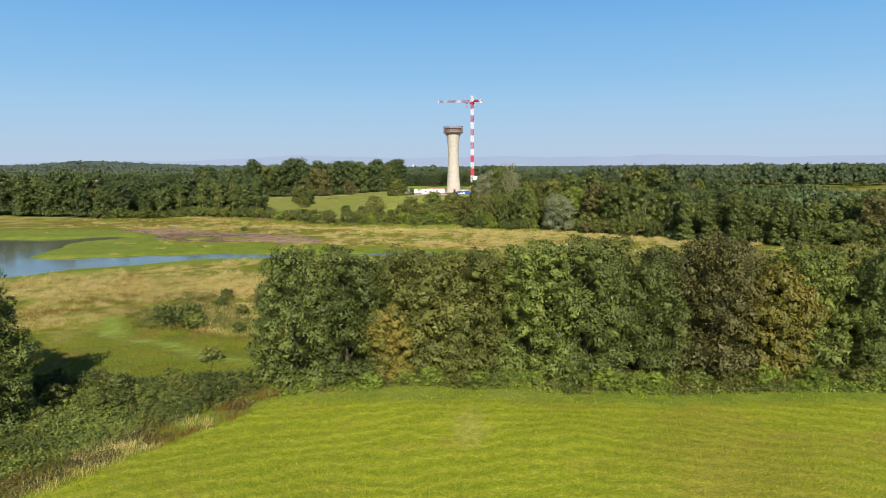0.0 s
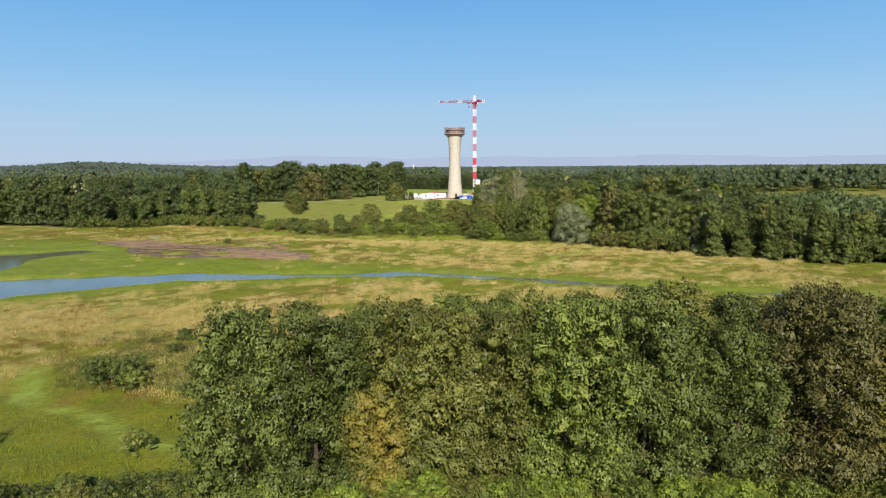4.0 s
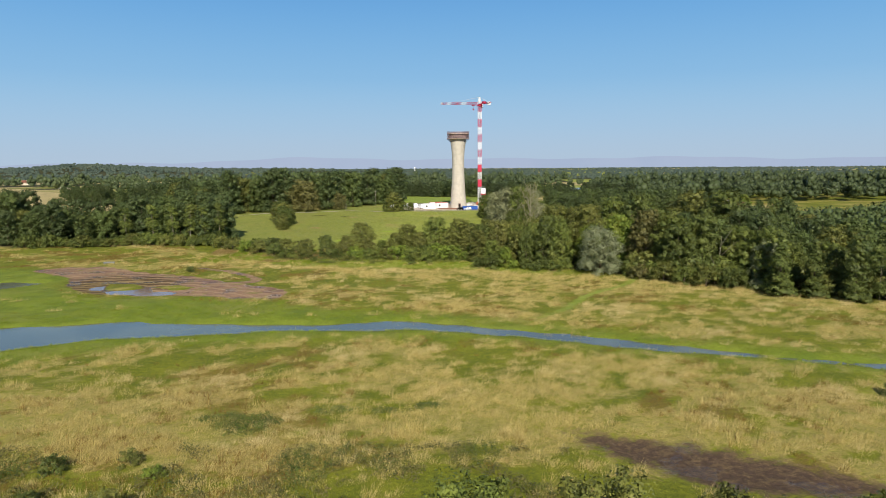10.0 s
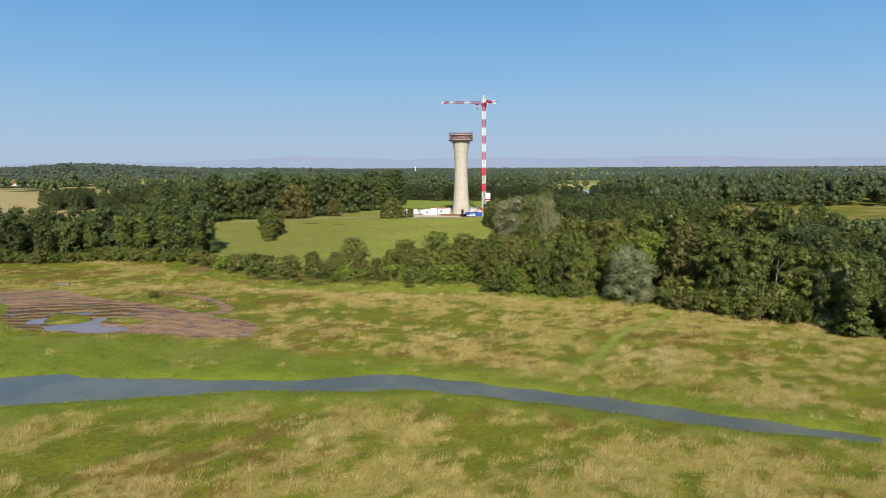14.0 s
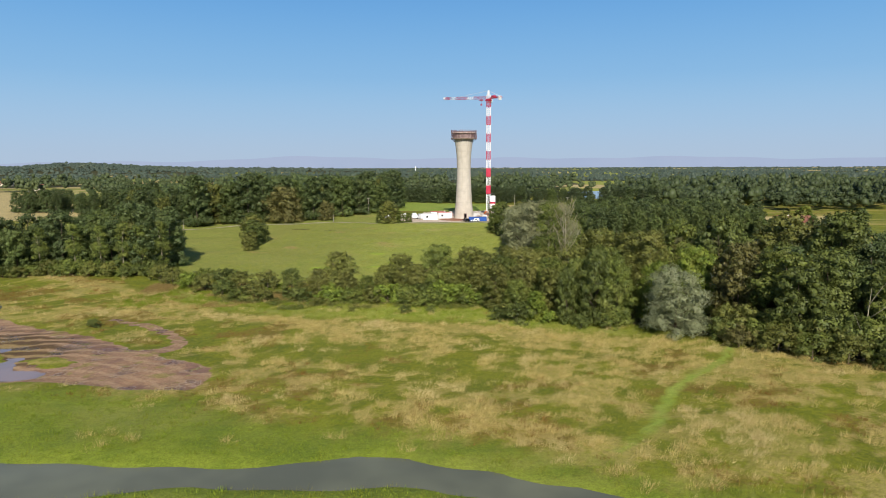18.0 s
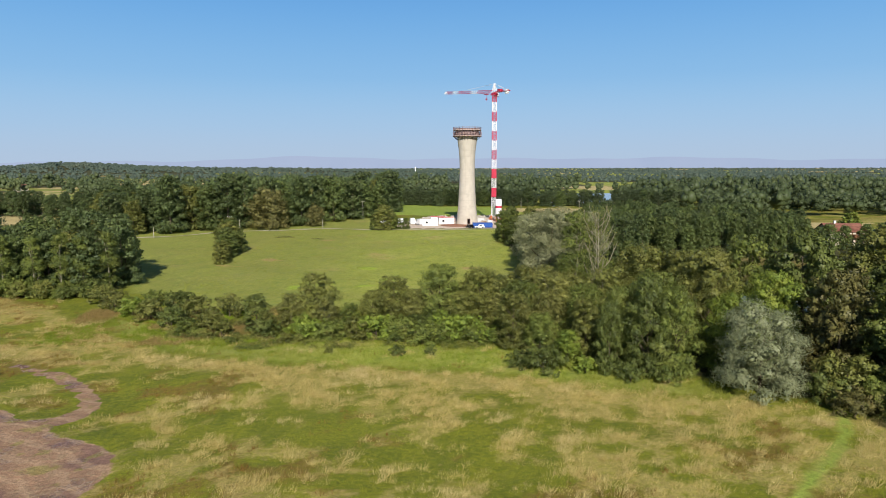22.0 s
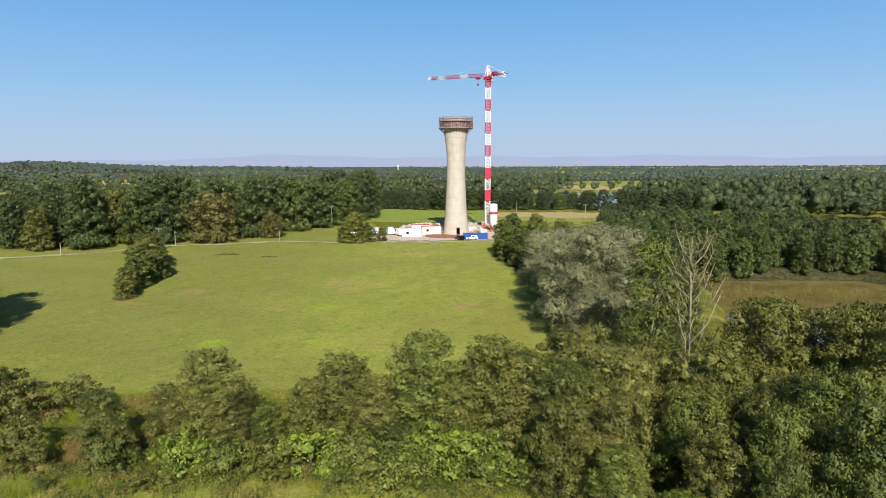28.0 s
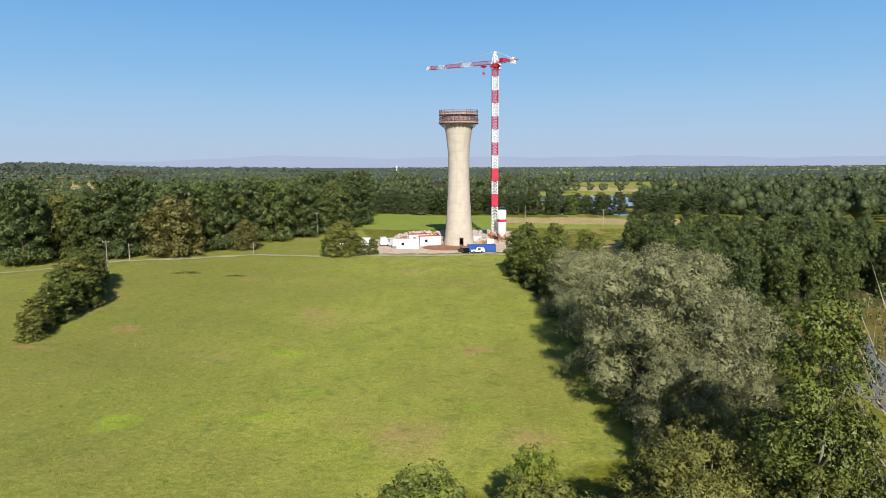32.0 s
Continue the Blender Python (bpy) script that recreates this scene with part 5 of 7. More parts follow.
# ---- grasses ----
def tufts(name, x, y, height, spread, blades, width, material, label, seed, drop=0.0):
    """Tussocks of pointed blades, joined: nobody could count them."""
    rng = np.random.default_rng(seed)
    n = len(x)
    z = heights(x, y) - 0.03
    az = rng.uniform(0, 6.283, (n, blades))
    out = spread * np.sqrt(rng.uniform(0, 1, (n, blades)))
    bx, by = x[:, None] + out * np.cos(az), y[:, None] + out * np.sin(az)
    h = height[:, None] * rng.uniform(0.55, 1.15, (n, blades))
    lean = h * rng.uniform(0.1, 0.55, (n, blades))
    tx, ty = bx + lean * np.cos(az) + 0.12 * h, by + lean * np.sin(az) - 0.08 * h
    wa = rng.uniform(0, 3.14, (n, blades))
    w = width * rng.uniform(0.7, 1.3, (n, blades))
    zz = np.broadcast_to(z[:, None], h.shape)
    v = np.stack([np.stack([bx - w * np.cos(wa), by - w * np.sin(wa), zz], 2), np.stack([bx + w * np.cos(wa), by + w * np.sin(wa), zz], 2), np.stack([tx, ty, zz + h], 2)], 2).reshape(-1, 3)
    tagged(new(name, fast_mesh(name, v, [np.arange(len(v)).reshape(-1, 3)], [material])), label, "grass", kind="stuff")


def tussocks(name, x, y, h, wide, blades, width, material, label, seed):
    """Fountains of fine arching blades, joined: nobody could count them."""
    rng = np.random.default_rng(seed)
    n = len(x)
    root = np.stack([x, y, heights(x, y) - 0.04], 1)
    a, u = rng.uniform(0, 6.283, (n, blades)), np.sqrt(rng.uniform(0, 1, (n, blades)))
    out = np.stack([np.cos(a), np.sin(a), np.zeros_like(a)], 2)
    foot = root[:, None] + out * (wide[:, None] * u)[:, :, None]
    way = out * (0.55 * u)[:, :, None] + np.array((0.22, -0.1, 0.85)) + rng.normal(size=out.shape) * 0.22
    tip = foot + way * (h[:, None] * rng.uniform(0.6, 1.3, a.shape) * (1.1 - 0.5 * u * u))[:, :, None]
    wa = rng.uniform(0, 3.14, a.shape)
    half = np.stack([np.cos(wa), np.sin(wa), 0 * wa], 2) * width
    v = np.stack([foot - half, foot + half, tip], 2).reshape(-1, 3)
    tagged(new(name, fast_mesh(name, v, [np.arange(len(v)).reshape(-1, 3)], [material])), label, "grass", kind="stuff")


def sow(n, x0, x1, y0, y1, seed):
    r = np.random.default_rng(seed)
    return r.uniform(x0, x1, n), r.uniform(y0, y1, n), r


WET_OUT = (MEADOW, WOOD_LEFT, RIVER, MUD, BLACK_MUD, PATH, FIELD, WOOD_NEAR, GRASS_PATH, TRACK)
x, y, r = sow(104000, -130, 90, 82, 258, 41)
out = np.minimum.reduce([side(x, y, o) for o in WET_OUT])
lush = smooth(side(x, y, LUSH), -3, 4)
dry = straw_at(x, y) * lush
near = np.clip(1.25 - np.abs(x + 0) / 110, 0.25, 1) * np.clip(1.6 - (y - 150) / 110, 0.4, 1)
sel = (out > 0.4) & (r.random(len(x)) < (0.02 + 0.98 * dry) * 0.15 * near) & (side(x, y, WOOD_RIGHT) > 2)
# tussocks stand in uneven drifts of five, the tallest in the middle
spot = np.repeat(np.flatnonzero(sel), 5)
dx, dy = r.normal(0, 0.75, len(spot)), r.normal(0, 0.5, len(spot))
tx, ty = x[spot] + dx, y[spot] + dy
dryness = np.minimum.reduce([side(tx, ty, o) for o in (RIVER, MUD, TRACK, BLACK_MUD)])
tx, ty, tall = tx[dryness > 0.5], ty[dryness > 0.5], (np.repeat(r.uniform(0.65, 1.05, sel.sum()), 5) * np.exp(-0.3 * (dx * dx + dy * dy)))[dryness > 0.5]
tussocks("straw_grass", tx, ty, np.clip(tall, 0.35, 1.1), r.uniform(0.3, 0.7, len(tx)), 28, 0.0115, STRAW, "dry straw-coloured tussock grass of the wetland", 42)
out2 = np.minimum.reduce([side(x, y, o) for o in (MEADOW, WOOD_LEFT, RIVER, MUD, BLACK_MUD, FIELD, WOOD_NEAR, TRACK)])
sel2 = (out2 > 0.3) & (~sel) & (r.random(len(x)) < 0.22 * near * (1 - 0.6 * dry)) & (side(x, y, WOOD_RIGHT) > 1)
tufts("green_sedge", x[sel2], y[sel2], r.uniform(0.2, 0.5, sel2.sum()), 0.6, 14, 0.012, SEDGE, "olive-green sedge of the wetland", 43)
sel3 = (out > 0.5) & (~sel) & (~sel2) & (r.random(len(x)) < 0.3 * rust_at(x, y) * lush)
tufts("rusty_dock", x[sel3], y[sel3], r.uniform(0.3, 0.6, sel3.sum()), 0.35, 10, 0.026, RUSTY, "rusty seeding dock among the grass", 44)
x, y, r = sow(9000, -75, -12, 50, 100, 45)
sel = (np.minimum.reduce([side(x, y, o) for o in (FIELD, WOOD_NEAR, GRASS_PATH)]) > 0.3) & (side(x, y, BANK) > 0.5) & (r.random(9000) < 0.75)
k = vnoise(x * 0.6 + 0.5 * y, y, 9, 6)
for name, mask_, mat_, hh, words in (("straw_grass", k > 0.6, STRAW, 0.5, "dry tussock grass beside the copse"), ("rusty_dock", (k <= 0.6) & (k > 0.5), RUSTY, 0.5, "rusty weeds beside the copse"), ("lush_herb", (k <= 0.5) & (k > 0.42), HERB, 0.5, "lush herbs beside the copse"), ("green_sedge", k <= 0.42, SEDGE, 0.4, "green sedge beside the copse")):
    s_ = sel & mask_
    tufts(name, x[s_], y[s_], r.uniform(0.6, 1.2, s_.sum()) * hh, 0.6, 17, 0.013, mat_, words, 46)


def weeds(name, x, y, h, wide, leaves, leaf, material, label, seed):
    """Low leafy herbs and brambles, joined: nobody could count them."""
    rng = np.random.default_rng(seed)
    z = heights(x, y)
    d = rng.normal(size=(len(x), leaves, 3))
    d[:, :, 2] = np.abs(d[:, :, 2])
    d /= np.linalg.norm(d, axis=2, keepdims=True)
    c = np.stack([x, y, z], 1)[:, None] + d * np.stack([wide, wide, h], 1)[:, None] * rng.uniform(0.55, 1.1, (len(x), leaves, 1))
    n = d * 0.5 + np.array((0, 0, 0.6)) + rng.normal(size=d.shape) * 0.35
    n /= np.linalg.norm(n, axis=2, keepdims=True)
    v, q = leaf_quads(c.reshape(-1, 3), n.reshape(-1, 3), rng, leaf, leaf * 0.75)
    tagged(new(name, fast_mesh(name, v, [q], [LEAF[material]])), label, "weeds", kind="stuff")


def weed_patch(cx, cy, rx, ry, n, h, material, label, seed, leaves=26, leaf=0.17):
    """An uneven patch of low growth, highest in its middle."""
    r = np.random.default_rng(seed)
    a, u = r.uniform(0, 6.283, n), np.sqrt(r.uniform(0, 1, n))
    edge = 1 + 0.25 * np.sin(3 * a + seed) + 0.12 * np.sin(7 * a)
    weeds("weeds", cx + rx * u * edge * np.cos(a), cy + ry * u * edge * np.sin(a), h * (1.1 - 0.6 * u) * r.uniform(0.7, 1.2, n), r.uniform(0.3, 0.6, n), leaves, leaf, material, label, seed)


weed_patch(-20.3, 111.4, 3.4, 2.4, 190, 0.95, "green", "wide low bramble patch in the dry grass", 301)
weed_patch(-12.2, 115.6, 2.4, 1.0, 46, 0.45, "green", "low green bramble in the dry grass", 302)
weed_patch(-6.6, 115.2, 1.8, 0.8, 30, 0.4, "green", "low green bramble in the dry grass", 303)
weed_patch(-2.6, 116.0, 1.9, 0.9, 34, 0.45, "green", "low green bramble in the dry grass", 304)
# scrub behind the copse
x, y, r = sow(4200, -44, 10, 82, 106, 305)
k = vnoise(x, y, 5.0, 25) + 0.25 * smooth(y, 98, 88)
for i, (mat_, mask_, words) in enumerate((("brown", (k > 0.52) & (k <= 0.6), "brown dock scrub behind the copse"), ("olive", (k > 0.6) & (k <= 0.7), "olive scrub behind the copse"), ("green", k > 0.7, "green bramble scrub behind the copse"))):
    s_ = mask_ & (side(x, y, WOOD_NEAR) > 1) & (side(x, y, GRASS_PATH) > 0.5)
    n = s_.sum()
    weeds("weeds", x[s_], y[s_], r.uniform(0.3, 0.75, n), r.uniform(0.35, 0.7, n), 22, 0.18, mat_, words, 306 + i)
for i, (cx, cy, rx, ry, h, mat_, words) in enumerate(((-44, 231, 4.5, 2.2, 0.7, "olive", "low olive scrub on the slope beside the hedge"), (-41, 226.5, 4.0, 1.3, 1.1, "alder", "dark low bramble on the slope beside the hedge"),
                                                     (-48, 237, 4.5, 2.0, 1.6, "olive", "olive scrub on the slope beside the hedge"), (-54, 240, 4.0, 2.0, 1.4, "brown", "brown scrub on the slope beside the hedge"), (-36.5, 234, 3.0, 1.8, 1.5, "olive", "olive scrub on the slope beside the hedge"))):
    weed_patch(cx, cy, rx, ry, 120, h, mat_, words, 330 + i)
# rough grass and brown seed heads on the slope between belt and hedge, weeds along the hedge's foot
x, y, r = sow(9000, -66, -28, 222, 250, 350)
k = vnoise(x, y, 4.5, 27)
sel = (side(x, y, MEADOW) > 0.5) & (y - 224 > -0.55 * (x + 36)) | (side(x, y, MEADOW) > 0.5) & (x < -34)
for name, mask_, mat_, hh, words in (("brown_grass", k > 0.57, SEEDY, 0.7, "brown seeding grass on the slope beside the hedge"), ("straw_grass", (k <= 0.57) & (k > 0.53), STRAW, 0.6, "dry grass on the slope beside the hedge"), ("lush_herb", (k <= 0.53) & (k > 0.36), HERB, 0.55, "rank green herbs on the slope beside the hedge")):
    s_ = sel & mask_
    tufts(name, x[s_], y[s_], r.uniform(0.6, 1.2, s_.sum()) * hh, 0.5, 15, 0.014, mat_, words, 351)
x, y, r = sow(8000, -60, 30, 199, 232, 356)
k = vnoise(x * 0.5, y, 3.2, 29)
sel = (side(x, y, GREEN_STRIP) < 0.5) & (k > 0.42)
for name, mask_, mat_, words in (("lush_herb", k > 0.52, HERB, "rank green herbs before the hedge"), ("green_sedge", k <= 0.52, SEDGE, "olive grass before the hedge")):
    s_ = sel & mask_
    tufts(name, x[s_], y[s_], r.uniform(0.25, 0.6, s_.sum()), 0.55, 14, 0.015, mat_, words, 357)
x, y, r = sow(2600, -36, 8, 219.5, 227, 352)
k = vnoise(x, y, 3.0, 28) + 0.05 * (y - 223)
for i, (mat_, mask_, words) in enumerate((("green", k > 0.62, "dark weeds along the hedge's foot"), ("olive", (k <= 0.62) & (k > 0.5), "olive weeds along the hedge's foot"))):
    n = mask_.sum()
    weeds("weeds", x[mask_], y[mask_], r.uniform(0.3, 0.8, n), r.uniform(0.35, 0.6, n), 20, 0.17, mat_, words, 353 + i)
# marks in the hay meadow
weed_patch(-56, 350, 3.2, 0.9, 40, 0.5, "brown", "brown dock standing in the hay meadow", 311)
weed_patch(-44, 347, 2.0, 0.6, 16, 0.35, "brown", "brown dock standing in the hay meadow", 312)
x, y, r = sow(15000, -62, -12, 22, 66, 65)
d = side(x, y, FIELD)
sel = (d > -0.5) & (side(x, y, BANK) < 0.6) & (np.abs(x) < 0.75 * y + 4)
k = vnoise(x, y, 3.5, 15)
for i, (mat_, mask_, words) in enumerate((("alder", (k > 0.56) & (d > 3.0), "dark bramble on the field's bank"), ("olive", (k <= 0.56) & (k > 0.46) & (d > 2.5), "olive weeds on the field's bank"), ("green", (k <= 0.46) & (d > 3.2), "green herbs on the field's bank"), ("brown", (k <= 0.46) & (d <= 3.2) & (d > 0.8), "brown dock along the field's edge"))):
    s_ = sel & mask_
    n = s_.sum()
    tall = np.clip(d[s_] / 4, 0.45, 1)
    weeds("brambles" if i == 0 else "weeds", x[s_], y[s_], r.uniform(0.35, 0.95, n) * tall, r.uniform(0.3, 0.6, n), 26, 0.2, mat_, words, 70 + i)
x, y, r = sow(9000, -62, -10, 22, 62, 66)
d = side(x, y, FIELD)
k = vnoise(x, y, 2.6, 18)
sel = (d > -0.2) & (d < 4.5 + 3 * (k - 0.5)) & (np.abs(x) < 0.75 * y + 4) & (side(x, y, WOOD_NEAR) > 1)
for mat_, mask_, words in ((RUSTY, k > 0.52, "dry rusty grass fringe along the field's edge"), (SEDGE, (k <= 0.52) & (k > 0.44), "olive grass fringe along the field's edge"), (STRAW, k <= 0.44, "straw grass fringe along the field's edge")):
    s_ = sel & mask_
    tufts("fringe_grass", x[s_], y[s_], r.uniform(0.3, 0.75, s_.sum()), 0.45, 16, 0.012, mat_, words, 67)
x, y, r = sow(2600, -15, 66, 57.0, 62.5, 61)
sel = side(x, y, FIELD) > -0.4
k = vnoise(x, y, 2.5, 16)
for i, (mat_, mask_) in enumerate((("bright", k > 0.5), ("green", (k <= 0.5) & (k > 0.42)), ("olive", k <= 0.42))):
    s_ = sel & mask_
    n = s_.sum()
    weeds("weeds", x[s_], y[s_], r.uniform(0.3, 0.95, n), r.uniform(0.3, 0.55, n), 30, 0.2, mat_, "leafy weeds at the foot of the copse", 80 + i)
x, y, r = sow(16000, -40, 60, 28, 62, 47)
d = side(x, y, FIELD)
sel = (d < 0.5) & (d > -30) & (np.abs(x) < 12 + 0.75 * (y - 10))
tufts("sown_grass", x[sel], y[sel], r.uniform(0.1, 0.2, sel.sum()), 0.5, 6, 0.035, LAWN, "bright yellow-green sown grass of the field", 48)
x, y, r = sow(5000, -60, 16, 250, 374, 49)
sel = side(x, y, MEADOW) < -1
tufts("meadow_grass", x[sel], y[sel], r.uniform(0.15, 0.4, sel.sum()), 0.45, 6, 0.04, HAY, "short hay meadow grass", 50)
x, y, r = sow(9000, -75, 62, 124, 178, 63)
sel = (side(x, y, LUSH) < 2) & (np.minimum(side(x, y, RIVER), side(x, y, MUD)) > 0.6) & (vnoise(x, y, 4.0, 12) > 0.42)
tufts("lush_herb", x[sel], y[sel], r.uniform(0.15, 0.42, sel.sum()), 0.55, 16, 0.02, HERB, "lush low herbs on the river bank", 64)


# ---- water tower under construction ----
def concrete():
    m = Nodes("raw_concrete")
    p = m.pos()
    z = m.add("SeparateXYZ", {0: p}).outputs["Z"]
    lift = m.math("FRACT", m.math("DIVIDE", z, 2.45))
    joint = m.math("MULTIPLY", m.step(lift, 0.955, 0.985), 0.35)
    streak = m.noise(1.2, 4, m.scaled(p, (1, 1, 0.06)))
    col = m.mix(m.step(m.noise(0.5, 4, p), 0.35, 0.65), lin(192, 183, 168), lin(182, 173, 158))
    col = m.mix(m.math("MULTIPLY", m.step(streak, 0.5, 0.75), 0.4), col, lin(170, 160, 142))
    col = m.mix(joint, col, lin(146, 138, 122))
    return m.shade(col, 0.85, 0, 0.25, m.bump(m.noise(9, 4, p), 0.2, 0.02))


CONCRETE = concrete()
FORM_PANEL = plain("formwork_panel", (172, 150, 144), 0.7, vary=0.3, scale=2)
SCAFFOLD = plain("scaffold_steel", (148, 120, 120), 0.5, 0.4, vary=0.3, scale=6)
PLANK = plain("scaffold_plank", (164, 142, 126), 0.85, vary=0.35, scale=5)
NET = plain("guard_net", (200, 176, 166), 0.8, vary=0.3, scale=3)
DARK = plain("doorway_darkness", (34, 32, 30), 0.9, vary=0.2)
TX, TY, TZ = 6.3, 396.5, 2.7
tower = empty("water_tower", TX, TY, TZ, 0, "tall flared concrete water tower under construction with formwork on top", "tower")
profile = [(4.5, -0.6), (4.45, 0.0), (4.12, 2.3), (3.72, 5.8), (3.52, 8.6), (3.37, 11.5), (3.22, 14.5), (3.1, 17.5), (3.02, 20.3), (3.0, 23.1), (3.08, 26.2), (3.29, 28.8), (3.46, 30.3), (3.67, 31.7), (3.9, 33.2), (4.13, 34.5), (4.3, 35.4),
           (3.95, 35.4), (3.5, 32.5), (2.9, 28.0), (2.65, 23.0), (2.75, 17.5), (3.0, 11.5), (3.4, 5.8), (3.76, 2.3), (4.05, 0.0)]
shaft = Shape().lathe(profile, 72)
# leave the doorway open through the wall, low on the side of the lane
quads = shaft.q[0]
mid_angle = (np.arange(72) + 0.5) * 2 * np.pi / 72 * 180 / np.pi
doorway = np.abs(mid_angle - 277.5) < 7
row = np.repeat(np.arange(25), 72)
shaft.q[0] = quads[~(np.tile(doorway, 25) & ((row == 1) | (row == 24)))]
part("shaft", shaft, CONCRETE, tower, "pale beige raw concrete shaft", True)
jamb = Shape()
for a in (269.5, 285.5):
    c, s = math.cos(radians(a)), math.sin(radians(a))
    jamb.beam((c * 4.2, s * 4.2, 0), (c * 3.95, s * 3.95, 2.3), 0.12, 0.5, up=(c, s, 0))
a = radians(277.5)
jamb.beam((math.cos(radians(269)) * 4.02, math.sin(radians(269)) * 4.02, 2.36), (math.cos(radians(286)) * 4.02, math.sin(radians(286)) * 4.02, 2.36), 0.45, 0.14)
part("door_frame", jamb, FORM_PANEL, tower, "rough door frame in the shaft")
# floor in near-black: the doorway's inner darkness is put into its colour
part("inner_floor", Shape().lathe([(4.0, 0.02), (0.05, 0.03)], 24), DARK, tower)


def ring(r0, r1, z0, z1, sides=48):
    return Shape().lathe([(r0, z0), (r1, z0), (r1, z1), (r0, z1)], sides, closed=True)


part("lower_platform", ring(4.35, 5.65, 34.55, 34.67), PLANK, tower, "ring of scaffold planks")
part("upper_platform", ring(4.75, 5.55, 36.85, 36.95), PLANK, tower, "ring of scaffold planks")
part("top_wall", ring(4.15, 4.5, 35.3, 37.3), CONCRETE, tower, "fresh concrete lift")
panel_mesh = Shape().box(-0.04, 0.05, -0.56, 0.56, 0, 2.9)
for k in (-0.4, 0.0, 0.4):
    panel_mesh.box(0.05, 0.14, k - 0.05, k + 0.05, 0.05, 2.85)
for k in (0.5, 1.4, 2.3):
    panel_mesh.box(0.14, 0.22, -0.56, 0.56, k - 0.06, k + 0.06)
panel_mesh = panel_mesh.mesh("formwork_panel", FORM_PANEL)
bracket = Shape()
bracket.beam((4.2, 0, 34.5), (5.7, 0, 34.5), 0.1)
bracket.beam((4.0, 0, 33.2), (5.5, 0, 34.5), 0.09)
bracket.beam((5.5, 0, 34.4), (5.5, 0, 38.2), 0.07)
bracket.beam((4.75, 0, 34.6), (4.75, 0, 36.9), 0.07)
bracket.beam((4.75, 0, 36.8), (5.5, 0, 36.8), 0.08)
for k in (-0.11, 0.11):
    bracket.beam((5.5 * math.cos(k), 5.5 * math.sin(k), 36.9), (5.5 * math.cos(k), 5.5 * math.sin(k), 38.3), 0.07)
    bracket.beam((5.6 * math.cos(k), 5.6 * math.sin(k), 34.6), (5.6 * math.cos(k), 5.6 * math.sin(k), 36.3), 0.07)
bracket.beam((4.75, 0, 34.7), (5.5, 0, 36.8), 0.06)
bracket_mesh = bracket.mesh("bracket", SCAFFOLD)
net_mesh = Shape().box(-0.02, 0.02, -0.62, 0.62, 0, 0.2).mesh("guard_board", NET)
for i in range(26):
    a = 360 / 26 * i
    for mesh, name, r, z, turn in ((panel_mesh, "formwork_panel", 4.56, 34.75, a), (bracket_mesh, "bracket", 0, 0, a + 7), (net_mesh, "guard_board", 5.58, 34.75, a + 14), (net_mesh, "guard_board", 5.5, 37.0, a + 14)):
        ob = part(name, mesh, None, tower)
        ob.matrix_basis = pose(r * math.cos(radians(turn)), r * math.sin(radians(turn)), z, 0, 0, turn)
for r, z in ((5.52, 35.7), (5.52, 36.2), (5.52, 37.6), (5.52, 38.1)):
    part("guard_rail", ring(r - 0.03, r + 0.03, z - 0.03, z + 0.03, 52), SCAFFOLD, tower)
for a in (40, 160, 250, 310):
    c, s = math.cos(radians(a)), math.sin(radians(a))
    part("scaffold_pole", Shape().beam((c * 4.4, s * 4.4, 37), (c * 4.4, s * 4.4, 38.5), 0.07), SCAFFOLD, tower)
part("ladder", Shape().beam((-0.2, -5.75, 34.6), (-0.2, -5.75, 38), 0.05).beam((0.2, -5.75, 34.6), (0.2, -5.75, 38), 0.05), SCAFFOLD, tower)

# ---- tower crane ----
CRANE_RED = plain("crane_red", (188, 48, 72), 0.5, vary=0.2, scale=2)
CRANE_WHITE = plain("crane_white", (236, 234, 232), 0.5, vary=0.1, scale=2)
CRANE_ORANGE = plain("crane_orange", (214, 116, 66), 0.55, vary=0.25, scale=2)
GREY = plain("weight_concrete", (196, 192, 186), 0.85, vary=0.2, scale=2)
GLASS_DARK = plain("dark_glass", (30, 36, 42), 0.1, 0, 0.6, vary=0.1)
crane = empty("tower_crane", 17.7, 407.5, 2.75, 0, "tall red and white lattice tower crane on the building site", "crane")


def mast_section(h, w=0.84, bays=4):
    s = Shape()
    for x in (-w, w):
        for y in (-w, w):
            s.beam((x, y, 0), (x, y, h), 0.22)
    for b in range(bays):
        z0, z1 = h * b / bays, h * (b + 1) / bays
        for k in range(4):
            p, q = [(-w, -w), (w, -w), (w, w), (-w, w)][k], [(w, -w), (w, w), (-w, w), (-w, -w)][k]
            s.beam((*p, z0 + 0.05), (*q, z0 + 0.05), 0.12)
            s.beam((*p, z0), (*q, z1), 0.1)
            s.beam((*q, z0), (*p, z1), 0.1)
    return s


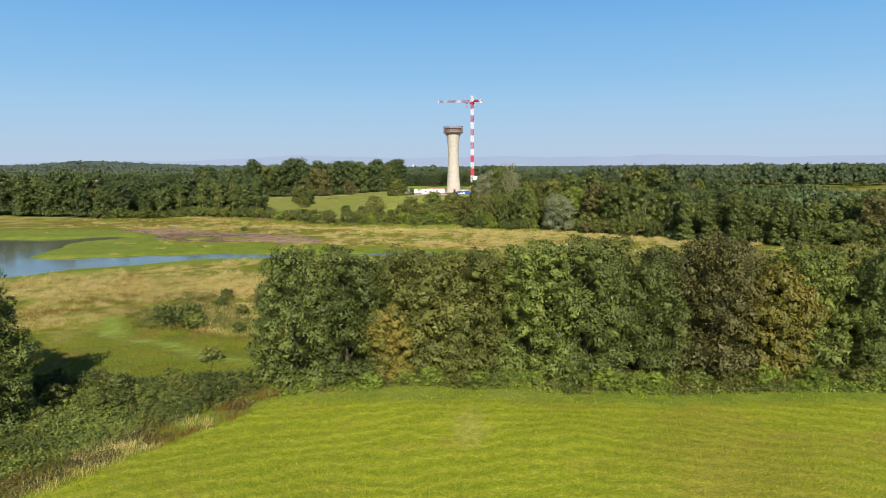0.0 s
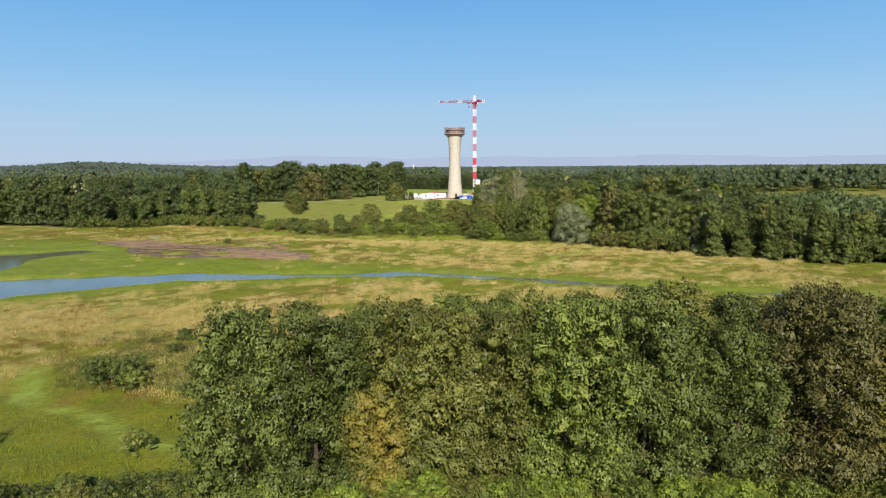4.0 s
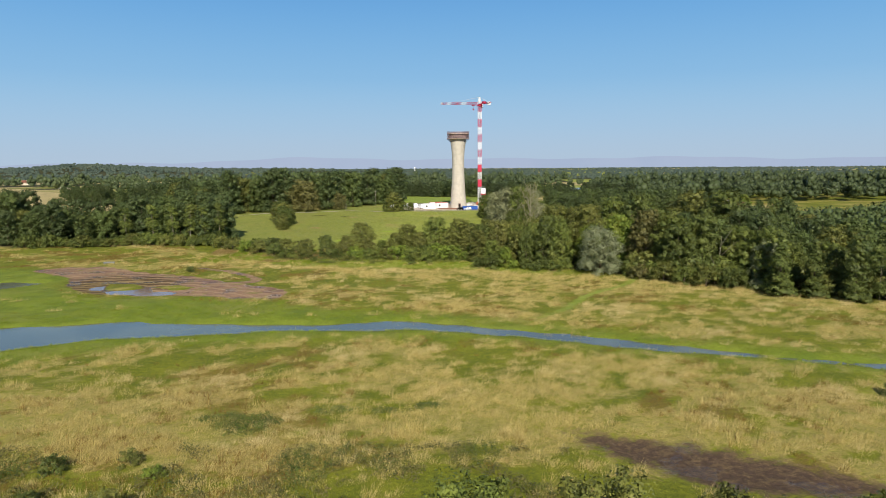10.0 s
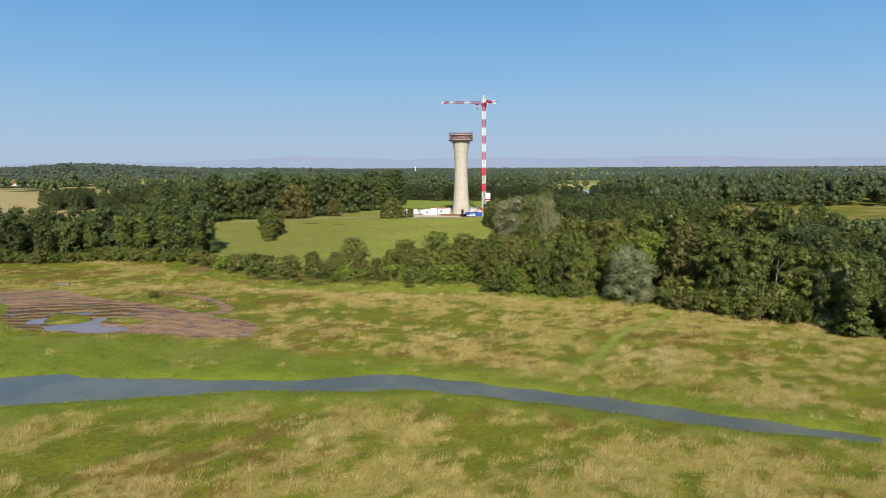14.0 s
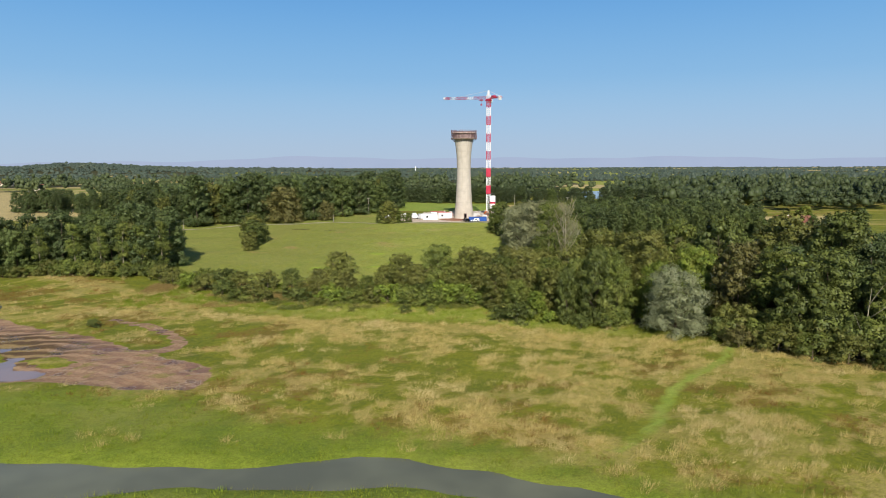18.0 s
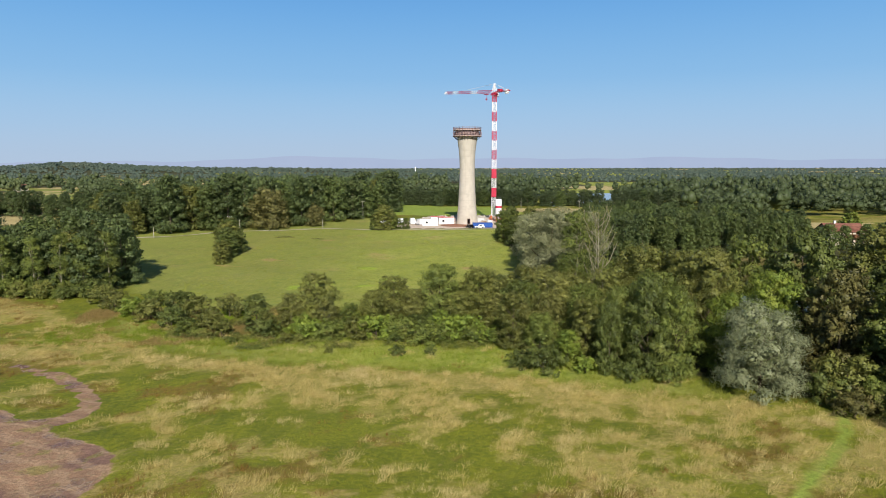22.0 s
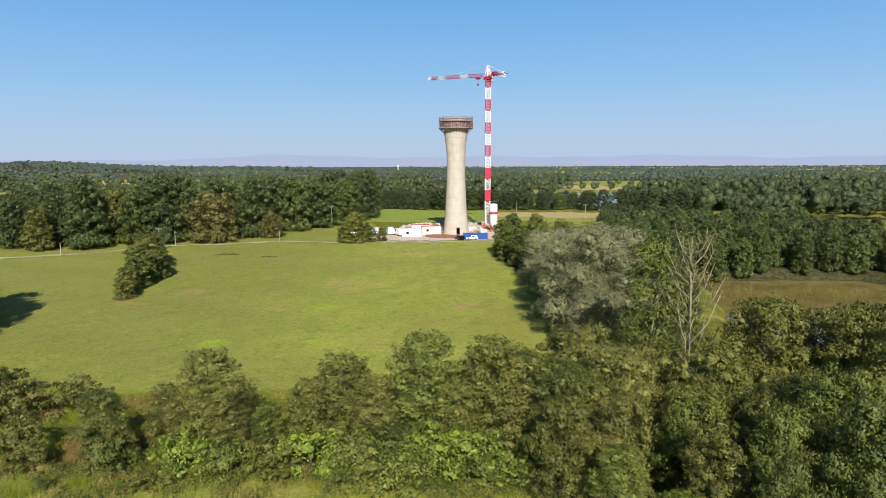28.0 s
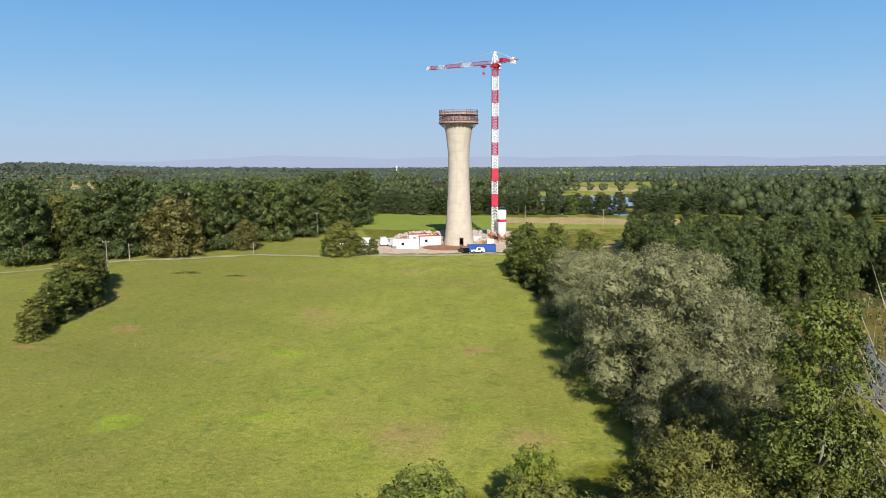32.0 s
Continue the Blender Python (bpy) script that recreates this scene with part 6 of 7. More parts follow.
SECTION = 3.87
lattice = mast_section(SECTION)
red_mesh, white_mesh = lattice.mesh("mast_section", CRANE_RED), lattice.mesh("mast_section", CRANE_WHITE)
base_z = 12.9 - 2.75 - 2 * SECTION
for i in range(13):
    red = i >= 2 and i % 2 == 0
    ob = part("mast_section", red_mesh if red else white_mesh, None, crane)
    ob.location = (0, 0, base_z + SECTION * i)
    ob.scale = (1, 1, 0.7 if i == 12 else 1)
    if i in (2, 4):
        net = Shape()
        for k in range(4):
            (x0, y0), (x1, y1) = [(-0.97, -0.97), (0.97, -0.97), (0.97, 0.97), (-0.97, 0.97)][k], [(0.97, -0.97), (0.97, 0.97), (-0.97, 0.97), (-0.97, -0.97)][k]
            net.beam((x0, y0, 1.93), (x1, y1, 1.93), 0.04, 3.7)
        part("cladding", net, CRANE_RED, ob, "closed red cladding")
foot = mast_section(base_z, 1.0, 1)
for x, y in ((2.4, 2.4), (-2.4, 2.4), (2.4, -2.4), (-2.4, -2.4)):
    foot.beam((x, y, 0.2), (0.9 * np.sign(x), 0.9 * np.sign(y), base_z), 0.22)
    foot.beam((x, y, 0.2), (0, 0, 0.25), 0.3)
part("base_frame", foot, CRANE_ORANGE, crane, "orange base frame")
for x, y in ((2.2, 2.2), (-2.2, 2.2), (2.2, -2.2), (-2.2, -2.2)):
    part("ballast_block", Shape().box(x - 0.6, x + 0.6, y - 0.6, y + 0.6, 0, 0.9), GREY, crane, "concrete ballast")
TOP = base_z + 12.7 * SECTION
jib_root = new("slewing_frame", Shape().box(-1.15, 1.15, -1.15, 1.15, 0, 0.5).box(-0.9, 0.9, -0.9, 0.9, 0.5, 1.0).mesh("slewing_frame", CRANE_RED))
jib_root.parent = crane
jib_root.matrix_basis = pose(0, 0, TOP, 0, 0, 28.6)


def lattice_boom(y0, y1, w, h, drop=0.0, bays=3, sag=0.075):
    """A three-chord boom along y, rising gently."""
    s = Shape()
    f = lambda y: 0.9 + sag * max(y, 0)
    pts = np.linspace(y0, y1, bays + 1)
    for a, b in zip(pts, pts[1:]):
        for x in (-w, w):
            s.beam((x, a, f(a)), (x, b, f(b)), 0.11)
            s.beam((x, a, f(a)), (0, (a + b) / 2, f((a + b) / 2) + h), 0.1)
            s.beam((x, b, f(b)), (0, (a + b) / 2, f((a + b) / 2) + h), 0.1)
        s.beam((0, a, f(a) + h), (0, b, f(b) + h), 0.13)
        s.beam((-w, a, f(a)), (w, b, f(b)), 0.09)
        s.beam((-w, a, f(a)), (w, a, f(a)), 0.09)
    return s


cuts = [1.0, 13.0, 18.5, 29.5, 34.5, 40.0, 42.0]
for i, (a, b) in enumerate(zip(cuts, cuts[1:])):
    part("jib_section", lattice_boom(a, b, 0.6, 1.1, bays=max(2, int((b - a) / 1.8))), CRANE_RED if i % 2 == 0 else CRANE_WHITE, jib_root)
part("counter_jib", lattice_boom(-10.5, -1.0, 0.75, 0.5, bays=5), CRANE_RED, jib_root, "red counter jib")
part("counterweight", Shape().box(-0.6, 0.6, -9.6, -8.4, -0.1, 1.6), CRANE_WHITE, jib_root, "white counterweight slabs")
part("hoist", Shape().box(-0.7, 0.7, -5.0, -3.2, 1.2, 2.1), CRANE_RED, jib_root, "red hoist house")
cat = Shape()
for x, y in ((-0.8, -0.8), (0.8, -0.8), (0.8, 0.8), (-0.8, 0.8)):
    cat.beam((x, y, 0.9), (x * 0.2, y * 0.2, 4.7), 0.18)
for z in (1.7, 2.5, 3.3, 4.0):
    w = 0.8 - 0.64 * (z - 0.9) / 3.8
    for k in range(4):
        p, q = [(-w, -w), (w, -w), (w, w), (-w, w)][k], [(w, -w), (w, w), (-w, w), (-w, -w)][k]
        cat.beam((*p, z), (*q, z), 0.1)
        cat.beam((*p, z), (q[0] * 0.8, q[1] * 0.8, z + 0.7), 0.1)
part("tower_head", cat, CRANE_WHITE, jib_root, "white tower head")
cab = part("cab", Shape().box(0.9, 2.2, 0.3, 2.2, -0.6, 1.4), CRANE_WHITE, jib_root, "white driver's cab")
part("window", Shape().box(0.98, 2.12, 2.2, 2.23, -0.3, 1.2), GLASS_DARK, cab)
for y, z in ((27, 4.0), (-8.5, 1.6)):
    part("pendant_line", Shape().tube([(0, 0, 4.6), (0, y, z)], [0.06, 0.06], 5), CRANE_WHITE, jib_root)
part("trolley", Shape().box(-0.6, 0.6, 5.5, 7.0, 0.7, 1.1), CRANE_RED, jib_root)
hook = Shape().tube([(0, 6.2, 0.8), (0, 6.2, -0.8)], [0.04, 0.04], 4).box(-0.3, 0.3, 6.0, 6.4, -1.5, -0.8)
part("hook_block", hook, CRANE_RED, jib_root, "red hook block on its rope")

# ---- building site ----
CABIN_WHITE = plain("cabin_white", (226, 224, 220), 0.55, vary=0.12, scale=1.5)
ROOF_RED = plain("sheet_red", (198, 92, 84), 0.6, vary=0.25, scale=2)
BLUE = plain("container_blue", (44, 84, 158), 0.5, vary=0.2, scale=2)
TYRE = plain("tyre", (28, 28, 28), 0.9, vary=0.1)
CAR_BLACK = plain("car_black", (20, 20, 24), 0.25, 0.2, 0.5, vary=0.1)
VAN_WHITE = plain("van_white", (228, 228, 228), 0.35, 0, 0.5, vary=0.06)
EARTH = plain("red_earth", (158, 112, 86), 0.95, vary=0.25, scale=2, bump=0.5)
RUBBLE = plain("rubble", (196, 186, 172), 0.95, vary=0.3, scale=2, bump=0.5)
TIMBER = plain("timber", (178, 146, 102), 0.85, vary=0.3, scale=4)
YELLOW = plain("machine_yellow", (206, 172, 66), 0.5, vary=0.2, scale=2)
STEEL = plain("galvanised_steel", (150, 152, 152), 0.45, 0.6, vary=0.2, scale=5)


def cabin(name, x, y, turn, l, w, h, material, label, category, ribs=True, roof=None, windows=True):
    """A site cabin or container with corner posts, ribs, door and windows."""
    root = empty(name, x, y, None, turn, label, category, "site cabins")
    body = Shape().box(-l / 2, l / 2, -w / 2, w / 2, 0.12, h)
    part("body", body, material, root)
    if ribs:
        n = int(l / 0.5)
        rib = Shape().box(-0.1, 0.1, -0.03, 0.03, 0.25, h - 0.2).mesh("rib", material)
        for i in range(n):
            for v in (-w / 2 - 0.015, w / 2 + 0.015):
                part("rib", rib, None, root).location = (-l / 2 + 0.28 + (l - 0.56) * i / (n - 1), v, 0)
    for u in (-l / 2, l / 2):
        for v in (-w / 2, w / 2):
            part("corner_post", Shape().box(u - 0.07, u + 0.07, v - 0.07, v + 0.07, 0, h + 0.06), material, root)
    if roof:
        part("roof", Shape().box(-l / 2 - 0.05, l / 2 + 0.05, -w / 2 - 0.05, w / 2 + 0.05, h + 0.0, h + 0.1), roof, root, "red sheet roof")
    if windows:
        for u in (-l * 0.22,):
            win = part("window", Shape().box(u - 0.4, u + 0.4, -w / 2 - 0.05, -w / 2 - 0.035, 1.1, 1.8), GLASS_DARK, root)
            part("frame", Shape().box(u - 0.52, u + 0.52, -w / 2 - 0.045, -w / 2 - 0.03, 0.93, 0.99).box(u - 0.52, u + 0.52, -w / 2 - 0.045, -w / 2 - 0.03, 1.91, 1.97), STEEL, win)
        part("door", Shape().box(l / 2 + 0.005, l / 2 + 0.05, -0.45, 0.45, 0.15, 2.15), STEEL, root)
    return root


def vehicle(name, x, y, turn, l, w, h, bonnet, material, label, category):
    """A car or van: shaped body, glass, four wheels, lamps."""
    root = empty(name, x, y, None, turn, label, category, "site vehicles")
    hb = h * (0.55 if bonnet > 0.25 else 0.5)
    prof = [(-l / 2, 0.35), (l / 2, 0.35), (l / 2, hb * 0.92), (l / 2 - l * bonnet, hb), (l / 2 - l * (bonnet + 0.14), h), (-l / 2 + 0.25, h * 0.98), (-l / 2, hb)]
    n = len(prof)
    v = [(a, -w / 2 * (1 if b <= hb else 0.86), b) for a, b in prof] + [(a, w / 2 * (1 if b <= hb else 0.86), b) for a, b in prof]
    s = Shape().add(v, [(i, (i + 1) % n, n + (i + 1) % n, n + i) for i in range(n)], [(0, i + 1, i) for i in range(1, n - 1)] + [(n, n + i, n + i + 1) for i in range(1, n - 1)])
    part("body", s, material, root)
    x0, x1 = l / 2 - l * bonnet, l / 2 - l * (bonnet + 0.14)
    part("windscreen", Shape().beam((x0 - 0.02, 0, hb + 0.06), (x1 + 0.04, 0, h - 0.06), w * 0.8, 0.05, up=(1, 0, 0.6)), GLASS_DARK, root)
    for sgn in (-1, 1):
        part("side_window", Shape().box(-l * 0.2 if bonnet > 0.25 else x1 - 0.9, x1 - 0.15, sgn * w * 0.465 - 0.03, sgn * w * 0.465 + 0.03, hb + 0.08, h - 0.14), GLASS_DARK, root)
        part("headlight", Shape().box(l / 2 - 0.03, l / 2 + 0.02, sgn * w * 0.36 - 0.16, sgn * w * 0.36 + 0.16, hb * 0.65, hb * 0.82), VAN_WHITE, root)
        for u in (-l * 0.31, l * 0.31):
            wheel = Shape()
            a = np.arange(14) * 2 * np.pi / 14
            for k, (r, yy) in enumerate(((0.33, -0.11), (0.33, 0.11))):
                wheel.add(np.c_[u + r * np.cos(a), np.full(14, sgn * (w / 2 - 0.08) + yy), 0.33 + r * np.sin(a)])
            i = np.arange(14)
            wheel.q = [np.c_[i, (i + 1) % 14, 14 + (i + 1) % 14, 14 + i]]
            wheel.t = [np.array([(0, j + 1, j) for j in range(1, 13)] + [(14, 14 + j, 14 + j + 1) for j in range(1, 13)])]
            tyre = part("wheel", wheel, TYRE, root)
            part("rim", Shape().tube([(u, sgn * (w / 2 + 0.03), 0.33), (u, sgn * (w / 2 + 0.045), 0.33)], [0.2, 0.19], 10), STEEL, tyre)
    return root


cabin("site_cabin", -8.3, 387, 4, 6.0, 2.5, 2.7, CABIN_WHITE, "white ribbed site cabin on the gravel yard", "cabin")
cabin("site_cabin", -2.2, 394.5, 14, 6.0, 2.5, 2.7, CABIN_WHITE, "white site cabin with a red roof on the gravel yard", "cabin", roof=ROOF_RED)
cabin("site_cabin", -5.5, 400.5, 10, 6.0, 2.5, 2.6, CABIN_WHITE, "white site cabin behind the others with a red roof", "cabin", roof=ROOF_RED)
cabin("shipping_container", 11.6, 379.9, 3, 7.2, 2.44, 1.85, BLUE, "blue ribbed steel container beside the lane", "container", windows=False)
vehicle("van", -12.6, 392, 115, 4.9, 2.0, 2.3, 0.14, VAN_WHITE, "white panel van parked on the site", "van")
vehicle("van", -15.6, 395.5, 100, 5.0, 2.0, 2.4, 0.14, VAN_WHITE, "white panel van parked beside the cabins", "van")
vehicle("van", -21.6, 392.5, 175, 5.6, 2.1, 2.6, 0.14, VAN_WHITE, "white box van behind the lane bushes", "van")
vehicle("car", -27.5, 396.0, 160, 4.2, 1.75, 1.5, 0.3, VAN_WHITE, "white car behind the lane bushes", "car")
vehicle("car", 6.7, 378.6, 112, 3.9, 1.7, 1.35, 0.3, CAR_BLACK, "black car parked before the tower", "car")
vehicle("pickup", 10.4, 377.4, 180, 3.6, 1.6, 1.45, 0.3, VAN_WHITE, "white pickup parked before the blue container", "car")
pad_s = Shape().lathe([(0.1, 0.07), (6.2, 0.06), (7.0, 0.0), (7.1, -0.1)], 40)
pad = tagged(new("earth_pad", pad_s.mesh("earth_pad", EARTH, True)), "round pad of red-brown earth before the tower", "ground", kind="structure")
pad.location = (2.8, 389.5, 2.76)
# silo
silo = empty("cement_silo", 19.2, 400.5, 2.75, 0, "white cement silo with a red band on orange legs", "silo")
part("tank", Shape().lathe([(0.35, 1.5), (1.3, 2.7), (1.3, 9.4), (1.2, 9.6), (0.05, 9.7)], 28), CRANE_WHITE, silo, smooth=True)
part("band", Shape().lathe([(1.31, 6.1), (1.315, 6.1), (1.315, 6.9), (1.31, 6.9)], 28), CRANE_RED, silo, "red painted band")
for a in (45, 135, 225, 315):
    c, s = math.cos(radians(a)), math.sin(radians(a))
    part("leg", Shape().beam((c * 1.5, s * 1.5, 0), (c * 1.2, s * 1.2, 3.4), 0.16), CRANE_ORANGE, silo)
part("brace", Shape().beam((-1.05, -1.05, 0.6), (0.95, -0.95, 2.6), 0.1).beam((1.05, -1.05, 0.6), (-0.95, -0.95, 2.6), 0.1).beam((-1, 1, 0.6), (-1, -1, 2.6), 0.1), CRANE_ORANGE, silo)
part("top_rail", Shape().lathe([(1.15, 10.4), (1.2, 10.4), (1.2, 10.46), (1.15, 10.46)], 20, closed=True), STEEL, silo)


# loose stuff on the site: pallets, stacks, rubble
def heap(x, y, w, h, seed, material, label):
    rng = np.random.default_rng(seed)
    s = Shape()
    for i in range(int(16 * w)):
        r = rng.uniform(0.16, 0.5)
        a, d = rng.uniform(0, 6.28), w * math.sqrt(rng.random())
        k = rng.uniform(0.6, 1.3, (len(ICO1_V), 1))
        s.add(ICO1_V * k * r + (d * math.cos(a), d * math.sin(a) * 0.7, max(0.0, h * (1 - d / w)) * rng.uniform(0.3, 1) + r * 0.3), tris=ICO1_F)
    ob = new("rubble_heap", s.mesh("rubble_heap", material))
    ob.location = (x, y, ground_z(x, y))
    tagged(ob, label, "rubble", "rubble heaps")


for i, (x, y, w, h, mt) in enumerate(((13.5, 402, 2.2, 1.4, RUBBLE), (16, 413, 2.6, 1.6, RUBBLE), (11.5, 409, 2.0, 1.5, RUBBLE), (14, 420, 2.8, 1.7, RUBBLE), (-4.5, 408, 2.2, 1.3, RUBBLE), (-9, 412, 2.6, 1.2, EARTH), (-1.5, 414, 2.0, 1.5, RUBBLE), (24, 394, 1.8, 1.1, RUBBLE), (-8, 424, 2.6, 1.6, RUBBLE), (-4, 428, 3.0, 2.0, RUBBLE), (-0.5, 421, 2.4, 1.8, EARTH), (2.5, 428, 3.0, 2.2, RUBBLE), (-11, 418, 2.2, 1.4, RUBBLE), (14, 426, 2.8, 2.0, RUBBLE), (18, 430, 3.0, 2.2, RUBBLE), (22, 424, 2.6, 1.8, RUBBLE), (2, 411, 2.4, 1.6, RUBBLE), (-7, 406, 1.6, 1.0, RUBBLE), (19, 402, 2.4, 1.5, RUBBLE), (22, 406, 2.0, 1.6, RUBBLE), (-12, 408, 2.0, 1.2, RUBBLE), (18, 418, 2.6, 2.0, RUBBLE), (10, 415, 2.4, 1.8, RUBBLE), (1, 420, 2.4, 1.9, RUBBLE), (-6, 418, 2.6, 1.7, RUBBLE), (15, 408, 1.8, 1.6, RUBBLE), (-12, 407, 2.0, 1.3, EARTH), (21, 410, 2.2, 1.5, RUBBLE))):
    heap(x, y, w, h * 0.7, 60 + i, mt, "heap of pale rubble and spoil on the site" if mt is RUBBLE else "heap of brown spoil on the site")


def stack(x, y, turn, l, w, n, material, label):
    s = Shape()
    for i in range(n):
        s.box(-l / 2, l / 2, -w / 2, w / 2, 0.16 * i + 0.02, 0.16 * i + 0.14)
        s.box(-l / 2, -l / 2 + 0.1, -w / 2, w / 2, 0.16 * i + 0.14, 0.16 * i + 0.18)
        s.box(l / 2 - 0.1, l / 2, -w / 2, w / 2, 0.16 * i + 0.14, 0.16 * i + 0.18)
    ob = new("stack_of_boards", s.mesh("stack_of_boards", material))
    ob.matrix_basis = pose(x, y, ground_z(x, y), 0, 0, turn)
    tagged(ob, label, "boards", "site stacks")


for x, y, t, l, w, n, mt, lb in ((-6, 402, 20, 3, 1.2, 7, TIMBER, "stack of pale timber boards"), (-1, 404, -15, 2.6, 1.2, 9, YELLOW, "stack of yellow formwork beams"), (1.5, 407, 10, 2.4, 1.2, 8, FORM_PANEL, "stack of brown formwork panels"),
                             (-12, 402, 5, 2.4, 1.2, 6, RUBBLE, "stack of pale blocks"), (13, 396, 60, 2.4, 1.2, 6, TIMBER, "stack of timber boards"), (15.5, 398, 10, 2, 1.2, 8, CABIN_WHITE, "stack of white wrapped blocks"),
                             (12.4, 405.5, -20, 2.6, 1.2, 9, CABIN_WHITE, "stack of white wrapped blocks"), (21.5, 388, 5, 2.4, 1.2, 5, TIMBER, "stack of timber boards"), (-9.5, 398, 35, 2.4, 1.2, 8, YELLOW, "stack of yellow formwork beams")):
    stack(x, y, t, l, w, n, mt, lb)

# ---- utility poles ----
POLE_GREY = plain("pole_concrete", (158, 152, 136), 0.85, vary=0.2, scale=3)


def utility_pole(x, y, h, arms, label):
    root = empty("utility_pole", x, y, None, 12, label, "pole", "utility poles")
    part("post", Shape().tube([(0, 0, -0.4), (0, 0, h * 0.5), (0, 0, h)], [0.13, 0.11, 0.08], 8), POLE_GREY, root)
    if arms:
        part("crossarm", Shape().beam((-0.75, 0, h - 0.35), (0.75, 0, h - 0.35), 0.12), POLE_GREY, root)
        for u in (-0.65, 0, 0.65):
            part("insulator", Shape().tube([(u, 0, h - 0.3), (u, 0, h - 0.05)], [0.06, 0.05], 6), CABIN_WHITE, root)


for x, y, h, arms in ((-76.5, 357, 6.8, True), (-76.8, 369.5, 4.4, False), (-48.2, 377.6, 3.4, False), (-38, 418, 8.0, True), (-100.3, 351.2, 3.6, False), (60, 442, 6.5, True), (36, 470, 6.5, False)):
    utility_pole(x, y, h, arms, "pale concrete utility pole with a crossarm beside the lane" if arms else "short pale post beside the lane")

# ---- farmhouse behind the pond ----
TILES = plain("roof_tiles", (140, 94, 78), 0.85, vary=0.35, scale=3, bump=0.5)
RENDER = plain("lime_render", (206, 194, 172), 0.9, vary=0.15, scale=1)
WOOD = plain("brown_wood", (122, 84, 58), 0.8, vary=0.3, scale=3)


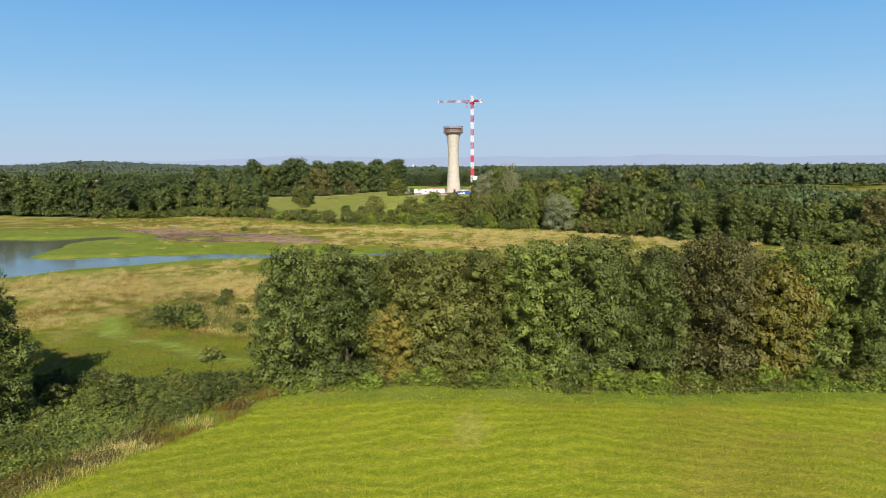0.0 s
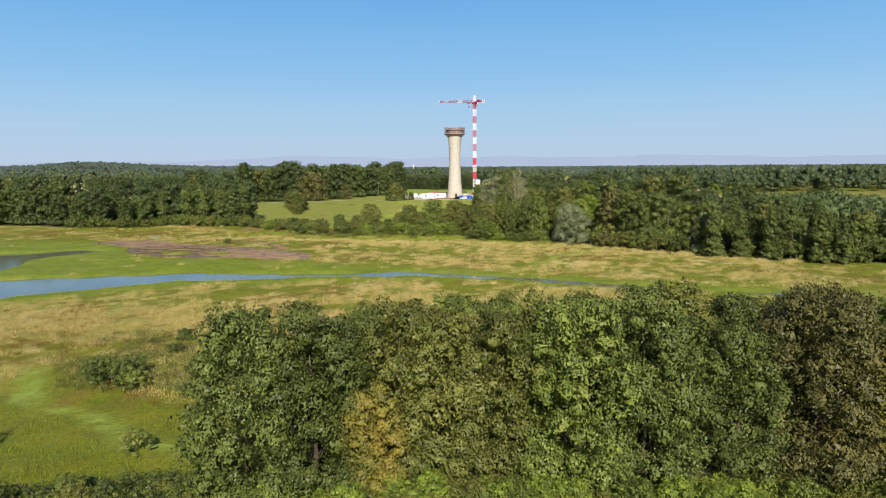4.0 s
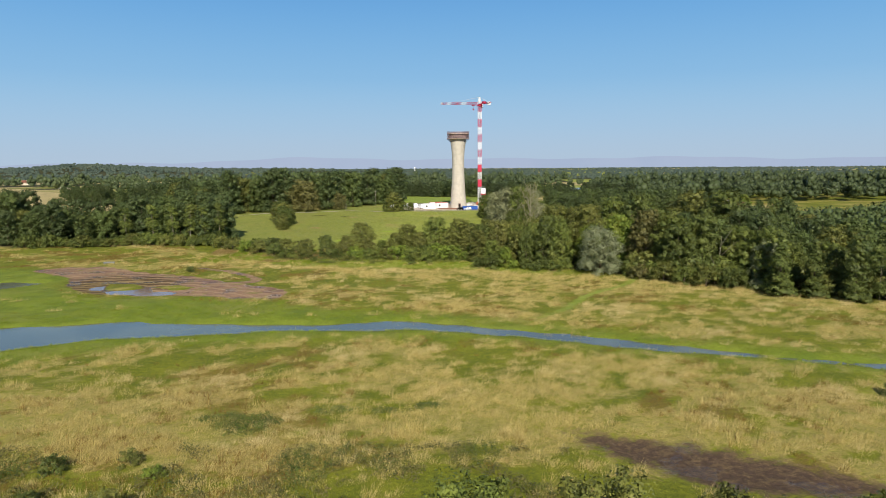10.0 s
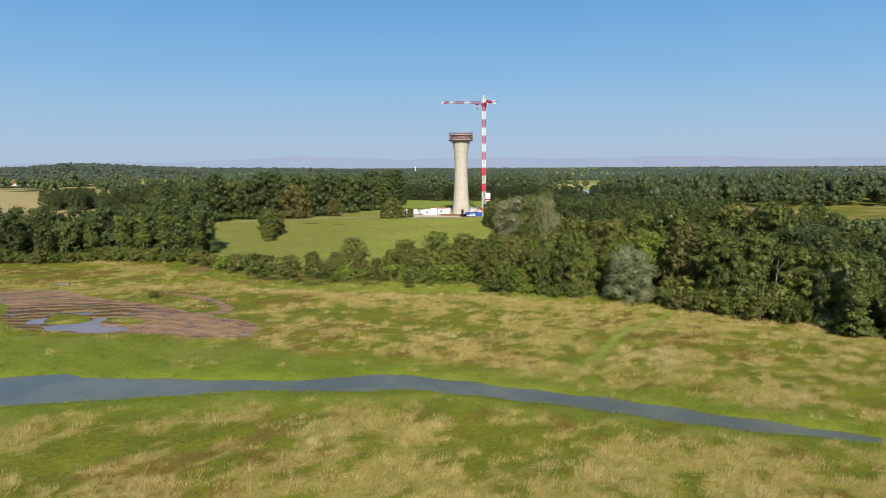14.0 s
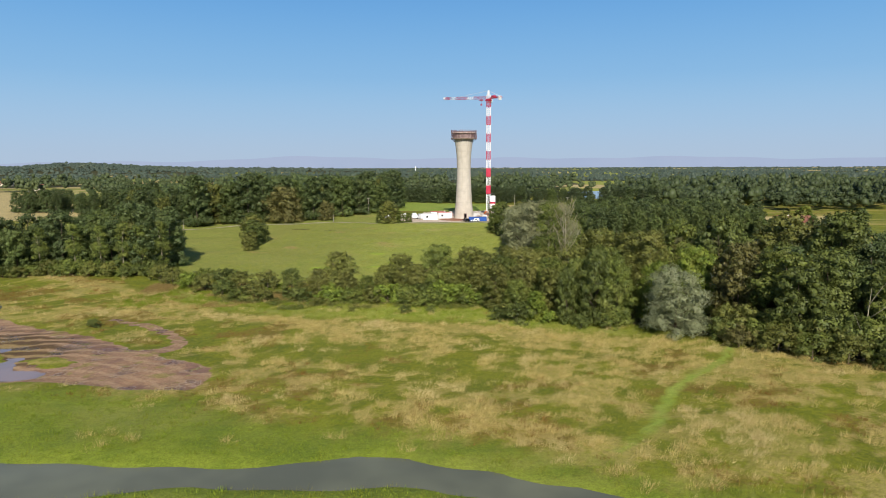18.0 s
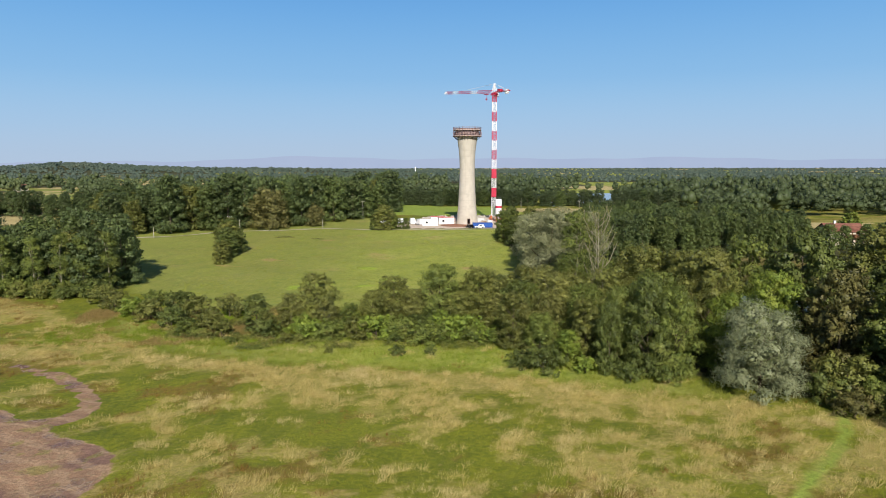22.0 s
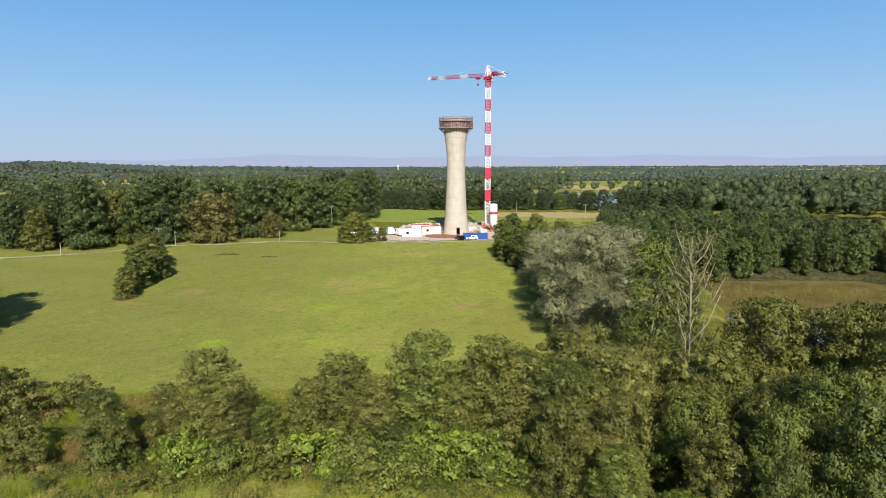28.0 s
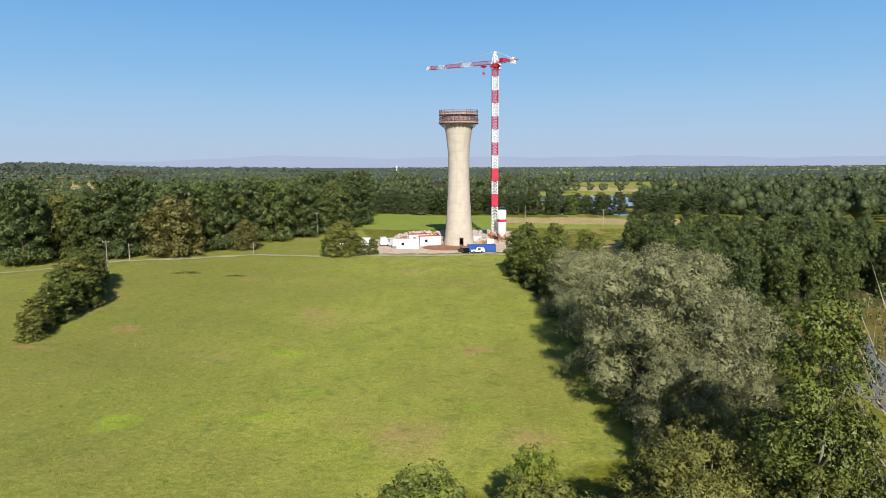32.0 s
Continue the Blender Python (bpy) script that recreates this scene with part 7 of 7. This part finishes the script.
def house(x, y, turn, l, w, eave, ridge, label, balcony=False, scale=1.0):
    root = empty("farmhouse", x, y, None, turn, label, "house", "houses")
    wall = Shape().box(-l / 2, l / 2, -w / 2, w / 2, -0.3, eave)
    for u in (-l / 2, l / 2):
        k = 0.0 if u < 0 else -0.0
        wall.add([(u, -w / 2, eave), (u, w / 2, eave), (u, 0, ridge - 0.1)], tris=[(0, 1, 2)] if u > 0 else [(0, 2, 1)])
    part("wall", wall, RENDER, root)
    for sgn, nm in ((-1, "front"), (1, "back")):
        roof = Shape().beam((0, sgn * (w / 2 + 0.5), eave - 0.15), (0, 0.0, ridge + 0.1), l + 0.8, 0.14, up=(0, 0, 1))
        rf = part("roof", roof, TILES, root, "terracotta tile roof")
        if sgn < 0:
            rows = Shape()
            for i in range(12):
                f = (i + 0.5) / 12
                rows.beam((-l / 2 - 0.4, -(w / 2 + 0.5) * (1 - f), eave + (ridge - eave) * f + 0.02 + 0.05), (l / 2 + 0.4, -(w / 2 + 0.5) * (1 - f), eave + (ridge - eave) * f + 0.07), 0.12, 0.06)
            part("tile_course", rows, TILES, rf)
    part("chimney", Shape().box(-l * 0.2, -l * 0.2 + 0.6, -0.3, 0.3, ridge - 0.4, ridge + 0.9), CABIN_WHITE, root, "white chimney")
    n = max(2, int(l / 3))
    for i in range(n):
        u = -l / 2 + l * (i + 0.5) / n
        for z in ([1.0, 3.4] if eave > 4.5 else [1.0]):
            win = part("window", Shape().box(u - 0.45, u + 0.45, -w / 2 - 0.03, -w / 2 - 0.01, z, z + 1.2), GLASS_DARK, root)
            part("frame", Shape().box(u - 0.52, u + 0.52, -w / 2 - 0.05, -w / 2 - 0.012, z - 0.08, z - 0.01).box(u - 0.52, u + 0.52, -w / 2 - 0.05, -w / 2 - 0.012, z + 1.21, z + 1.28), CABIN_WHITE, win)
    if balcony:
        part("balcony", Shape().box(-l * 0.1, l / 2, -w / 2 - 1.4, -w / 2, 2.6, 2.75), WOOD, root, "brown wooden balcony")
        for i in range(7):
            u = -l * 0.1 + l * 0.6 * i / 6
            part("post", Shape().beam((u, -w / 2 - 1.35, 0), (u, -w / 2 - 1.35, eave), 0.16), WOOD, root)
        part("railing", Shape().box(-l * 0.1, l / 2, -w / 2 - 1.4, -w / 2 - 1.34, 2.75, 3.6), WOOD, root)
    return root


house(118.5, 332, -4, 10.5, 8, 4.4, 6.4, "long farmhouse with terracotta roof and wooden balcony behind the pond", True)
house(105, 333, 6, 5, 5, 2.9, 4.6, "small pale outhouse with tiled roof beside the farmhouse")
kiosk = empty("garden_hut", 103.5, 322, None, 8, "small white garden hut with a red roof", "hut")
part("wall", Shape().box(-1, 1, -0.8, 0.8, 0, 1.4), CABIN_WHITE, kiosk)
part("roof", Shape().add([(-1.2, -1, 1.4), (1.2, -1, 1.4), (1.2, 1, 1.4), (-1.2, 1, 1.4), (-1.2, 0, 2.0), (1.2, 0, 2.0)], [(0, 1, 5, 4), (2, 3, 4, 5), (3, 2, 1, 0)], [(3, 0, 4), (1, 2, 5)]), ROOF_RED, kiosk)
for x, y, t, l in ((-388, 745, 60, 9), (-520, 905, 10, 14), (880, 1130, 5, 16)):
    house(x, y, t, l, 8, 3.4, 6.0, "far white house with terracotta roof among fields")
# distant white tower on the plain
far_tower = empty("distant_tower", -106, 2500, float(land(np.array([-106.0]), np.array([2500.0]))[0]), 0, "distant white tower on the plain", "tower")
part("shaft", Shape().lathe([(1.6, -1), (1.4, 5), (1.5, 11), (2.4, 13), (2.4, 16), (0.2, 17)], 20), CRANE_WHITE, far_tower, smooth=True)

# fishing-pond jetty bits and a small bench by the mud
shelter = empty("field_trough", -86.5, 221, None, 5, "small grey metal trough on the mud", "trough")
part("body", Shape().box(-1.3, 1.3, -0.4, 0.4, 0.25, 0.6), STEEL, shelter)
for u in (-1.1, 1.1):
    part("leg", Shape().box(u - 0.06, u + 0.06, -0.35, 0.35, 0, 0.26), STEEL, shelter)
